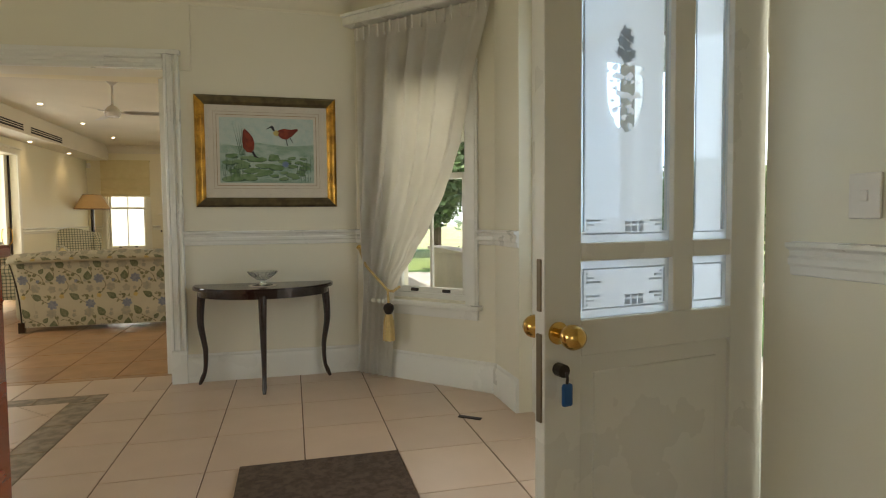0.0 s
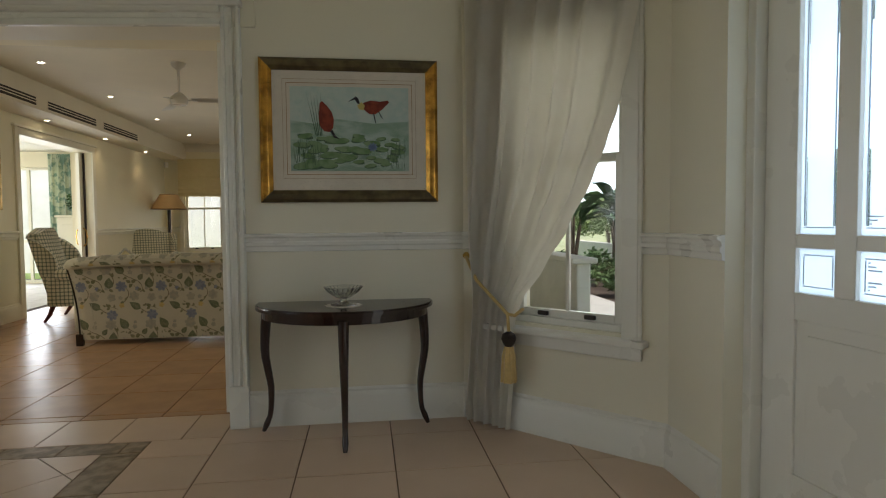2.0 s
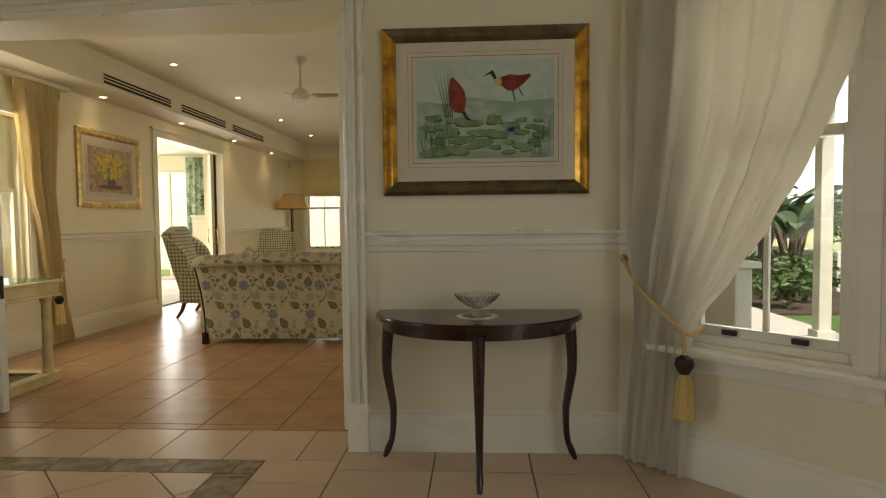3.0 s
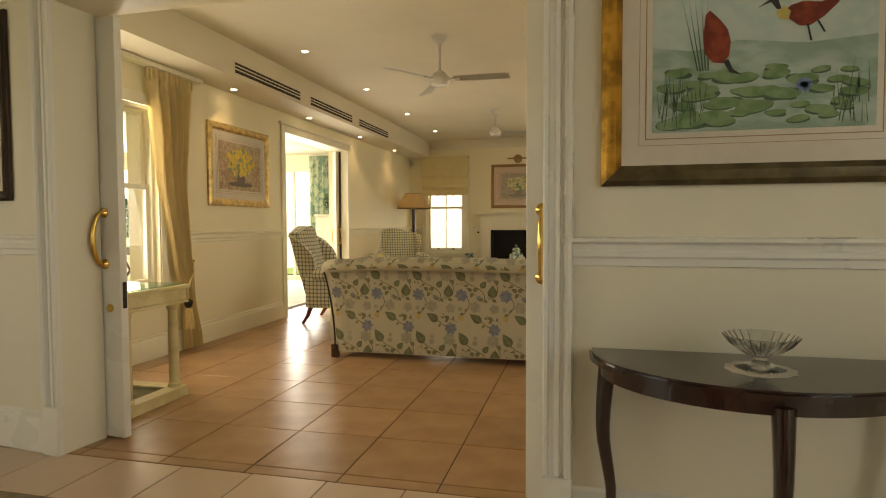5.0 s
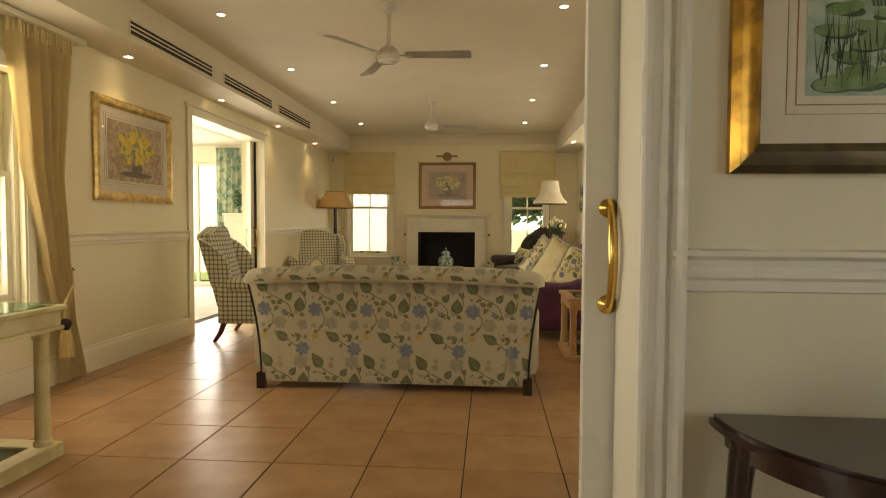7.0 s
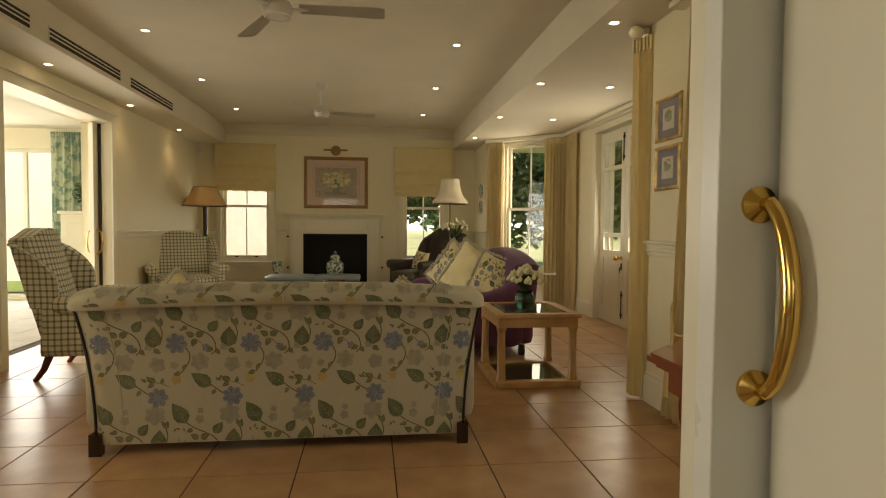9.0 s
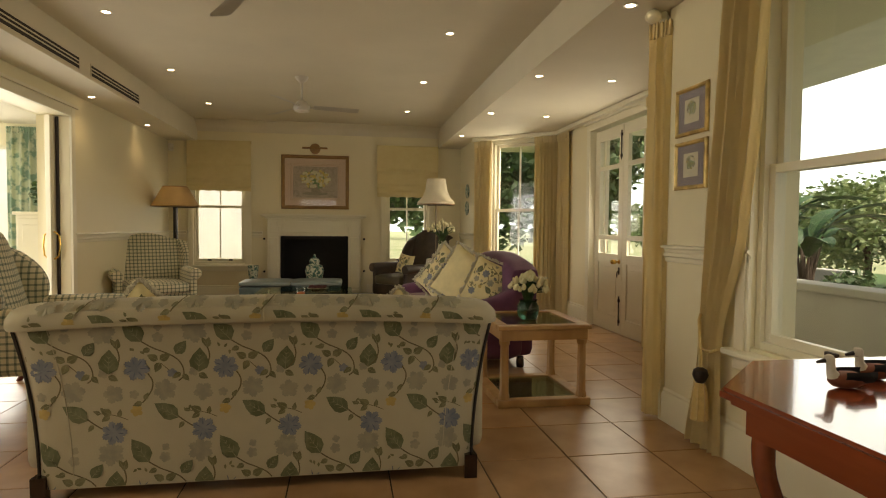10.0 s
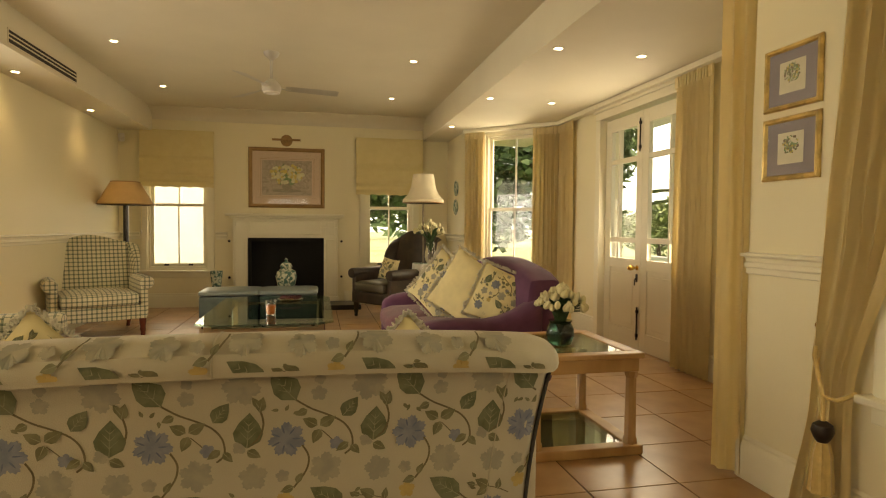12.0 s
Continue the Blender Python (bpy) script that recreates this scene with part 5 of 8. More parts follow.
def printed(parent, surf, u0, u1, v0, v1, period=0.36, seed=0, du=0.058, top=0.72):
    """Leaves, flowers and vines of a printed cloth, laid on surf(u, v, lift), metres along and up."""
    rng = random.Random(seed)
    count = [0]
    layers = {k: bm_new() for k in ("vine", "grey", "green", "sage", "blue", "gold", "vein", "petal")}

    def add(key, cx, cy, pts, lift):
        p = [(cx + a, cy + b) for a, b in pts]
        mx, my = sum(q[0] for q in p) / len(p), sum(q[1] for q in p) / len(p)
        if not (u0 < mx < u1 and v0 < my < v1):
            return
        p = [(min(u1, max(u0, a)), min(v1, max(v0, b))) for a, b in p]
        bm = layers[key]
        count[0] += 1
        lift += 0.000006 * (count[0] % 199)
        c = bm.verts.new(surf(sum(q[0] for q in p) / len(p), sum(q[1] for q in p) / len(p), lift))
        ring = [bm.verts.new(surf(a, b, lift)) for a, b in p]
        for i in range(len(ring)):
            bm.faces.new((c, ring[i], ring[(i + 1) % len(ring)]))

    def vine(pts, w=0.0058):
        fine = []
        for i in range(len(pts) - 1):
            for k in range(5):
                t = k / 5
                p0, p1, p2, p3 = pts[max(i - 1, 0)], pts[i], pts[i + 1], pts[min(i + 2, len(pts) - 1)]
                fine.append(tuple(0.5 * ((2 * b) + (c - a) * t + (2 * a - 5 * b + 4 * c - d) * t * t + (3 * b - a - 3 * c + d) * t ** 3) for a, b, c, d in zip(p0, p1, p2, p3)))
        fine.append(pts[-1])
        for a, b in zip(fine, fine[1:]):
            d = math.hypot(b[0] - a[0], b[1] - a[1]) or 1
            nx, ny = -(b[1] - a[1]) / d * w / 2, (b[0] - a[0]) / d * w / 2
            add("vine", 0, 0, [(a[0] + nx, a[1] + ny), (b[0] + nx, b[1] + ny), (b[0] - nx, b[1] - ny), (a[0] - nx, a[1] - ny)], 0.0011)

    # one repeat of the cloth, in periods: leaves (x, y, length, width, turn), flowers (x, y, radius, petals), stems
    rows, cols = math.ceil((top - v0) / (1.46 * period)) + 1, math.ceil((u1 + 0.95) / period) + 4
    P = period
    for j in range(-1, rows):
        for i in range(-2, cols):
            x, y = -0.95 + du + (i + 0.04 * j) * P, top - j * P * 1.46
            q = lambda pts: [(x + a * P, y + b * P) for a, b in pts]
            vine(q([(.08, -.11), (.20, -.19), (.33, -.25), (.45, -.32), (.52, -.42), (.53, -.54), (.47, -.60)]))
            vine(q([(.71, -.48), (.79, -.42), (.83, -.30), (.80, -.16)]))
            vine(q([(.13, -.50), (.18, -.60), (.16, -.72), (.06, -.86)]))
            vine(q([(.44, -1.02), (.55, -1.11), (.66, -1.18)]))
            vine(q([(.28, -.38), (.36, -.46), (.40, -.52)]), 0.003)
            vine(q([(-.40, -.97), (-.28, -.99), (-.18, -1.02), (-.10, -1.06)]), 0.003)
            for a, b, l, w, turn, key in ((.085, -.115, .31, .19, 124, "green"), (.70, -.50, .27, .20, 85, "green"), (.45, -.27, .18, .12, 52, "green"), (.46, -1.05, .29, .17, 146, "green"),
                                          (.17, -.20, .09, .06, 205, "sage"), (.25, -.34, .12, .08, 150, "sage"), (.27, -.34, .13, .085, 30, "sage"), (.27, -.37, .12, .075, 245, "sage"),
                                          (.50, -.50, .11, .06, 215, "sage"), (.52, -.52, .10, .06, -50, "sage"), (.70, -.52, .11, .07, -30, "sage"), (.80, -.20, .12, .07, 75, "sage"), (.80, -.16, .09, .05, 120, "sage"),
                                          (.06, -.85, .10, .06, 200, "sage"), (.08, -.82, .09, .05, 60, "sage"), (.52, -1.10, .09, .05, 235, "sage"), (-.28, -.99, .13, .08, 150, "sage"), (-.30, -1.0, .10, .06, 215, "sage"), (-.20, -1.02, .09, .05, 80, "sage"), (-.40, -.97, .08, .04, 160, "sage")):
                add(key, x + a * P, y + b * P, leaf_shape(1.12 * l * P, 1.15 * w * P, radians(turn)), 0.0018)
                ll, ww, tt = 1.12 * l * P, 1.15 * w * P, radians(turn)
                for f, side in ((0.0, 0),) + (((0.25, 1), (0.25, -1), (0.45, 1), (0.45, -1), (0.64, 1), (0.64, -1)) if key == "green" else ()):
                    a0, b0 = x + a * P + math.cos(tt) * ll * f, y + b * P + math.sin(tt) * ll * f
                    ang, run = tt + side * 0.75, (ll * 0.92 if side == 0 else ww * 0.46 * (1.25 - f))
                    add("vein", a0, b0, [(-math.sin(ang) * 0.0014, math.cos(ang) * 0.0014), (math.cos(ang) * run, math.sin(ang) * run), (math.sin(ang) * 0.0014, -math.cos(ang) * 0.0014)], 0.0030)
            for a, b, r, n, key in ((.0, -.44, .155, 7, "blue"), (.74, -1.20, .15, 7, "blue"), (.40, -.50, .062, 5, "blue"), (.64, -.49, .06, 4, "grey"),
                                    (.66, .01, .155, 6, "grey"), (.31, -.70, .14, 6, "grey"), (.74, -.74, .12, 5, "grey"), (.26, -.06, .07, 5, "grey"), (-.03, -.75, .06, 5, "grey"), (.27, .06, .05, 4, "grey"),
                                    (-.01, -.95, .075, 5, "gold")):
                add(key, x + a * P, y + b * P, flower_shape(r * P, n, rng.random()), 0.0014)
                for k in range(n if r > 0.1 and key == "blue" else 0):
                    ang = 6.283 * k / n + a
                    add("petal", x + a * P + 0.30 * r * P * math.cos(ang), y + b * P + 0.30 * r * P * math.sin(ang), leaf_shape(0.5 * r * P, 0.09 * r * P, ang), 0.0026)
            for a, b in ((.0, -.20), (-.05, -.19), (.06, -.23), (-.40, -.90), (-.45, -.98)):
                add("sage", x + a * P, y + b * P, leaf_shape(.06 * P, .03 * P, rng.uniform(0, 6)), 0.0016)
    for key, m_ in (("grey", PGREY), ("vine", PVINE), ("sage", PGREEN2), ("green", PGREEN), ("blue", PFLOWER), ("gold", PGOLD), ("vein", PVEIN), ("petal", PPETAL)):
        if len(layers[key].faces):
            part("print_" + key, layers[key], m_, parent, smooth=True)
        else:
            layers[key].free()


# ---- the floral sofa, seen from behind ----
SW, SB = 1.88, 0.10
sofa = thing("floral_sofa", pose(-0.22, 8.15, 0), "cream linen sofa printed with blue flowers and green leaves", "sofa")


def sofa_half(z):
    """Half the width of the back at height z: it flares towards the top."""
    return 0.925 + 0.085 * max(0, (z - 0.1) / 0.7) ** 1.6


def sofa_back(x, z, lift=0.0):
    """The back cloth: flat in the middle, leaning a little, round towards its ends."""
    k = max(0.0, abs(x) - sofa_half(z) + 0.06) / 0.06
    return Vector((x, 0.02 + 0.03 * k * k - 0.06 * max(0, (z - 0.3) / 0.5) ** 2 - lift, z))


def top_z(x):
    return 0.765 + 0.030 * (1 - (abs(x) / 1.0) ** 2.5)


bm = bm_new()
sheet(bm, lambda u, v: sofa_back((2 * u - 1) * sofa_half(0.055 + (top_z(0) - 0.055) * v), 0.055 + (top_z((2 * u - 1)) - 0.055) * v), 40, 20)
part("back_cover", bm, FABRIC, sofa, smooth=True)
bm = bm_new()
cushion(bm, -0.92, 0.92, 0.05, 0.26, 0.11, 0.78, 0.04)
part("backrest", bm, FABRIC, sofa, smooth=True)
# the rolled top: a cap over the back
bm = bm_new()
CAP = [(-0.075, 0.0), (-0.088, 0.03), (-0.078, 0.066), (-0.04, 0.092), (0.02, 0.10), (0.10, 0.095), (0.17, 0.075), (0.20, 0.03), (0.20, -0.02)]


def cap_at(x, k):
    y, z = CAP[k]
    e = max(0, (abs(x) - 0.93) / 0.10)
    s = math.sqrt(max(0.0, 1 - min(1, e) ** 2))
    return Vector((x, 0.06 + (y - 0.06) * (0.25 + 0.75 * s), top_z(x) - 0.02 + (z - 0.01) * (0.35 + 0.65 * s)))


cols = 60
grid = [[bm.verts.new(cap_at(-1.025 + 2.05 * i / cols, k)) for k in range(len(CAP))] for i in range(cols + 1)]
for i in range(cols):
    for k in range(len(CAP) - 1):
        bm.faces.new((grid[i][k], grid[i + 1][k], grid[i + 1][k + 1], grid[i][k + 1]))
bm.faces.new(grid[0])
bm.faces.new(grid[-1][::-1])
part("top_roll", bm, FABRIC, sofa, smooth=True)
bm = bm_new()
tube(bm, [(x / 20, sofa_back(x / 20, top_z(x / 20) - 0.035).y - 0.004, top_z(x / 20) - 0.035) for x in range(-20, 21)], 0.005, 6)
tube(bm, [cap_at(0.0, k) + Vector((0, -0.001, 0.001)) for k in range(len(CAP))], 0.004, 6)
part("seam_piping", bm, FABRIC, sofa, smooth=True)
for s in (-1, 1):
    bm = bm_new()
    tube(bm, [(s * sofa_half(z) * 1.004, sofa_back(sofa_half(z), z).y - 0.004, z) for z in [0.055 + 0.70 * k / 24 for k in range(25)]], 0.007, 8)
    part("side_piping", bm, PIPING, sofa, "dark corded piping", smooth=True)
    bm = bm_new()
    tube(bm, [(s * (sofa_half(z) - 0.14), sofa_back(0, z).y - 0.0015, z) for z in [0.10 + 0.66 * k / 12 for k in range(13)]], 0.002, 6)
    part("panel_seam", bm, FABRIC, sofa)
    bm = bm_new()
    cushion(bm, s * 0.93 - 0.075, s * 0.93 + 0.075, 0.06, 0.92, 0.11, 0.60, 0.06)
    part("arm", bm, FABRIC, sofa, smooth=True)
bm = bm_new()
cushion(bm, -0.86, 0.86, 0.10, 0.90, 0.11, 0.30, 0.03)
part("seat_frame", bm, FABRIC, sofa, smooth=True)
for a, b in ((-0.85, -0.005), (0.005, 0.85)):
    bm = bm_new()
    cushion(bm, a, b, 0.26, 0.92, 0.30, 0.46, 0.05, 0.02)
    part("seat_cushion", bm, FABRIC, sofa, smooth=True)
for x, y in ((-0.92, 0.03), (0.92, 0.03), (-0.92, 0.86), (0.92, 0.86)):
    bm = bm_new()
    prism(bm, [(x - 0.030, y - 0.02), (x + 0.030, y - 0.02), (x + 0.024, y + 0.035), (x - 0.024, y + 0.035)], 0.0, 0.11)
    part("foot", bm, DARKWOOD, sofa, "short dark wooden foot")
printed(sofa, lambda a, b, l: sofa_back(a, b, l), -0.955, 0.955, 0.058, 0.752)


def cap_surface(a, b, l):
    """The front of the rolled top: b runs up its curve."""
    k = max(0.0, min(1.0, b / 0.14)) * 4
    i = min(3, int(k))
    p = cap_at(a, i).lerp(cap_at(a, i + 1), k - i)
    return p + Vector((0, -l - 0.005, l + 0.005))


printed(sofa, cap_surface, -0.955, 0.955, 0.01, 0.15, 0.36, 3, 0.20, 0.36)


def scatter_cushion(name, m, w, material, label, fringe=True, floral=True, seed=1, thick=0.13):
    t = thing(name, m, label, "cushion", "scatter cushions")
    bm = bm_new()
    n = 14

    def pt(u, v, s):
        a, b = 2 * u - 1, 2 * v - 1
        pin = 1 - 0.10 * (1 - abs(a) ** 3) * abs(b) ** 2
        pin2 = 1 - 0.10 * (1 - abs(b) ** 3) * abs(a) ** 2
        k = (max(0, 1 - a * a) * max(0, 1 - b * b)) ** 0.45
        return (a * w / 2 * pin2, s * thick / 2 * k, b * w / 2 * pin)

    sheet(bm, lambda u, v: pt(u, v, -1), n, n)
    sheet(bm, lambda u, v: pt(u, v, 1), n, n)
    bmesh.ops.remove_doubles(bm, verts=bm.verts[:], dist=0.0005)
    part("pad", bm, material, t, smooth=True)
    rng = random.Random(seed)
    if fringe:
        bm = bm_new()
        for k in range(640):
            s, a = rng.randrange(4), rng.uniform(-1, 1)
            x, z = ((a, 1), (a, -1), (1, a), (-1, a))[s]
            base = Vector((x * w / 2 * 0.97, rng.uniform(-0.012, 0.012), z * w / 2 * 0.97))
            tip = base * (1 + rng.uniform(0.04, 0.075)) + Vector((rng.uniform(-.010, .010), rng.uniform(-0.02, 0.02), rng.uniform(-.010, .010)))
            tube(bm, [base, tip], [0.005, 0.004], 4)
        part("fringe", bm, FRINGE, t, "cream looped fringe")
    if floral:
        printed(t, lambda a, b, l: Vector((a, -thick / 2 * (max(0, 1 - (2 * a / w) ** 2) * max(0, 1 - (2 * b / w) ** 2)) ** 0.45 - l, b)), -w * 0.40, w * 0.40, -w * 0.40, w * 0.40, 0.24, seed, 0.03 * seed, w * 0.42)
    return t


scatter_cushion("fringed_cushion", pose(-0.86, 8.60, 0.62, -14, 40, 6), 0.40, CUSHION, "floral cushion with a thick cream fringe on the sofa", seed=5)
scatter_cushion("fringed_cushion", pose(0.40, 8.62, 0.615, -14, 45, -5), 0.34, CUSHION, "small fringed cushion leaning on the sofa back", seed=6)
scatter_cushion("fringed_cushion", pose(-0.22, 8.62, 0.58, -14, 30, 3), 0.30, CUSHION, "fringed gold cushion in the middle of the sofa", seed=9)


# ---- checked wing chairs ----
def wing_chair(name, m, cloth, seat_cloth, leg_mat, label, w=0.78, back=1.04, checked=True):
    """A wing chair that faces -y, its base at the middle of its seat."""
    t = thing(name, m, label, "armchair")
    h = w / 2
    bm = bm_new()

    def bk(u, v):
        a = 2 * u - 1
        z = 0.30 + (back - 0.30) * v + 0.075 * math.cos(a * math.pi / 2) ** 1.6 * max(0, v - 0.55) / 0.45
        return Vector((a * (h - 0.07) * (1 - 0.04 * v), 0.28 + 0.20 * v, z))
    for off in (0.0, 0.10):
        sheet(bm, lambda u, v: bk(u, v) + Vector((0, off - 0.05 * math.sin(math.pi * u) * (1 if off == 0 else 0), 0)), 12, 14)
    bm.verts.ensure_lookup_table()
    nn = 13 * 15
    edge = [j * 13 for j in range(15)] + [14 * 13 + i for i in range(1, 13)] + [j * 13 + 12 for j in range(13, -1, -1)]
    for a, b in zip(edge, edge[1:]):
        bm.faces.new((bm.verts[a], bm.verts[b], bm.verts[nn + b], bm.verts[nn + a]))
    part("backrest", bm, cloth, t, smooth=True, uv=checked)
    for s in (-1, 1):
        bm = bm_new()

        def wing(u, v, o):
            z = 0.54 + (back - 0.01 - 0.54) * v
            reach = 0.03 + (0.08 + 0.13 * math.sin(math.pi * min(1, 0.12 + v * 0.8))) * math.sqrt(max(0.0, 1 - v ** 5))
            y0 = 0.37 + 0.20 * (z - 0.30) / (back - 0.30)
            swell = 0.010 * math.sin(math.pi * u) * math.sin(math.pi * v)
            return Vector((s * (h - 0.08 + 0.085 * u ** 1.6 * (0.3 + 0.7 * v) + o + (swell if o else -swell)), y0 - reach * u, z - 0.035 * u * u * v))
        for o in (0.0, 0.05):
            sheet(bm, lambda u, v: wing(u, v, o), 8, 14)
        bm.verts.ensure_lookup_table()
        nn = 9 * 15
        edge = [i for i in range(9)] + [j * 9 + 8 for j in range(1, 15)] + [14 * 9 + i for i in range(7, -1, -1)]
        for a, b in zip(edge, edge[1:]):
            bm.faces.new((bm.verts[a], bm.verts[b], bm.verts[nn + b], bm.verts[nn + a]))
        part("wing", bm, cloth, t, smooth=75, uv=checked)
        bm = bm_new()
        cushion(bm, s * (h - 0.045) - 0.045, s * (h - 0.045) + 0.045, -0.36, 0.36, 0.20, 0.58, 0.03)
        part("arm_panel", bm, cloth, t, smooth=True, uv=checked)
        bm = bm_new()
        mm = Matrix.Rotation(radians(-90), 4, "X")
        lathe(bm, [(0.01, -0.005), (0.06, 0.0), (0.068, 0.02), (0.070, 0.3), (0.066, 0.62), (0.05, 0.66)], s * (h - 0.02), -0.385, 0.565, 20, mm)
        part("arm_roll", bm, cloth, t, smooth=True, uv=checked)
    bm = bm_new()
    cushion(bm, -h + 0.02, h - 0.02, -0.38, 0.38, 0.18, 0.34, 0.025)
    part("seat_frame", bm, cloth, t, smooth=True, uv=checked)
    bm = bm_new()
    cushion(bm, -h + 0.10, h - 0.10, -0.42, 0.30, 0.33, 0.47, 0.045, 0.015)
    part("seat_cushion", bm, seat_cloth, t, smooth=True, uv=checked)
    for s in (-1, 1):
        bm = bm_new()
        lathe(bm, [(0.016, 0.0), (0.024, 0.012), (0.020, 0.03), (0.030, 0.07), (0.026, 0.10), (0.034, 0.13), (0.034, 0.19)], s * (h - 0.06), -0.33, 0.0, 14)
        part("leg", bm, leg_mat, t, "turned reddish wooden leg", smooth=True)
        bm = bm_new()
        tube(bm, [(s * (h - 0.08), 0.33, 0.20), (s * (h - 0.08), 0.37, 0.09), (s * (h - 0.08), 0.43, 0.0)], [0.03, 0.024, 0.018], 8)
        part("leg", bm, leg_mat, t, "raked reddish wooden leg", smooth=True)
    return t


wing_chair("wing_chair", pose(-1.81, 10.03, 0, 0, 0, 96), CHECK, CHECK, LEGWOOD, "green and cream checked wing chair beside the opening")
wing_chair("wing_chair", pose(-2.24, 13.30, 0, 0, 0, 25), CHECK, CHECK, LEGWOOD, "green and cream checked wing chair by the floor lamp", w=0.90, back=0.98)
wing_chair("leather_wing_chair", pose(1.02, 14.15, 0, 0, 0, -52), LEATHER, LEATHERSEAT, DARKWOOD, "dark brown leather wing chair by the hearth", w=0.74, back=1.05, checked=False)
scatter_cushion("cushion", pose(0.98, 14.05, 0.62, -16, 8, -52), 0.30, CUSHION, "yellow floral cushion on the leather chair", fringe=False, seed=12)

# ---- purple sofa, side on ----
lounge = thing("purple_sofa", pose(1.15, 11.05, 0, 0, 0, -90), "purple velvet sofa with a mauve throw and cushions", "sofa")
bm = bm_new()
cushion(bm, -0.86, 0.86, 0.26, 0.54, 0.08, 0.84, 0.09)


def hump(bm, fn):
    for v in bm.verts:
        v.co = fn(v.co)


hump(bm, lambda c: Vector((c.x, c.y + 0.10 * max(0, c.z - 0.3), c.z + (0.10 * math.cos(min(1, abs(c.x) / 0.86) * math.pi / 2) if c.z > 0.6 else 0))))
part("backrest", bm, PURPLE, lounge, smooth=True)
for s in (-1, 1):
    bm = bm_new()
    cushion(bm, s * 0.82 - 0.11, s * 0.82 + 0.11, -0.50, 0.42, 0.08, 0.52, 0.09)
    hump(bm, lambda c: Vector((c.x, c.y, c.z + (0.26 * max(0, (c.y + 0.05) / 0.45) ** 1.6 + 0.05 * math.sin((c.y + 0.5) * 5.0) if c.z > 0.3 else 0))))
    part("arm", bm, PURPLE, lounge, smooth=True)
bm = bm_new()
cushion(bm, -0.75, 0.75, -0.48, 0.35, 0.08, 0.30, 0.03)
part("base", bm, PURPLE, lounge, smooth=True)
for a, b in ((-0.72, -0.005), (0.005, 0.72)):
    bm = bm_new()
    cushion(bm, a, b, -0.52, 0.28, 0.29, 0.46, 0.06, 0.03)
    part("seat_cushion", bm, MAUVE, lounge, "mauve ribbed seat cushion", smooth=True)
for x, y in ((-0.8, -0.42), (0.8, -0.42), (-0.8, 0.42), (0.8, 0.42)):
    bm = bm_new()
    lathe(bm, [(0.03, 0.0), (0.035, 0.03), (0.03, 0.09)], x, y, 0, 12)
    part("foot", bm, DARKWOOD, lounge)
scatter_cushion("cushion", pose(1.04, 11.02, 0.70, -20, 34, -56), 0.48, CUSHION, "cream floral cushion against the purple back", seed=23)
scatter_cushion("cushion", pose(1.17, 10.76, 0.71, -20, 26, -50), 0.50, CUSHION, "large plain cream cushion on the purple sofa", fringe=True, floral=False, seed=21)
scatter_cushion("cushion", pose(1.36, 10.50, 0.67, -18, 20, -36), 0.42, CUSHION, "cream cushion printed with flowers on the purple sofa", seed=22)

# ---- side table of limed oak ----
side = thing("side_table", pose(1.41, 9.50, 0), "limed oak side table with glass top and glass shelf", "side table")
X, Y = 0.315, 0.345
bm = bm_new()
for a, b, c, d in ((-X, X, -Y, -Y + 0.075), (-X, X, Y - 0.075, Y), (-X, -X + 0.075, -Y + 0.075, Y - 0.075), (X - 0.075, X, -Y + 0.075, Y - 0.075)):
    box(bm, a, b, c, d, 0.505, 0.535, 0.006)
part("top_frame", bm, OAK, side)
bm = bm_new()
for a, b, c, d in ((-X + 0.02, X - 0.02, -Y + 0.02, -Y + 0.045), (-X + 0.02, X - 0.02, Y - 0.045, Y - 0.02), (-X + 0.02, -X + 0.045, -Y + 0.045, Y - 0.045), (X - 0.045, X - 0.02, -Y + 0.045, Y - 0.045)):
    box(bm, a, b, c, d, 0.435, 0.505, 0.004)
part("apron", bm, OAK, side)
bm = bm_new()
box(bm, -X + 0.07, X - 0.07, -Y + 0.07, Y - 0.07, 0.520, 0.530)
g = part("glass_top", bm, TABLEGLASS, side, "clear glass top")
for sx in (-1, 1):
    for sy in (-1, 1):
        bm = bm_new()
        x, y = sx * (X - 0.05), sy * (Y - 0.05)
        lathe(bm, [(0.036, 0.05), (0.036, 0.075), (0.030, 0.085), (0.027, 0.40), (0.033, 0.41), (0.036, 0.435)], x, y, 0, 16, flute=0.04, nf=8)
        part("leg", bm, OAK, side, smooth=30)
bm = bm_new()
for a, b, c, d in ((-X, X, -Y, -Y + 0.075), (-X, X, Y - 0.075, Y), (-X, -X + 0.075, -Y + 0.075, Y - 0.075), (X - 0.075, X, -Y + 0.075, Y - 0.075)):
    box(bm, a, b, c, d, 0.0, 0.05, 0.006)
part("base_frame", bm, OAK, side)
bm = bm_new()
box(bm, -X + 0.07, X - 0.07, -Y + 0.07, Y - 0.07, 0.030, 0.040)
part("glass_shelf", bm, TABLEGLASS, side, "clear glass shelf")


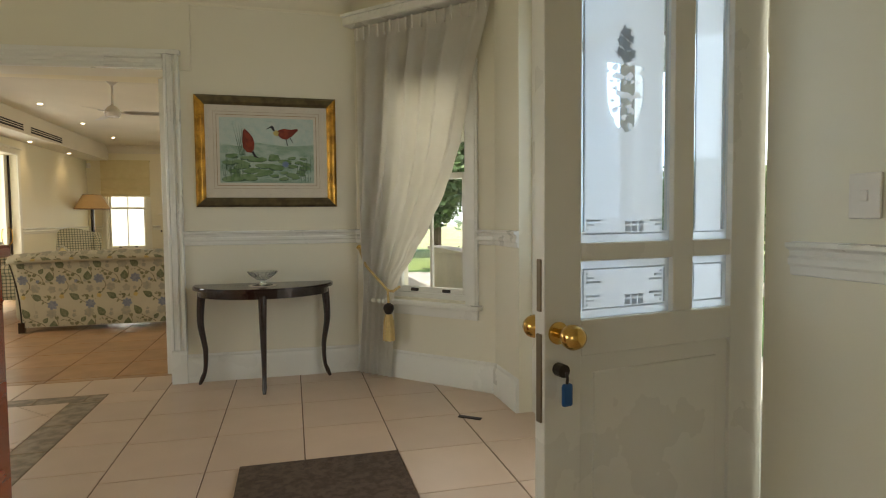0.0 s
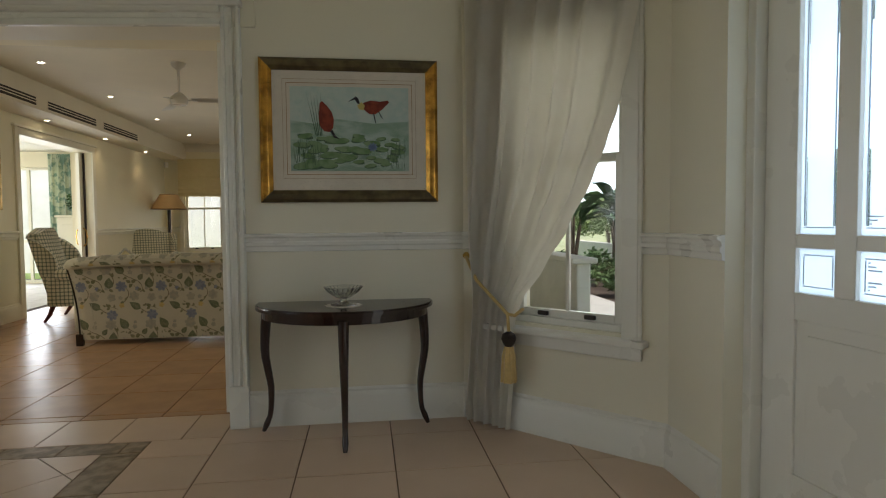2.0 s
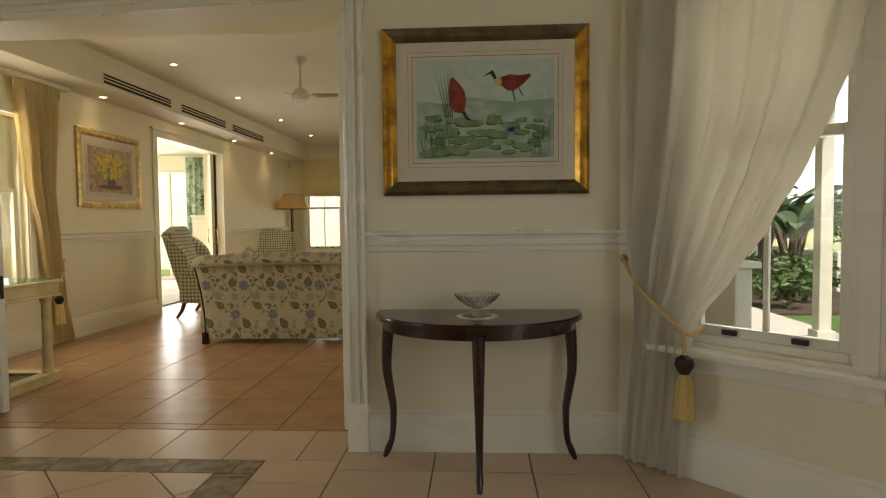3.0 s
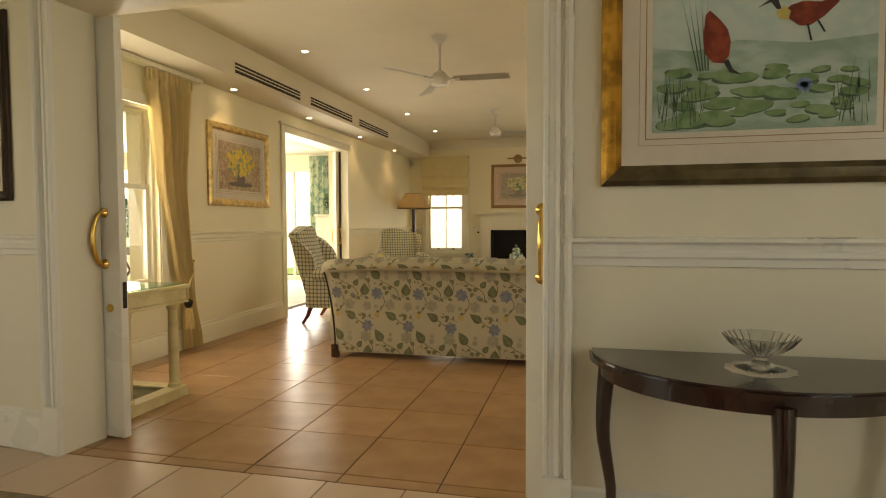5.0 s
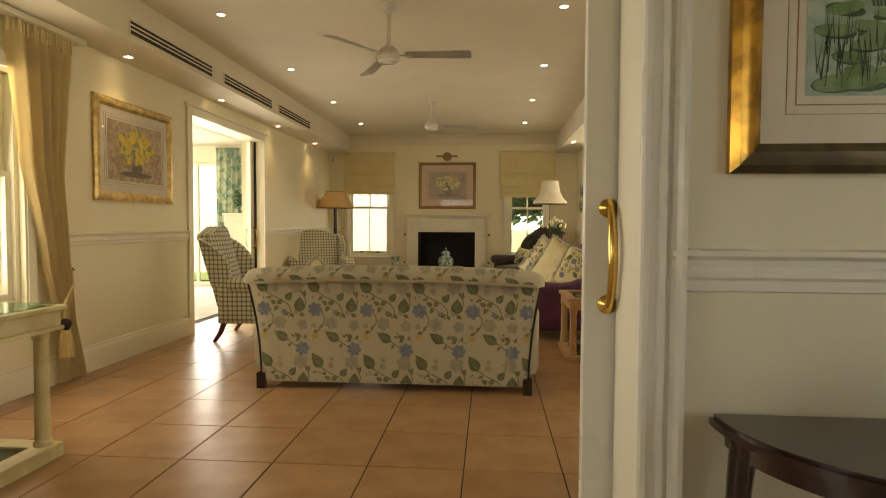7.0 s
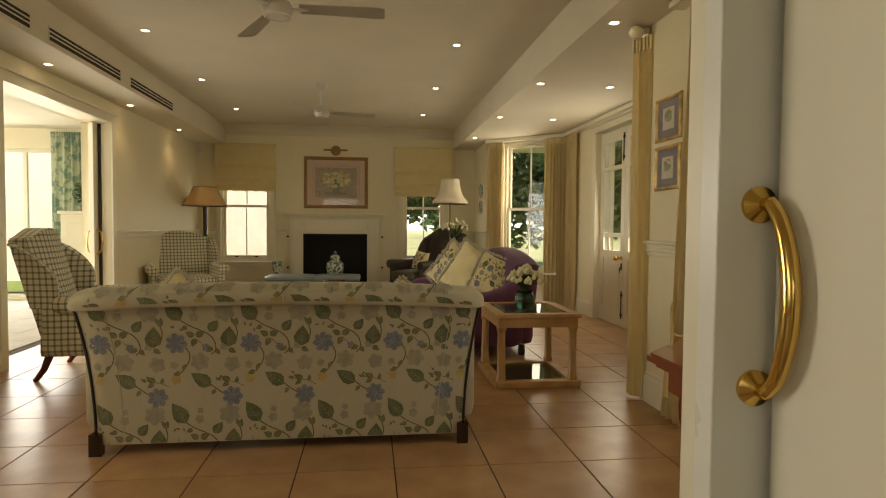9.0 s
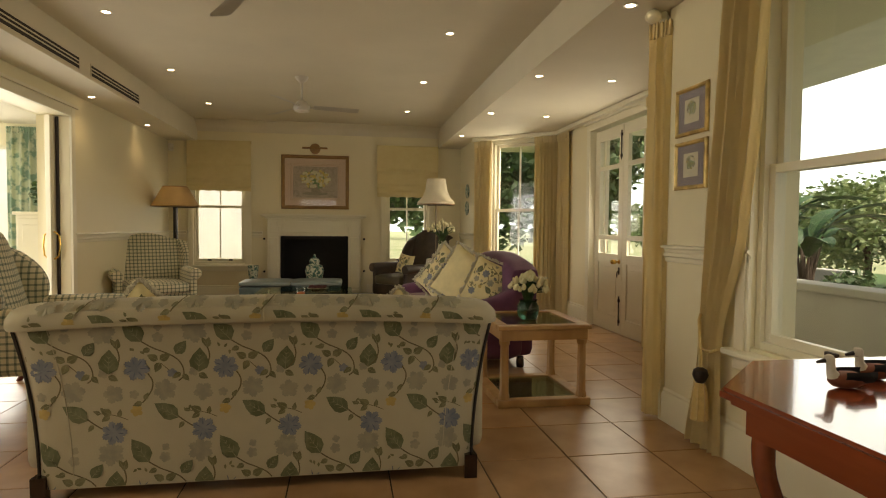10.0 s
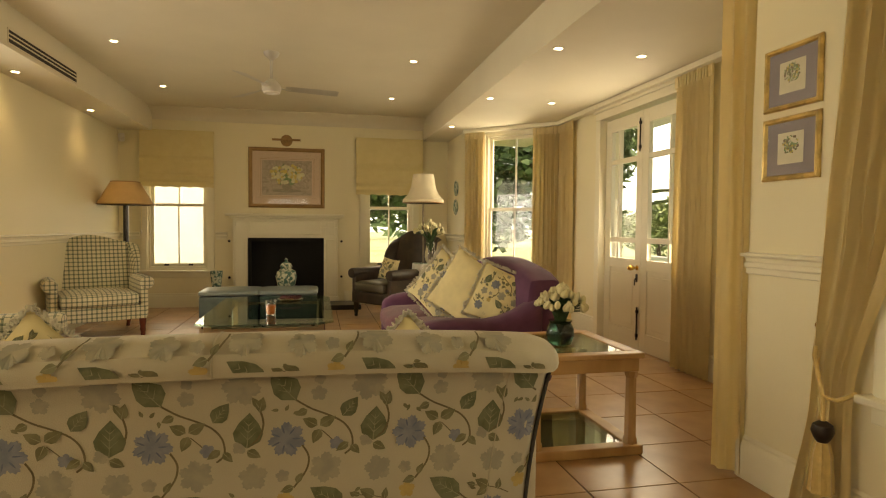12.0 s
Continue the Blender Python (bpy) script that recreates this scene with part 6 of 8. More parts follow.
def bouquet(name, x, y, z, label, vase_mat, vase, heads, spread, tall, petal=PETAL, seed=1, long=False):
    t = thing(name, pose(x, y, z), label, "vase of flowers")
    bm = bm_new()
    lathe(bm, vase, seg=24)
    part("vase", bm, vase_mat, t, smooth=True)
    rng = random.Random(seed)
    bs, bh, bl = bm_new(), bm_new(), bm_new()
    top = vase[-1][1] if vase[-1][1] > 0.05 else max(h for _, h in vase)
    for k in range(heads):
        a, r = rng.uniform(0, 6.28), spread * rng.random() ** 0.5
        hz = top + tall * (1 - 0.55 * (r / spread) ** 2) * rng.uniform(0.8, 1.05)
        tip = Vector((r * math.cos(a), r * math.sin(a), hz))
        tube(bs, [(0, 0, top * 0.5), (tip.x * 0.35, tip.y * 0.35, top + tall * 0.3), tip], 0.0025, 5)
        s = rng.uniform(0.8, 1.15) * (0.017 if not long else 0.022)
        mm = Matrix.Rotation(rng.uniform(-0.5, 0.5), 4, "X") @ Matrix.Rotation(rng.uniform(-0.5, 0.5), 4, "Y")
        lathe(bh, [(s * 0.3, -s * 0.6), (s * 0.9, -s * 0.1), (s, s * 0.6), (s * 0.75, s * 1.4), (s * 0.25, s * 2.0)], *tip, 9, mm, 0.12, 3)
    for k in range(heads):
        a = rng.uniform(0, 6.28)
        l = tall * rng.uniform(0.5, 1.0)
        d = Vector((math.cos(a), math.sin(a), 0))
        base = Vector((0, 0, top))
        side_ = Vector((-d.y, d.x, 0)) * 0.014
        mid, tip = base + d * spread * 0.5 + Vector((0, 0, l * 0.7)), base + d * spread * 1.05 + Vector((0, 0, l * 0.75))
        v = [bl.verts.new(p) for p in (base, mid - side_, tip, mid + side_)]
        bl.faces.new(v)
    part("stems", bs, GREENLEAF, t)
    part("petals", bh, petal, t, smooth=True)
    part("leaves", bl, GREENLEAF, t)
    return t


bouquet("tulip_vase", 1.375, 9.44, 0.531, "cream flowers in a round dark green glass vase", GREENGLASS, [(0.035, 0.0), (0.06, 0.01), (0.078, 0.06), (0.072, 0.10), (0.058, 0.125), (0.066, 0.14)], 58, 0.14, 0.17, seed=3)

# ---- coffee table, ottomans ----
coffee = thing("coffee_table", pose(-0.345, 12.15, 0), "large glass coffee table on polished metal legs", "coffee table")
bm = bm_new()
prism(bm, [(-0.54, -0.82), (-0.42, -0.94), (0.42, -0.94), (0.54, -0.82), (0.54, 0.82), (0.42, 0.94), (-0.42, 0.94), (-0.54, 0.82)], 0.385, 0.403)
part("glass_top", bm, TABLEGLASS, coffee, "thick greenish glass top")
for sx in (-1, 1):
    for sy in (-1, 1):
        bm = bm_new()
        box(bm, sx * 0.44 - 0.03, sx * 0.44 + 0.03, sy * 0.82 - 0.03, sy * 0.82 + 0.03, 0.0, 0.385, 0.005)
        part("leg", bm, CHROME, coffee)
bm = bm_new()
box(bm, -0.44, 0.44, -0.84, -0.81, 0.33, 0.36, 0.003)
box(bm, -0.44, 0.44, 0.81, 0.84, 0.33, 0.36, 0.003)
box(bm, -0.455, -0.425, -0.80, 0.80, 0.33, 0.36, 0.003)
box(bm, 0.425, 0.455, -0.80, 0.80, 0.33, 0.36, 0.003)
part("rail", bm, CHROME, coffee)
for x in (-0.92, -0.26):
    o = thing("ottoman", pose(x, 13.72, 0), "low teal leather ottoman with a flat top", "ottoman", "ottomans at the hearth")
    bm = bm_new()
    cushion(bm, -0.325, 0.325, -0.28, 0.28, 0.02, 0.37, 0.025)
    part("body", bm, TEAL, o, smooth=True)
    bm = bm_new()
    cushion(bm, -0.33, 0.33, -0.285, 0.285, 0.37, 0.43, 0.025, 0.008)
    part("top_pad", bm, mat("pale_blue_leather", (0.22, 0.27, 0.27), 0.4, scale=9, fine=140, bump=0.1, amount=0.6) if x < -0.5 else bpy.data.materials["pale_blue_leather"], o, "pale blue padded top", smooth=True)
    for a in (-0.28, 0.28):
        for b in (-0.23, 0.23):
            bm = bm_new()
            box(bm, a - 0.02, a + 0.02, b - 0.02, b + 0.02, 0.0, 0.02)
            part("foot", bm, DARKWOOD, o)
candle = thing("orange_candle", pose(-0.33, 11.70, 0.4035), "orange candle in a clear glass tumbler", "candle")
bm = bm_new()
lathe(bm, [(0.040, 0.0), (0.050, 0.13), (0.047, 0.13), (0.037, 0.006)], seg=20)
part("tumbler", bm, CRYSTAL, candle, smooth=30)
bm = bm_new()
lathe(bm, [(0.036, 0.008), (0.041, 0.085), (0.005, 0.085)], seg=20)
part("wax", bm, mat("orange_wax", (0.72, 0.20, 0.04), 0.4, bump=0), candle, "orange wax", smooth=30)
dish = thing("potpourri_dish", pose(-0.20, 12.55, 0.4035), "low dish of dark red potpourri on the glass", "dish")
bm = bm_new()
lathe(bm, [(0.08, 0.0), (0.14, 0.035), (0.135, 0.035), (0.075, 0.008)], seg=24)
part("dish", bm, CRYSTAL, dish, smooth=30)
bm = bm_new()
rng = random.Random(8)
for k in range(60):
    a, r = rng.uniform(0, 6.28), 0.10 * rng.random() ** 0.5
    lathe(bm, [(0.004, -0.01), (0.016, 0.0), (0.004, 0.012)], r * math.cos(a), r * math.sin(a), 0.04 + rng.uniform(0, 0.02), 6)
part("potpourri", bm, mat("dried_petals", (0.09, 0.02, 0.02), 0.8, bump=0.2), dish)

# ---- hearth ----
fire = thing("fireplace", pose(-0.375, FY, 0), "cream painted mantelpiece round a black hearth opening", "fireplace")
for s in (-1, 1):
    bm = bm_new()
    a, b = sorted((s * 0.54, s * 0.74))
    box(bm, a, b, -0.10, -0.001, 0.0, 1.16, 0.006)
    box(bm, a + 0.035, b - 0.035, -0.112, -0.10, 0.16, 0.98, 0.006)
    box(bm, a - 0.012, b + 0.012, -0.125, -0.001, 0.0, 0.13, 0.006)
    part("pilaster", bm, TRIM, fire)
bm = bm_new()
box(bm, -0.74, 0.74, -0.09, -0.001, 1.0, 1.28, 0.006)
box(bm, -0.50, 0.50, -0.102, -0.09, 1.05, 1.24, 0.006)
box(bm, -0.70, -0.58, -0.102, -0.09, 1.05, 1.24, 0.006)
box(bm, 0.58, 0.70, -0.102, -0.09, 1.05, 1.24, 0.006)
part("frieze", bm, TRIM, fire)
bm = bm_new()
box(bm, -0.78, 0.78, -0.15, -0.001, 1.28, 1.31, 0.006)
box(bm, -0.83, 0.83, -0.21, -0.001, 1.31, 1.35, 0.008)
part("shelf", bm, TRIM, fire)
bm = bm_new()
box(bm, -0.54, 0.54, 0.30, 0.34, 0.0, 1.0)
box(bm, -0.56, -0.54, 0.0, 0.34, 0.0, 1.0)
box(bm, 0.54, 0.56, 0.0, 0.34, 0.0, 1.0)
box(bm, -0.54, 0.54, 0.0, 0.34, 1.0, 1.03)
part("firebox", bm, BLACK, fire, "black sooty firebox")
bm = bm_new()
frame_box(bm, -0.54, 0.54, 0.0, 1.0, 0.05, -0.03, 0.0)
part("insert_frame", bm, BLACK, fire, "black iron insert frame")
bm = bm_new()
box(bm, -0.86, 1.05, -0.62, -0.12, 0.0, 0.07, 0.008)
part("hearthstone", bm, SLATE, fire, "polished black hearthstone")


for sx in (-0.80, 0.80):
    for z in (0.42, 0.95):
        hook = thing("screen_hook", pose(-0.375 + sx, FY - 0.001, z), "small black iron hook beside the mantelpiece", "hook", "hearth hooks")
        bm = bm_new()
        lathe(bm, [(0.016, 0.0), (0.018, 0.006), (0.008, 0.012), (0.008, 0.028), (0.015, 0.034), (0.008, 0.042)], 0, 0, 0, 14, Matrix.Rotation(radians(90), 4, "X"))
        part("knob", bm, BLACK, hook, smooth=True)
cord = thing("blind_cord", pose(-2.335, FY - 0.03, 1.05), "thin pale blind cord with a small toggle", "cord")
bm = bm_new()
tube(bm, [(0.01, 0, 1.42), (0.004, 0, 0.7), (0, 0, 0.05)], 0.0035, 6)
part("string", bm, BLIND, cord)
bm = bm_new()
lathe(bm, [(0.004, 0.06), (0.011, 0.045), (0.012, 0.01), (0.005, 0.0)], seg=12)
part("toggle", bm, WHITE, cord, smooth=True)
sensor = thing("alarm_sensor", pose(WX + 0.06, FY - 0.06, 2.32, 0, 0, 45), "small white alarm sensor high in the corner", "sensor")
bm = bm_new()
box(bm, -0.035, 0.035, -0.03, 0.03, 0.0, 0.11, 0.012)
part("housing", bm, WHITE, sensor, smooth=40)
bm = bm_new()
box(bm, -0.024, 0.024, -0.034, -0.029, 0.02, 0.06, 0.004)
part("window", bm, MOUNT, sensor)


def jar(name, x, y, z, s, label, lid=True):
    t = thing(name, pose(x, y, z), label, "vase")
    bm = bm_new()
    lathe(bm, [(0.052 * s, 0.0), (0.055 * s, 0.02 * s), (0.060 * s, 0.10 * s), (0.082 * s, 0.185 * s), (0.094 * s, 0.25 * s), (0.080 * s, 0.295 * s), (0.046 * s, 0.315 * s), (0.046 * s, 0.33 * s)] if lid else [(0.055 * s, 0.0), (0.06 * s, 0.02 * s), (0.075 * s, 0.15 * s), (0.085 * s, 0.24 * s), (0.078 * s, 0.24 * s), (0.06 * s, 0.03 * s)], seg=28)
    part("body", bm, PORCELAIN, t, smooth=True)
    if lid:
        bm = bm_new()
        lathe(bm, [(0.050 * s, 0.33 * s), (0.055 * s, 0.338 * s), (0.042 * s, 0.365 * s), (0.016 * s, 0.380 * s), (0.010 * s, 0.388 * s), (0.016 * s, 0.398 * s), (0.005 * s, 0.41 * s)], seg=24)
        part("lid", bm, PORCELAIN, t, "domed porcelain lid", smooth=True)
    return t


jar("ginger_jar", -0.36, 15.00, 0.07, 1.58, "lidded green, blue and white porcelain jar before the hearth")
jar("porcelain_pot", -1.30, 15.05, 0.30, 1.0, "blue and white porcelain pot by the window", lid=False)
stand = thing("pot_stand", pose(-1.30, 15.05, 0), "small dark wooden stand under the porcelain pot", "stand")
bm = bm_new()
lathe(bm, [(0.09, 0.28), (0.11, 0.285), (0.11, 0.30)], seg=20)
part("top", bm, DARKWOOD, stand)
for k in range(3):
    bm = bm_new()
    a = k * 2.094
    tube(bm, [(0.05 * math.cos(a), 0.05 * math.sin(a), 0.285), (0.10 * math.cos(a), 0.10 * math.sin(a), 0.0)], 0.012, 8)
    part("leg", bm, DARKWOOD, stand)


# ---- pictures of flowers ----
def art_flowers(back, petal, leafm, vase, seed, blooms=44):
    def art(t, x0, x1, z0, z1, y):
        rng = random.Random(seed)
        w, h = x1 - x0, z1 - z0
        bm = bm_new()
        box(bm, x0, x1, y - 0.001, y + 0.001, z0, z1)
        part("painting", bm, back, t)
        bm = bm_new()
        cx, cz = x0 + w * 0.5, z0 + h * 0.60
        blob(bm, cx, z0 + h * 0.24, y - 0.0016, ellipse(w * 0.10, h * 0.12, 16))
        blob(bm, cx, z0 + h * 0.13, y - 0.0014, ellipse(w * 0.30, h * 0.05, 16))
        part("painted_vase", bm, vase, t)
        bl, bp, bq = bm_new(), bm_new(), bm_new()
        for k in range(60):
            a, r = rng.uniform(0, 6.28), rng.random() ** 0.6
            blob(bl, cx + w * 0.31 * r * math.cos(a), cz + h * 0.29 * r * math.sin(a), y - 0.0018 - k * 1e-5, ellipse(w * 0.05, h * 0.02, 8, rng.uniform(0, 3)))
        for k in range(blooms):
            a, r = rng.uniform(0, 6.28), rng.random() ** 0.55
            rr = rng.uniform(0.022, 0.045) * w
            blob(bp if k % 3 else bq, cx + w * 0.33 * r * math.cos(a), cz + h * 0.29 * r * math.sin(a), y - 0.0026 - k * 1e-5, flower_shape(rr, 5, rng.random()))
        part("painted_leaves", bl, leafm, t)
        part("painted_petals", bp, petal, t)
        part("painted_pale_petals", bq, PALEY if petal is not PALEY else flat((0.60, 0.55, 0.28), "painted_pale_yellow"), t)
    return art


mm, _ = along((WX, 6.0), (WX, FY))
picture("yellow_flower_picture", mm @ Matrix.Translation((2.565, -0.002, 1.325)), 1.115, 0.83, 0.035, 0.075, PALEGOLD, None, MOUNT, "picture of yellow flowers in a pale gilt frame", mount=0.095,
        art=art_flowers(flat((0.52, 0.42, 0.28), "painted_tan", (0.36, 0.24, 0.15)), flat((0.70, 0.55, 0.10), "painted_bright_yellow", (0.62, 0.44, 0.06)), PADG, flat((0.16, 0.13, 0.13), "painted_grey_jug"), 3, 84))
picture("white_flower_picture", pose(-0.905, FY - 0.002, 1.44), 1.08, 0.875, 0.03, 0.055, BROWNFRAME, None, PINKMOUNT, "picture of white flowers in a brown gilt frame", mount=0.13,
        art=art_flowers(flat((0.34, 0.29, 0.22), "painted_brown", (0.46, 0.38, 0.30)), flat((0.66, 0.64, 0.42), "painted_cream"), PADG, flat((0.30, 0.27, 0.20), "painted_bowl"), 6, 110))
mm, _ = along(B4, (EX, 5.9))
for z, sd in ((1.70, 14), (1.395, 15)):
    picture("botanical_print", mm @ Matrix.Translation((0.105, -0.002, z)), 0.31, 0.275, 0.018, 0.024, PALEGOLD, None, GREYMOUNT, "small botanical print with grey mount in a thin gilt frame", inner=(0.085, 0.225, 0.07, 0.205), lines=False,
            art=art_flowers(PAPER, flat((0.22, 0.17, 0.12), "print_brown"), PADG, PAPER, sd))
plight = thing("picture_light", pose(-0.37, FY - 0.002, 2.42), "small brass picture light over the flower picture", "picture light")
bm = bm_new()
lathe(bm, [(0.085, 0.0), (0.085, 0.014), (0.05, 0.026)], 0, 0, 0, 22, Matrix.Rotation(radians(90), 4, "X"))
part("rose", bm, BROWNFRAME, plight)
bm = bm_new()
tube(bm, [(0, -0.015, 0), (0, -0.10, 0.01)], 0.008)
tube(bm, [(-0.20, -0.10, 0.0), (0.20, -0.10, 0.0)], 0.016, 10)
part("shade", bm, BROWNFRAME, plight)

# ---- blinds ----
def roman_blind(name, x0, x1, z0, z1, label):
    t = thing(name, pose(x0, FY, 0), label, "blind")
    w = x1 - x0
    bm = bm_new()

    def f(u, v):
        z = z0 + (z1 - z0) * v
        sc = 0.014 * abs(math.sin(u * math.pi * 6)) if v < 0.001 else 0.0
        fold = 0.0
        for c in (0.10, 0.22, 0.52):
            fold += 0.018 * math.exp(-((v - c) / 0.035) ** 2)
        return (u * w, -0.055 - fold - 0.004 * math.sin(u * 9), z + sc)
    sheet(bm, f, 48, 40)
    part("cloth", bm, BLIND, t, smooth=True)
    bm = bm_new()
    box(bm, 0.0, w, -0.058, -0.001, z1 - 0.01, z1 + 0.03, 0.005)
    part("headrail", bm, BLIND, t)
    return t


roman_blind("roman_blind", -2.345, -1.37, 1.70, 2.475, "cream roman blind with a scalloped hem, half down")
roman_blind("roman_blind", 0.635, 1.65, 1.645, 2.475, "cream roman blind with soft folds, half down")

# ---- lamps ----
lamp = thing("floor_lamp", pose(-2.33, 14.65, 0), "floor lamp with dark wooden post and parchment shade", "floor lamp")
bm = bm_new()
lathe(bm, [(0.15, 0.0), (0.15, 0.02), (0.05, 0.045), (0.033, 0.06), (0.033, 1.42)], seg=20)
part("post", bm, DARKWOOD, lamp, smooth=30)
bm = bm_new()
lathe(bm, [(0.330, 1.43), (0.170, 1.72), (0.164, 1.72), (0.324, 1.43)], seg=36)
part("shade", bm, SHADE, lamp, smooth=30)
bm = bm_new()
lathe(bm, [(0.338, 1.425), (0.338, 1.44), (0.332, 1.44), (0.332, 1.425)], seg=36)
lathe(bm, [(0.175, 1.712), (0.173, 1.724), (0.166, 1.724), (0.168, 1.712)], seg=36)
part("shade_trim", bm, BROWNFRAME, lamp)
lamp = thing("standard_lamp", pose(1.42, 14.0, 0), "slim brass standard lamp with a flared ivory shade", "floor lamp")
bm = bm_new()
lathe(bm, [(0.13, 0.0), (0.13, 0.015), (0.03, 0.03), (0.010, 0.05), (0.010, 1.50), (0.016, 1.51)], seg=16)
part("post", bm, PLATE, lamp, smooth=30)
bm = bm_new()
lathe(bm, [(0.27, 1.49), (0.268, 1.53), (0.20, 1.60), (0.16, 1.70), (0.135, 1.86), (0.131, 1.86), (0.155, 1.70), (0.195, 1.60), (0.264, 1.53), (0.266, 1.49)], seg=36)
part("shade", bm, WHITESHADE, lamp, smooth=True)
bm = bm_new()
lathe(bm, [(0.273, 1.485), (0.273, 1.497), (0.268, 1.497), (0.268, 1.485)], seg=36)
part("shade_trim", bm, BROWNFRAME, lamp)
skirted = thing("round_table", pose(1.58, 14.05, 0), "small round table under a floor-length pale cloth", "side table")
bm = bm_new()
lathe(bm, [(0.31, 0.004), (0.30, 0.3), (0.285, 0.66), (0.28, 0.70)], seg=96, flute=0.03, nf=16)
part("cloth", bm, CURTAIN, skirted, smooth=True)
bm = bm_new()
lathe(bm, [(0.29, 0.70), (0.29, 0.712)], seg=36)
part("glass_top", bm, TABLEGLASS, skirted)
bouquet("lily_vase", 1.50, 13.90, 0.713, "white tulips in a tall clear glass vase", CRYSTAL, [(0.05, 0.0), (0.07, 0.03), (0.075, 0.12), (0.055, 0.22), (0.065, 0.27)], 22, 0.24, 0.26, PETAL, 7, True)
for z, dx in ((1.74, 0.0), (1.47, 0.02)):
    pl = thing("wall_plate", pose(EX - 0.002, 14.75 + dx, z), "small oval painted wall plate in a dark rim", "wall plate")
    bm = bm_new()
    lathe(bm, [(0.10, 0.0), (0.115, 0.012), (0.11, 0.02), (0.06, 0.012)], 0, 0, 0, 24, Matrix.Rotation(radians(-90), 4, "Y"))
    part("plate", bm, PORCELAIN, pl, smooth=True)

# ---- ceiling fans, vents, downlights ----
def fan(x, y, turn, drop):
    t = thing("ceiling_fan", pose(x, y, LC, 0, 0, turn), "white three-bladed ceiling fan at rest", "ceiling fan", "ceiling fans")
    bm = bm_new()
    lathe(bm, [(0.075, -0.001), (0.065, -0.03), (0.03, -0.06), (0.022, -0.07)], seg=20)
    part("canopy", bm, FANWHITE, t, smooth=True)
    bm = bm_new()
    lathe(bm, [(0.013, -0.06), (0.013, -drop)], seg=12)
    part("rod", bm, FANWHITE, t, smooth=True)
    bm = bm_new()
    lathe(bm, [(r, z + 0.30 - drop) for r, z in ((0.02, -0.29), (0.05, -0.31), (0.085, -0.35), (0.09, -0.385), (0.075, -0.41), (0.05, -0.415), (0.01, -0.418))], seg=28)
    part("motor", bm, FANWHITE, t, smooth=True)
    bm = bm_new()
    lathe(bm, [(r, z + 0.30 - drop) for r, z in ((0.078, -0.411), (0.078, -0.42), (0.066, -0.424), (0.060, -0.418))], seg=28)
    part("bottom_ring", bm, WHITE, t, "white ring under the motor", smooth=True)
    for k in range(3):
        bm = bm_new()
        mk = Matrix.Rotation(k * 2.0944, 4, "Z")

        def bl(u, v):
            r = 0.13 + 0.50 * u
            w = (0.045 + 0.02 * u) * (1 if u < 0.96 else 0.75)
            s = 2 * v - 1
            return mk @ Vector((r, s * w, -0.068 - drop - 0.012 * s - 0.008 * u))
        sheet(bm, bl, 12, 3)
        bmesh.ops.solidify(bm, geom=bm.faces[:], thickness=0.005)
        blade = part("blade", bm, FANWHITE, t, smooth=30)
        bm = bm_new()
        box(bm, 0.07, 0.18, -0.02, 0.02, -0.078 - drop, -0.070 - drop, 0.003, mk)
        part("blade_iron", bm, FANWHITE, blade)
    return t


fan(-0.34, 8.72, -2, 0.31)
fan(-0.36, 12.25, 8, 0.26)
for y0 in (8.37, 9.90, 11.42):
    v = thing("air_vent", pose(-2.189, y0, 2.575), "long dark slotted air vent in the bulkhead", "air vent", "bulkhead vents")
    bm = bm_new()
    frame_box(bm, 0, 1.30, -0.06, 0.06, 0.012, -0.006, 0.0, 0.001)
    bmesh.ops.rotate(bm, verts=bm.verts[:], cent=(0, 0, 0), matrix=Matrix.Rotation(radians(90), 3, "Z"))
    part("frame", bm, CEIL, v)
    bm = bm_new()
    box(bm, 0.0005, 0.002, 0.012, 1.288, -0.048, 0.048)
    part("backing", bm, SLOT, v, "dark slot")
    for z in (-0.013, 0.019):
        bm = bm_new()
        box(bm, 0.002, 0.008, 0.012, 1.288, z - 0.005, z + 0.005)
        part("slat", bm, CEIL, v)


def downlight(x, y, z):
    d = thing("downlight", pose(x, y, z), "small round recessed halogen downlight, lit", "downlight", "ceiling downlights")
    bm = bm_new()
    lathe(bm, [(0.045, -0.001), (0.043, -0.005), (0.030, -0.004), (0.030, -0.001)], seg=24)
    part("rim", bm, WHITE, d)
    bm = bm_new()
    lathe(bm, [(0.029, -0.0015), (0.029, -0.0035)], seg=20)
    part("lens", bm, LAMP_ON, d, "glowing halogen lens")


for y in (8.83, 10.495, 12.217, 13.952):
    downlight(-1.71, y, LC)
    downlight(0.99, y, LC)
    downlight(-2.49, y, LOW)
    downlight(1.78, y - 0.01, LOW)
for y in (10.52, 12.27):
    downlight(2.47, y, LOW)

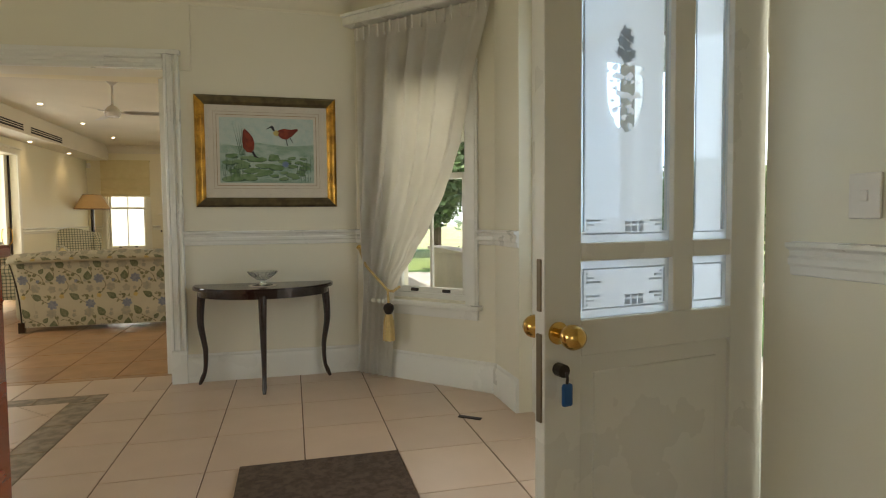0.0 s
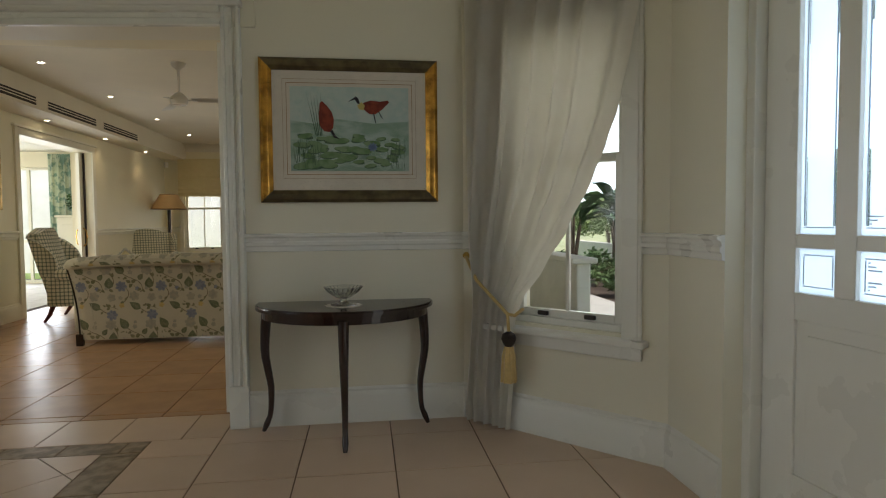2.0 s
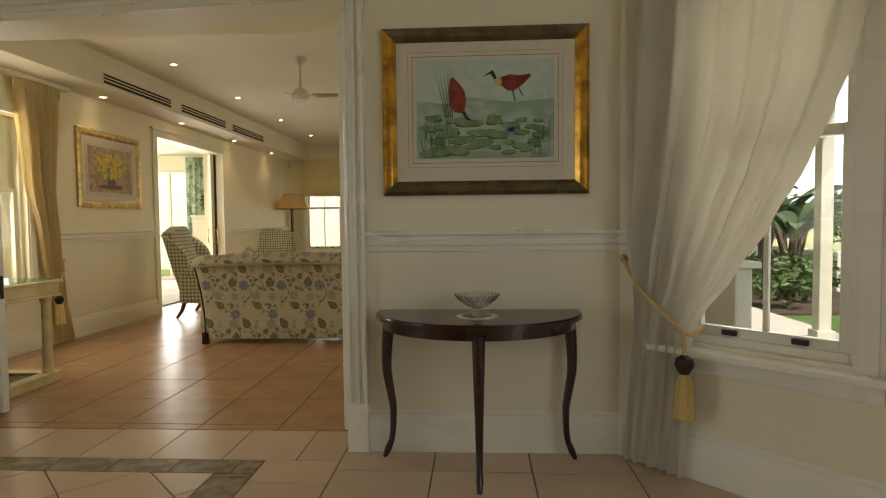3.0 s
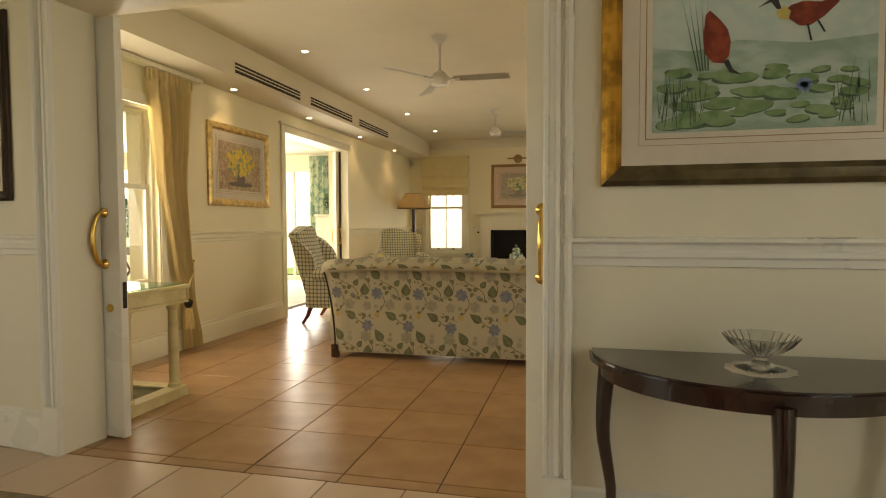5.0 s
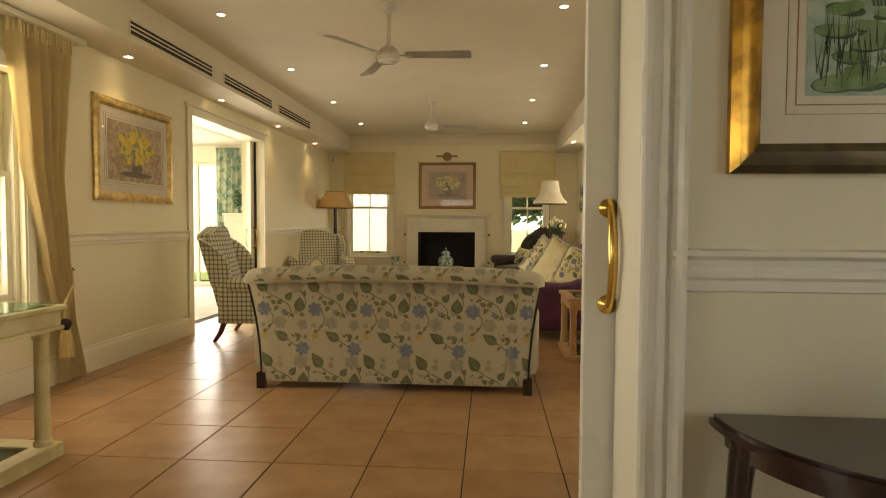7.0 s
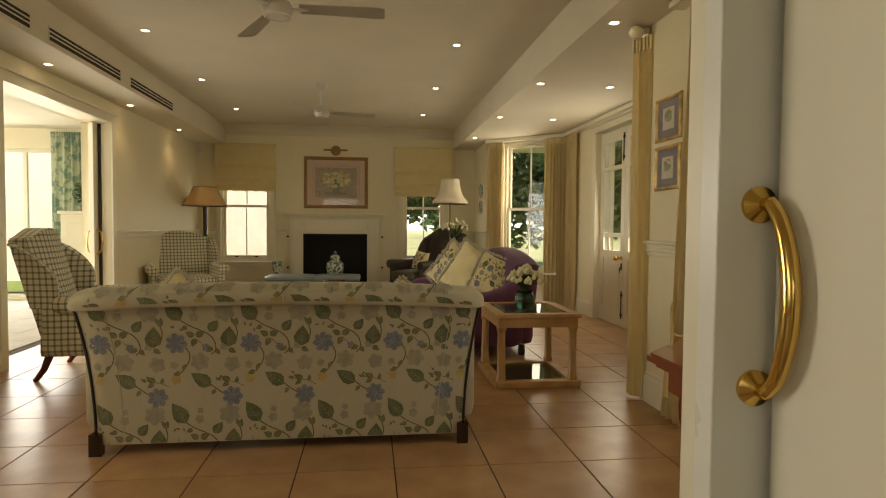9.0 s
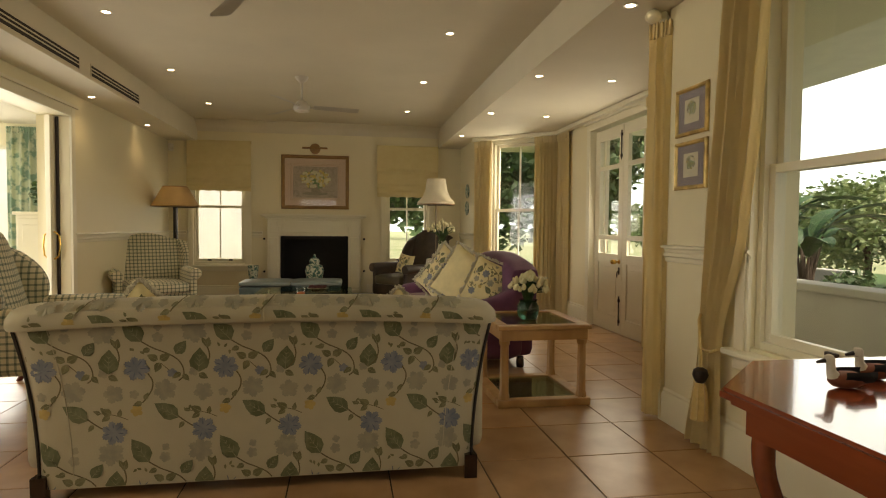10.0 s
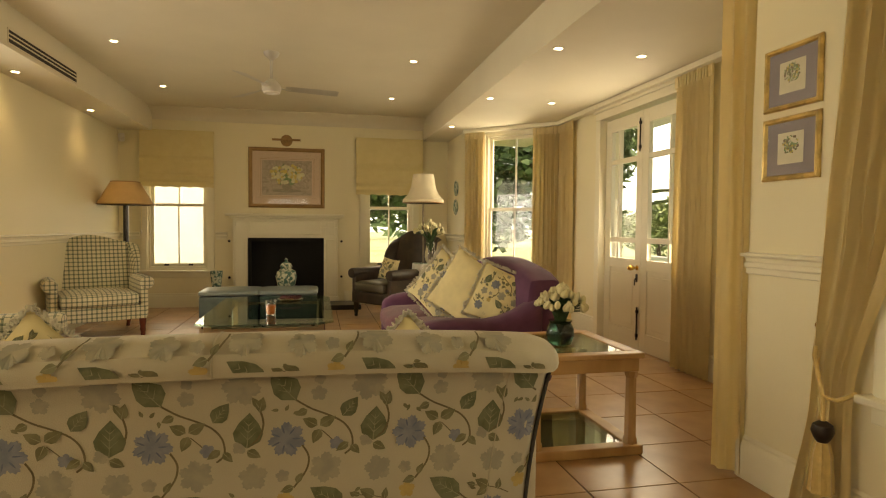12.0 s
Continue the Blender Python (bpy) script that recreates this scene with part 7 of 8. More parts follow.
# ---- tables by the hall wall ----
cream = thing("cream_console", pose(-2.12, 6.66, 0), "cream painted console with columns and a glass top", "console table")
bm = bm_new()
box(bm, -0.47, 0.47, -0.27, 0.27, 0.645, 0.72, 0.006)
box(bm, -0.49, 0.49, -0.29, 0.29, 0.72, 0.745, 0.006)
box(bm, -0.48, 0.48, -0.28, 0.28, 0.625, 0.645, 0.004)
part("top", bm, CREAMWOOD, cream)
bm = bm_new()
box(bm, -0.46, 0.46, -0.26, 0.26, 0.746, 0.754, 0.002)
part("glass_top", bm, TABLEGLASS, cream)
for x in (-0.41, 0.41):
    for y in (-0.21, 0.21):
        bm = bm_new()
        lathe(bm, [(0.042, 0.07), (0.042, 0.09), (0.034, 0.10), (0.031, 0.58), (0.038, 0.59), (0.042, 0.625)], x, y, 0, 18)
        part("leg", bm, CREAMWOOD, cream, smooth=30)
bm = bm_new()
frame_box(bm, -0.47, 0.47, -0.27, 0.27, 0.10, 0.0, 0.07, 0.004)
bmesh.ops.rotate(bm, verts=bm.verts[:], cent=(0, 0, 0), matrix=Matrix.Rotation(radians(90), 3, "X"))
bmesh.ops.translate(bm, verts=bm.verts[:], vec=(0, 0, 0.0))
zmin = min(v.co.z for v in bm.verts)
bmesh.ops.translate(bm, verts=bm.verts[:], vec=(0, 0, -zmin))
part("base_frame", bm, CREAMWOOD, cream)
bm = bm_new()
box(bm, -0.37, 0.37, -0.17, 0.17, 0.05, 0.058)
part("glass_shelf", bm, TABLEGLASS, cream)

cherry = thing("cherry_table", pose(1.58, 6.72, 0), "polished cherry table with clipped corners and curved legs", "table")
TOP = [(-0.45, -0.28), (-0.21, -0.52), (0.43, -0.52), (0.43, 0.52), (-0.15, 0.52), (-0.45, 0.24)]
bm = bm_new()
prism(bm, TOP, 0.715, 0.732)
prism(bm, [(x * 0.985 + 0.004, y * 0.985) for x, y in TOP], 0.732, 0.742)
part("tabletop", bm, CHERRY, cherry)
bm = bm_new()
prism(bm, [(x * 0.96 + 0.01, y * 0.96) for x, y in TOP], 0.695, 0.715)
prism(bm, [(x * 0.90 + 0.02, y * 0.90) for x, y in TOP], 0.615, 0.695)
part("apron", bm, CHERRY, cherry)
for x, y, ox, oy in ((-0.25, 0.30, -0.3, 0.3), (-0.25, -0.30, -0.3, -0.3), (0.32, 0.40, 0.2, 0.3), (0.32, -0.40, 0.2, -0.3)):
    bm = bm_new()
    pts, rs = [], []
    for k in range(15):
        a = k / 14
        o = 0.06 * math.sin(a * math.pi) - 0.05 * math.sin(a * math.pi * 2) + 0.10 * max(0, a - 0.75)
        pts.append((x - ox * o * 2, y - oy * o * 2, 0.62 * (1 - a) + 0.02 * a))
        rs.append(0.036 - 0.016 * a)
    tube(bm, pts, rs, 10)
    part("leg", bm, CHERRY, cherry, smooth=True)
DUCKW, DUCKB, DUCKR = flat((0.62, 0.56, 0.46), "duck_white"), flat((0.03, 0.028, 0.03), "duck_black"), flat((0.17, 0.045, 0.02), "duck_chestnut")


def duck(x, y, turn, s):
    t = thing("duck_ornament", pose(x, y, 0.742, 0, 0, turn) @ Matrix.Diagonal((s, s, s, 1)), "painted wooden duck with white head and black wings", "ornament", "duck ornaments")
    bm = bm_new()
    lathe(bm, [(0.005, -0.12), (0.03, -0.09), (0.055, -0.03), (0.058, 0.02), (0.045, 0.07), (0.02, 0.095), (0.004, 0.10)], 0, 0, 0.042, 16, Matrix.Rotation(radians(90), 4, "Y") @ Matrix.Diagonal((0.75, 1, 1, 1)))
    part("body", bm, DUCKR, t, "chestnut breast", smooth=True)
    for sd in (-1, 1):
        bm = bm_new()
        sheet(bm, lambda u, v: ((-0.12 + 0.17 * u), sd * (0.052 + 0.012 * math.sin(math.pi * u)) * (0.55 + 0.5 * math.sin(math.pi * v * 0.7)), 0.03 + 0.06 * v), 8, 6)
        bmesh.ops.solidify(bm, geom=bm.faces[:], thickness=0.006)
        part("wing", bm, DUCKB, t, "black wing", smooth=True)
    bm = bm_new()
    tube(bm, [(0.075, 0, 0.06), (0.09, 0, 0.09), (0.092, 0, 0.115), (0.096, 0, 0.135)], [0.03, 0.022, 0.020, 0.022], 12)
    lathe(bm, [(0.004, -0.028), (0.024, -0.012), (0.027, 0.004), (0.02, 0.022), (0.004, 0.03)], 0.102, 0, 0.142, 14)
    part("head", bm, DUCKW, t, "white head", smooth=True)
    bm = bm_new()
    tube(bm, [(0.122, 0, 0.14), (0.145, 0, 0.137), (0.168, 0, 0.132)], [0.012, 0.010, 0.007], 8)
    part("bill", bm, DUCKB, t, "dark bill", smooth=True)


duck(1.47, 6.90, 178, 0.55)
duck(1.63, 6.97, 175, 0.55)
bowl("crystal_bowl", 1.86, 6.75, 0.742, 1.2, "cut crystal footed bowl on the cherry table")


# ---- sun room beyond the west wall ----
bm = bm_new()
box(bm, -8.3, -2.93, 5.5, 15.0, 2.55, 2.70)
structure("ceiling_sun_room", bm, CEIL, "white sun-room ceiling", "ceiling")
bm = bm_new()
wall_run(bm, (-8.0, 14.6), (-2.93, 14.6), 0.2, 0, 2.6, [(1.2, 3.75, 0.02, 2.25)])
structure("wall_sun_room_far", bm, PAINT, "cream sun-room wall with a wide window", "wall")
bm = bm_new()
# unseen side of the room; its gap is made up for the strong fill lamp
wall_run(bm, (-8.0, 6.0), (-8.0, 14.6), 0.2, 0, 2.6, [(0.6, 8.0, 0.5, 2.25)])
wall_run(bm, (-2.93, 5.6), (-8.0, 5.6), 0.2, 0, 2.6)
structure("wall_sun_room_west", bm, PAINT, "plain cream sun-room walls, unseen, with a wide open gap", "wall")
sunwin = thing("window_sun_room", pose(-6.8, 14.62, 0), "white many-paned sun-room window", "window", kind="structure")
bm = bm_new()
for k in range(5):
    box(bm, k * 0.63 - 0.025, k * 0.63 + 0.025, 0.03, 0.08, 0.02, 2.25)
for z in (0.02, 0.8, 2.2):
    box(bm, 0, 2.55, 0.035, 0.075, z, z + 0.05)
part("window_frame", bm, TRIM, sunwin)
GREENPRINT = mat("green_print_curtain", (0.62, 0.66, 0.48), 0.85, scale=9, fine=200, bump=0.15, amount=1.0, col2=(0.26, 0.38, 0.28), sheen=0.2)
draped("sun_room_curtain", along((-8.0, 14.6), (-2.93, 14.6))[0], 0.012, 2.50, lambda z: 3.50, lambda z: 4.35, GREENPRINT, "green and cream printed curtain in the sun room", folds=8)
cab = thing("cream_cabinet", pose(-3.39, 13.60, 0), "tall cream painted panelled cabinet in the sun room", "cabinet")
bm = bm_new()
box(bm, -0.42, 0.42, -0.22, 0.22, 0.0, 1.27, 0.006)
part("body", bm, TRIM, cab)
bm = bm_new()
box(bm, -0.45, 0.45, -0.25, 0.25, 1.27, 1.31, 0.008)
part("top", bm, TRIM, cab)
for a, b in ((-0.40, -0.01), (0.01, 0.40)):
    bm = bm_new()
    box(bm, a, b, -0.235, -0.222, 0.08, 1.23, 0.004)
    box(bm, a + 0.06, b - 0.06, -0.243, -0.235, 0.16, 1.15, 0.004)
    part("door", bm, TRIM, cab)
pot = thing("pot_plant", pose(-3.50, 13.52, 1.31), "small leafy plant in a cream pot on the cabinet", "plant")
bm = bm_new()
lathe(bm, [(0.06, 0), (0.085, 0.11), (0.078, 0.11), (0.07, 0.09)], seg=20)
part("pot", bm, TRIM, pot, smooth=30)


def leaf_cloud(bm, centre, rad, n, size, rng, flatz=1.0):
    """Many small leaves, thicker at the outside of a lumpy crown."""
    cx, cy, cz = centre
    lumps = [(rng.uniform(-0.6, 0.6), rng.uniform(-0.6, 0.6), rng.uniform(-0.5, 0.6), rng.uniform(0.35, 0.6)) for _ in range(9)]
    for k in range(n):
        lx, ly, lz, lr = lumps[k % 9]
        d = Vector((rng.gauss(0, 1), rng.gauss(0, 1), rng.gauss(0, 1))).normalized() * lr * rng.random() ** 0.35
        p = Vector((cx + rad[0] * (lx + d.x), cy + rad[1] * (ly + d.y), cz + rad[2] * (lz + d.z)))
        a = Vector((rng.gauss(0, 1), rng.gauss(0, 1), rng.gauss(0, 0.6))).normalized()
        b = a.cross(Vector((rng.gauss(0, 1), rng.gauss(0, 1), rng.gauss(0, 1)))).normalized()
        s = size * rng.uniform(0.6, 1.3)
        vs = [bm.verts.new(p + q) for q in (a * -s, b * s * 0.45, a * s, b * -s * 0.45)]
        bm.faces.new(vs)


rng = random.Random(31)
bm = bm_new()
leaf_cloud(bm, (0, 0, 0.22), (0.17, 0.17, 0.15), 160, 0.035, rng)
part("leaves", bm, GREENLEAF, pot)

# ---- garden ----
bm = bm_new()
box(bm, -400, 400, -400, 400, -0.45, -0.16)
structure("ground", bm, FIELD, "wide pale sunlit field", "ground")
bm = bm_new()
box(bm, 2.5, 16, -14, 22, -0.16, -0.14)
box(bm, 2.5, 8, 22, 26, -0.16, -0.14)
structure("lawn", bm, LAWN, "mown green lawn", "lawn")
# same grass as the lawn, with sunshine put into a brighter green
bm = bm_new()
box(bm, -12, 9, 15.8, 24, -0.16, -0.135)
structure("lawn_north", bm, mat("sun_brightened_lawn", (0.20, 0.27, 0.07), 0.9, scale=5, fine=80, bump=0.5, amount=0.9), "lawn behind the house, coloured brighter as if sunlit", "lawn")
bm = bm_new()
box(bm, 3.36, 5.6, -4, 6.4, -0.16, -0.06, 0.01)
terrace = structure("pavement_terrace", bm, PAVING, "pale paved terrace", "terrace")
bm = bm_new()
prism(bm, [(3.45, 9.0), (5.2, 9.0), (5.2, 14.4), (3.3, 14.8), (3.3, 9.0)], -0.16, -0.07)
structure("pavement_bay", bm, PAVING, "pale paving outside the garden doors", "terrace")
bm = bm_new()
box(bm, 5.6, 5.85, -4, 4.2, -0.16, 0.72, 0.02)
box(bm, 5.55, 5.9, 3.9, 4.3, -0.16, 0.95, 0.02)
box(bm, 5.5, 5.95, 3.85, 4.35, 0.95, 1.02, 0.02)
box(bm, 3.76, 3.92, 8.2, 10.1, -0.16, 0.69, 0.02)
box(bm, 3.70, 3.98, 8.16, 10.14, 0.69, 0.75, 0.012)
box(bm, 7.6, 7.8, 13.2, 19.0, -0.16, 0.55, 0.02)
structure("garden_wall", bm, RENDER_W, "low white rendered garden wall with piers", "garden wall")
bm = bm_new()
box(bm, 5.25, 7.5, 10.7, 15.5, -0.15, -0.10, 0.02)
structure("flower_bed", bm, EARTH, "dark earth bed along the garden wall", "flower bed")
# added white surface that catches the sun, so the far windows look glaring
bm = bm_new()
box(bm, -9.5, -0.6, 19.0, 19.3, -0.16, 3.2, 0.02)
structure("white_boundary_wall", bm, mat("backdrop_white", (0.84, 0.82, 0.76), 0.9, scale=3, fine=60, bump=0.1, amount=0.5), "white wall added to fill the far windows with brightness", "wall")
bm = bm_new()
prism(bm, [(8.2, 9.0), (10.4, 9.0), (11.4, 20.0), (9.0, 20.0)], -0.15, -0.132)
structure("gravel_drive", bm, mat("pale_gravel", (0.62, 0.55, 0.43), 0.9, scale=4, fine=60, bump=0.4, amount=0.8), "pale sunlit gravel drive", "drive")
# veranda
bm = bm_new()
box(bm, 2.35, 4.9, 5.6, 8.8, 2.72, 2.78)
structure("veranda_ceiling", bm, mat("dark_boards", (0.06, 0.045, 0.035), 0.7, bump=0.2), "dark boarded veranda ceiling", "ceiling")
bm = bm_new()
for y in (5.8, 6.6, 7.4, 8.2):
    box(bm, 2.35, 4.75, y, y + 0.08, 2.56, 2.72)
box(bm, 4.72, 4.9, 5.6, 8.8, 2.46, 2.72)
structure("veranda_beams", bm, WHITE, "white painted veranda beams", "beam")
bm = bm_new()
box(bm, 3.36, 5.5, 0.5, 5.5, 2.72, 2.80)
box(bm, 5.3, 5.45, 0.5, 5.5, 2.5, 2.72)
structure("porch_ceiling", bm, WHITE, "white porch ceiling", "ceiling")
bm = bm_new()
box(bm, 3.35, 4.9, 9.0, 14.4, 2.66, 2.74)
structure("bay_veranda_ceiling", bm, WHITE, "white veranda ceiling outside the bay", "ceiling")
for x, y in ((5.2, 5.3), (5.2, 2.2), (4.75, 5.75), (4.75, 8.6)):
    c = thing("veranda_post", pose(x, y, -0.14), "square white veranda post on a plinth", "post", "veranda posts")
    bm = bm_new()
    box(bm, -0.06, 0.06, -0.06, 0.06, 0.2, 2.62, 0.008)
    part("shaft", bm, WHITE, c)
    bm = bm_new()
    box(bm, -0.085, 0.085, -0.085, 0.085, 0.0, 0.2, 0.008)
    part("plinth", bm, WHITE, c)

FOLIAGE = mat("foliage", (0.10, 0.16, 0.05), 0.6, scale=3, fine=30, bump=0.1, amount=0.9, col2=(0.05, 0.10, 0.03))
# the lighter leaf green carries the hedge's sunlight in its colour
FOLIAGE2 = mat("sun_brightened_foliage", (0.24, 0.30, 0.11), 0.6, scale=3, fine=30, bump=0.1, amount=0.9, col2=(0.14, 0.21, 0.07))


def tree(name, x, y, h, r, n, seed, label, material=FOLIAGE, size=0.16):
    rg = random.Random(seed)
    t = thing(name, pose(x, y, -0.16), label, "tree" if h > 2.5 else "shrub")
    bm = bm_new()
    tube(bm, [(0, 0, 0), (0.05, 0.02, h * 0.25), (0.0, 0.08, h * 0.5), (0.06, 0.0, h * 0.72)], [0.05 * h ** 0.7, 0.04 * h ** 0.7, 0.03 * h ** 0.7, 0.012 * h ** 0.7], 8)
    for k in range(5):
        a = rg.uniform(0, 6.28)
        z = h * rg.uniform(0.3, 0.6)
        tube(bm, [(0, 0.03, z), (r * 0.4 * math.cos(a), r * 0.4 * math.sin(a), z + h * 0.15), (r * 0.7 * math.cos(a), r * 0.7 * math.sin(a), z + h * 0.22)], [0.02 * h ** 0.7, 0.012 * h ** 0.7, 0.005 * h ** 0.7], 6)
    part("trunk", bm, BARK, t)
    bm = bm_new()
    leaf_cloud(bm, (0, 0, h * 0.58), (r, r, h * 0.5), n, size, rg)
    part("crown", bm, material, t)
    return t


tree("tree", 3.2, 23.0, 6.5, 2.8, 15000, 1, "broad dark green tree behind the bay", size=0.14)
tree("tree", 6.5, 21.0, 6.0, 2.6, 14000, 2, "broad dark green tree beside the lawn", size=0.14)
tree("tree", 0.9, 22.0, 5.0, 2.2, 13000, 3, "leafy tree outside the hearth window", size=0.12)
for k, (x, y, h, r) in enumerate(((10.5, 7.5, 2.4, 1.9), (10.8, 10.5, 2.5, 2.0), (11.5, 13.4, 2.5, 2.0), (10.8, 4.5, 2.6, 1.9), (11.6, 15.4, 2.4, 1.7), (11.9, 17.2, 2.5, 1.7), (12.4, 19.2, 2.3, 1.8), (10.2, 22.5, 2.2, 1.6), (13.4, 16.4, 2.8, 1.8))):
    tree("shrub", x, y, h, r, 4200, 40 + k, "dense shrub of the garden hedge, most coloured bright as if sunlit", FOLIAGE2 if k % 3 else FOLIAGE, 0.085)
for k, (x, y) in enumerate(((5.7, 11.1), (6.3, 11.8), (5.8, 12.7), (6.9, 12.5), (6.4, 13.6), (5.6, 14.4))):
    tree("low_shrub", x, y, 0.75, 0.42, 500, 60 + k, "low green shrub in the flower bed", FOLIAGE, 0.06)


def banana(x, y, h, seed):
    """A strelitzia: upright stems with long paddle leaves."""
    rg = random.Random(seed)
    t = thing("strelitzia", pose(x, y, -0.14), "tall wild banana plant with long paddle leaves", "plant", "wild banana plants")
    bt, bl = bm_new(), bm_new()
    for k in range(11):
        a = rg.uniform(0, 6.28)
        lean = rg.uniform(0.15, 0.5)
        hh = h * rg.uniform(0.7, 1.0)
        d = Vector((math.cos(a), math.sin(a), 0))
        p0, p1 = d * 0.06, d * lean * 0.6 + Vector((0, 0, hh * 0.6))
        tube(bt, [p0, d * lean * 0.25 + Vector((0, 0, hh * 0.3)), p1], [0.045, 0.03, 0.018], 6)
        sd = Vector((-d.y, d.x, 0))
        prev = None
        for i in range(9):
            u = i / 8
            c = p1 + d * (0.75 * u * (0.4 + u)) + Vector((0, 0, hh * 0.42 * u - 0.45 * u * u * u))
            w = 0.17 * math.sin(math.pi * min(1, u * 0.92 + 0.06)) ** 0.6 * rg.uniform(0.75, 1.0)
            row = (bl.verts.new(c - sd * w + Vector((0, 0, 0.04))), bl.verts.new(c), bl.verts.new(c + sd * w + Vector((0, 0, 0.04))))
            if prev:
                bl.faces.new((prev[0], prev[1], row[1], row[0]))
                bl.faces.new((prev[1], prev[2], row[2], row[1]))
            prev = row
    part("stems", bt, BARK, t)
    part("leaves", bl, GREENLEAF, t)


banana(6.2, 4.6, 2.4, 1)
banana(7.6, 14.8, 2.4, 2)
banana(5.9, 14.2, 2.4, 3)
banana(7.3, 15.2, 2.6, 5)
banana(7.0, 13.4, 2.1, 4)
bath = thing("bird_bath", pose(5.0, 12.2, -0.07), "white stone bird bath on the paving", "bird bath")
bm = bm_new()
lathe(bm, [(0.18, 0.0), (0.16, 0.05), (0.07, 0.10), (0.06, 0.40), (0.10, 0.45), (0.30, 0.52), (0.32, 0.58), (0.28, 0.57), (0.05, 0.50)], seg=28)
part("basin", bm, RENDER_W, bath, smooth=30)
far = tagged(part("far_hedge", bm_new(), FOLIAGE), "far dark line of trees across the field", "trees", "", "stuff")
bm = bm_new()
rng = random.Random(77)
for k in range(60):
    a = rng.uniform(0, 6.28)
    leaf_cloud(bm, (70 * math.cos(a), 70 * math.sin(a), 1.6), (7, 7, 2.6), 160, 0.8, rng)
bm.to_mesh(far.data)
bm.free()

bm = bm_new()
ring = [[bm.verts.new((160 * math.cos(2 * math.pi * k / 48), 160 * math.sin(2 * math.pi * k / 48), z)) for k in range(48)] for z in (-1.0, 62.0)]
for k in range(48):
    bm.faces.new((ring[0][k], ring[0][(k + 1) % 48], ring[1][(k + 1) % 48], ring[1][k]))
structure("backdrop_sky", bm, glow("hazy_horizon", (0.86, 0.93, 1.0), 1.15), "pale hazy bright sky above the horizon", "sky")

# the dark chair at the table in the sun room
chair = thing("dining_chair", pose(-3.55, 8.25, 0, 0, 0, -70), "dark wooden cross-back dining chair in the sun room", "chair")
bm = bm_new()
cushion(bm, -0.22, 0.22, -0.22, 0.22, 0.44, 0.48, 0.015)
part("seat", bm, DARKWOOD, chair, smooth=True)
for sx in (-1, 1):
    bm = bm_new()
    tube(bm, [(sx * 0.19, -0.19, 0.0), (sx * 0.19, -0.19, 0.44)], 0.018, 8)
    part("leg", bm, DARKWOOD, chair, smooth=True)
    bm = bm_new()
    tube(bm, [(sx * 0.19, 0.22, 0.0), (sx * 0.19, 0.19, 0.45), (sx * 0.20, 0.25, 0.92)], 0.018, 8)
    part("leg", bm, DARKWOOD, chair, smooth=True)
    bm = bm_new()
    tube(bm, [(sx * 0.19, 0.20, 0.54), (0, 0.235, 0.70), (-sx * 0.19, 0.245, 0.86)], 0.011, 6)
    part("cross_rail", bm, DARKWOOD, chair, smooth=True)
bm = bm_new()
box(bm, -0.21, 0.21, 0.225, 0.25, 0.85, 0.93, 0.008)
part("top_rail", bm, DARKWOOD, chair)


# ---- floors: every tile a piece of its own ----
def tile_mesh(name, w, d, material, t=0.008, gap=0.0065, bevel=0.002):
    bm = bm_new()
    x, y = w / 2 - gap / 2, d / 2 - gap / 2
    a = [bm.verts.new((sx * x, sy * y, 0)) for sx, sy in ((-1, -1), (1, -1), (1, 1), (-1, 1))]
    b = [bm.verts.new((sx * x, sy * y, t - bevel)) for sx, sy in ((-1, -1), (1, -1), (1, 1), (-1, 1))]
    c = [bm.verts.new((sx * (x - bevel), sy * (y - bevel), t)) for sx, sy in ((-1, -1), (1, -1), (1, 1), (-1, 1))]
    for lo, hi in ((a, b), (b, c)):
        for i in range(4):
            bm.faces.new((lo[i], lo[(i + 1) % 4], hi[(i + 1) % 4], hi[i]))
    bm.faces.new(c)
    me = bpy.data.meshes.new(name)
    bm.to_mesh(me)
    bm.free()
    me.materials.append(material)
    return me


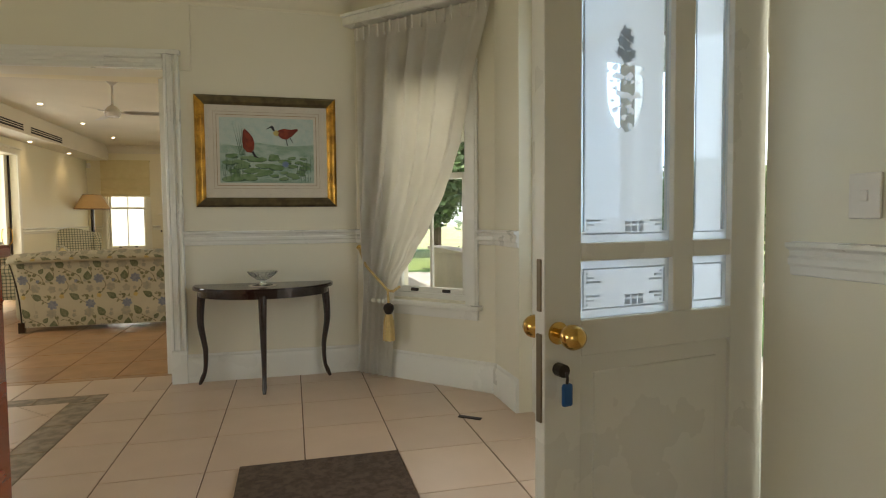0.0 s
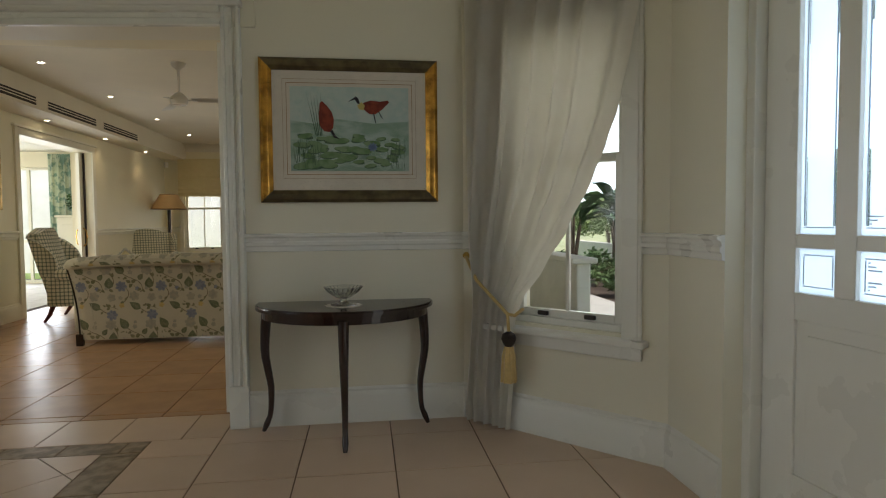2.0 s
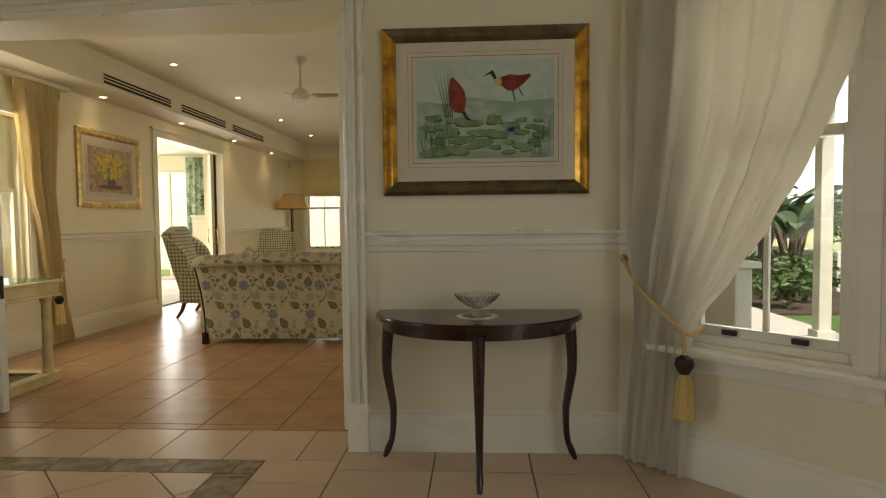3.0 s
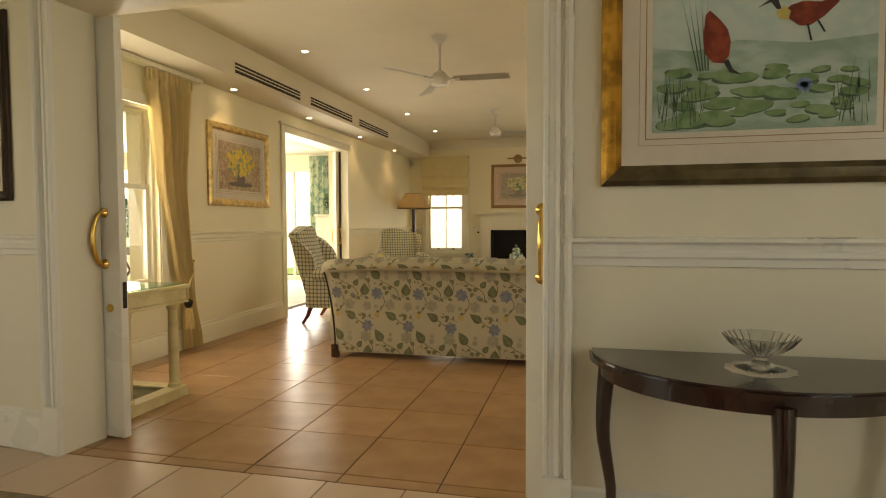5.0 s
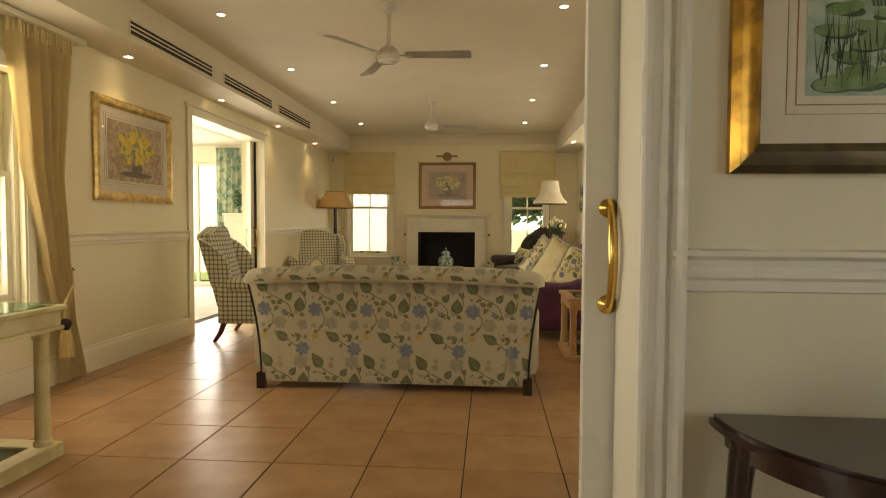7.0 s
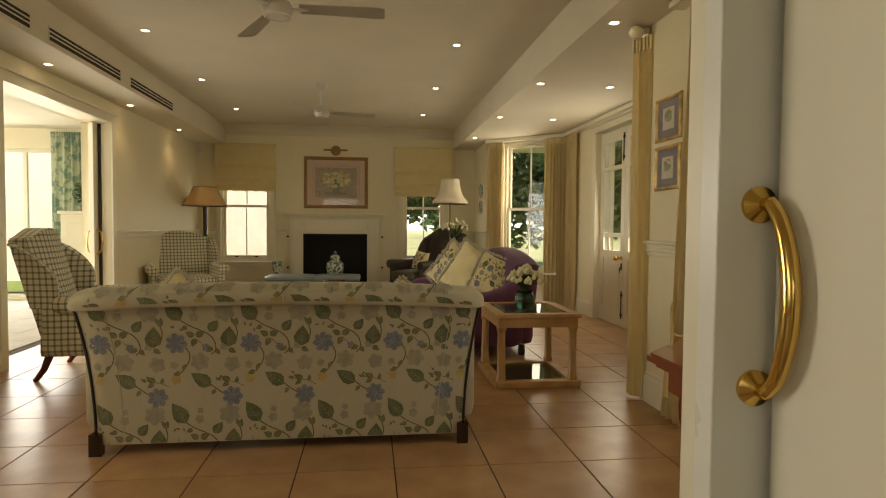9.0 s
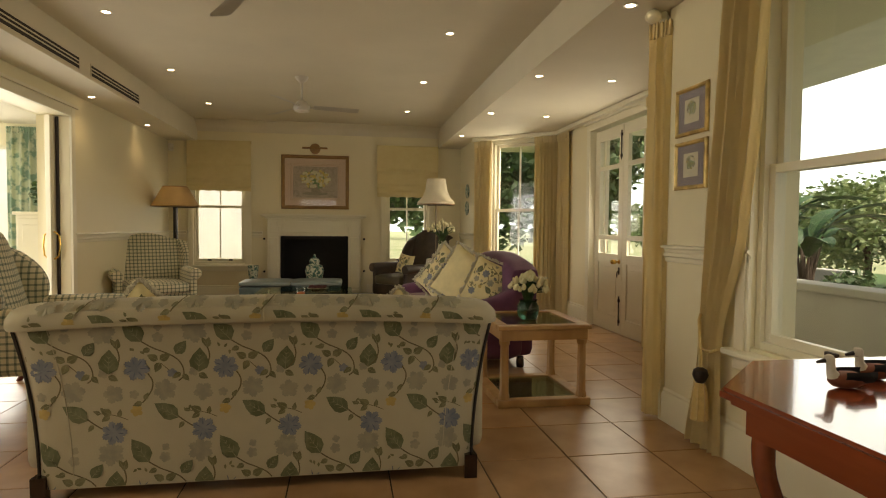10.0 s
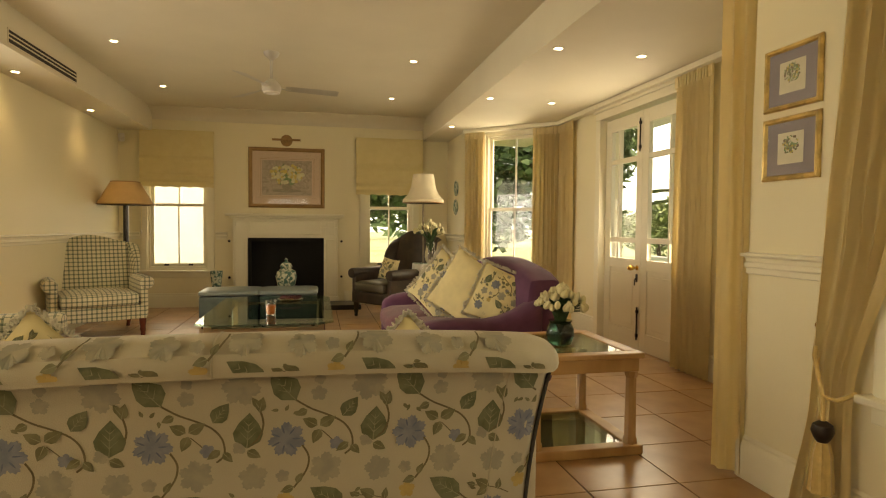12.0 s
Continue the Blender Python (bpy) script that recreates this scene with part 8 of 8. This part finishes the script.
def grid_tiles(parent, name, material, x0, x1, y0, y1, w, d, near=None, limit=300, ox=None, oy=None):
    """Lays tiles on a grid; edge tiles are cut to fit. Those past the limit are joined into one mesh."""
    cells = []
    gx, gy = x0 if ox is None else ox, y0 if oy is None else oy
    for j in range(math.floor((y0 - gy) / d), math.ceil((y1 - gy) / d)):
        for i in range(math.floor((x0 - gx) / w), math.ceil((x1 - gx) / w)):
            a, b = max(x0, gx + i * w), min(gx + (i + 1) * w, x1)
            c, e = max(y0, gy + j * d), min(gy + (j + 1) * d, y1)
            if b - a > 0.03 and e - c > 0.03:
                cells.append((round(b - a, 3), round(e - c, 3), (a + b) / 2, (c + e) / 2))
    if near:
        cells.sort(key=lambda q: (q[2] - near[0]) ** 2 + (q[3] - near[1]) ** 2)
    meshes = {}
    for k, (tw, td, cx, cy) in enumerate(cells[:limit]):
        if (tw, td) not in meshes:
            meshes[tw, td] = tile_mesh(name, tw, td, material)
        ob = new(name, meshes[tw, td])
        ob.parent = parent
        ob.location = (cx, cy, -0.008 + random.uniform(-0.0006, 0.0006))
    rest = cells[limit:]
    if rest:
        bm = bm_new()
        for tw, td, cx, cy in rest:
            x, y = tw / 2 - 0.0025, td / 2 - 0.0025
            vs = [bm.verts.new((cx + sx * x, cy + sy * y, z)) for z in (-0.008, 0.0) for sx, sy in ((-1, -1), (1, -1), (1, 1), (-1, 1))]
            bm.faces.new(vs[4:])
            for i in range(4):
                bm.faces.new((vs[i], vs[(i + 1) % 4], vs[4 + (i + 1) % 4], vs[4 + i]))
        ob = part("far_tiles", bm, material, parent)
        ob["kind"] = "stuff"


bm = bm_new()
box(bm, -4.4, 3.35, -1.4, 5.903, -0.10, -0.0035)
floor_hall = structure("floor_hall", bm, HALLGROUT, "pale square tiled hall floor with a stone border", "floor")
bm = bm_new()
box(bm, -3.0, 3.35, 5.905, 15.7, -0.10, -0.0035)
floor_living = structure("floor_living", bm, GROUT, "terracotta-coloured square tiled floor", "floor")
bm = bm_new()
box(bm, -8.5, -3.005, 5.0, 15.7, -0.10, -0.0035)
floor_sun = structure("floor_sun_room", bm, GROUT, "bright tiled sun-room floor", "floor")
grid_tiles(floor_hall, "tile", HALLTILE, 0.775, 3.2, -1.2, 5.645, 0.456, 0.4735, (1.6, 4.2), 120, 1.225, 4.45)
grid_tiles(floor_hall, "border_tile", HALLTILE, 0.41, 0.775, -1.2, 5.5, 0.365, 0.38, (0.6, 4.2), 30)
grid_tiles(floor_hall, "edge_tile", HALLTILE, -4.2, 0.775, 5.5, 5.902, 0.366, 0.402, (-0.3, 5.6), 20)
grid_tiles(floor_hall, "border_stone", STONE, -3.6, 0.41, 5.345, 5.5, 0.30, 0.155, (-0.3, 5.6), 20)
grid_tiles(floor_hall, "border_stone", STONE, 0.225, 0.41, -1.0, 5.345, 0.185, 0.42, (0.3, 5.6), 20)
# the panel inside the border: tiles laid cornerwise, cut where they meet the stone
PX0, PX1, PY0, PY1 = -3.6, 0.222, -1.0, 5.342


def cut_to_panel(poly):
    """Cuts a convex outline to the panel's rectangle."""
    for ax, lim, sign in ((0, PX0, 1), (0, PX1, -1), (1, PY0, 1), (1, PY1, -1)):
        kept = []
        for p, q in zip(poly, poly[1:] + poly[:1]):
            dp, dq = sign * (p[ax] - lim), sign * (q[ax] - lim)
            if dp >= 0:
                kept.append(p)
            if dp * dq < 0:
                k = dp / (dp - dq)
                kept.append((p[0] + (q[0] - p[0]) * k, p[1] + (q[1] - p[1]) * k))
        poly = kept
        if not poly:
            break
    return poly


S, PANEL_AT = 0.36, (0.155, 5.372)
diamond = tile_mesh("diamond_tile", S, S, HALLTILE)
cuts = bm_new()
D = S * 0.70711
for i in range(-22, 23):
    for j in range(-22, 23):
        cx, cy = PANEL_AT[0] + (i + j) * D, PANEL_AT[1] + (i - j) * D
        if PX0 + D < cx < PX1 - D and PY0 + D < cy < PY1 - D:
            ob = new("diamond_tile", diamond)
            ob.parent = floor_hall
            ob.location, ob.rotation_euler = (cx, cy, -0.008), (0, 0, radians(45))
        else:
            e = D - 0.0045
            poly = cut_to_panel([(cx + e, cy), (cx, cy + e), (cx - e, cy), (cx, cy - e)])
            if len(poly) > 2:
                prism(cuts, poly, -0.008, 0.0)
part("cut_tiles", cuts, HALLTILE, floor_hall)
grid_tiles(floor_living, "tile", TILE, -2.91, 3.3, 5.905, 15.4, 0.459, 0.47, (0.0, 8.2), 290, 0.327, 7.87)
grid_tiles(floor_sun, "tile", PAVING, -8.0, -3.01, 8.0, 15.4, 0.459, 0.47, (-3.5, 11.0), 120)
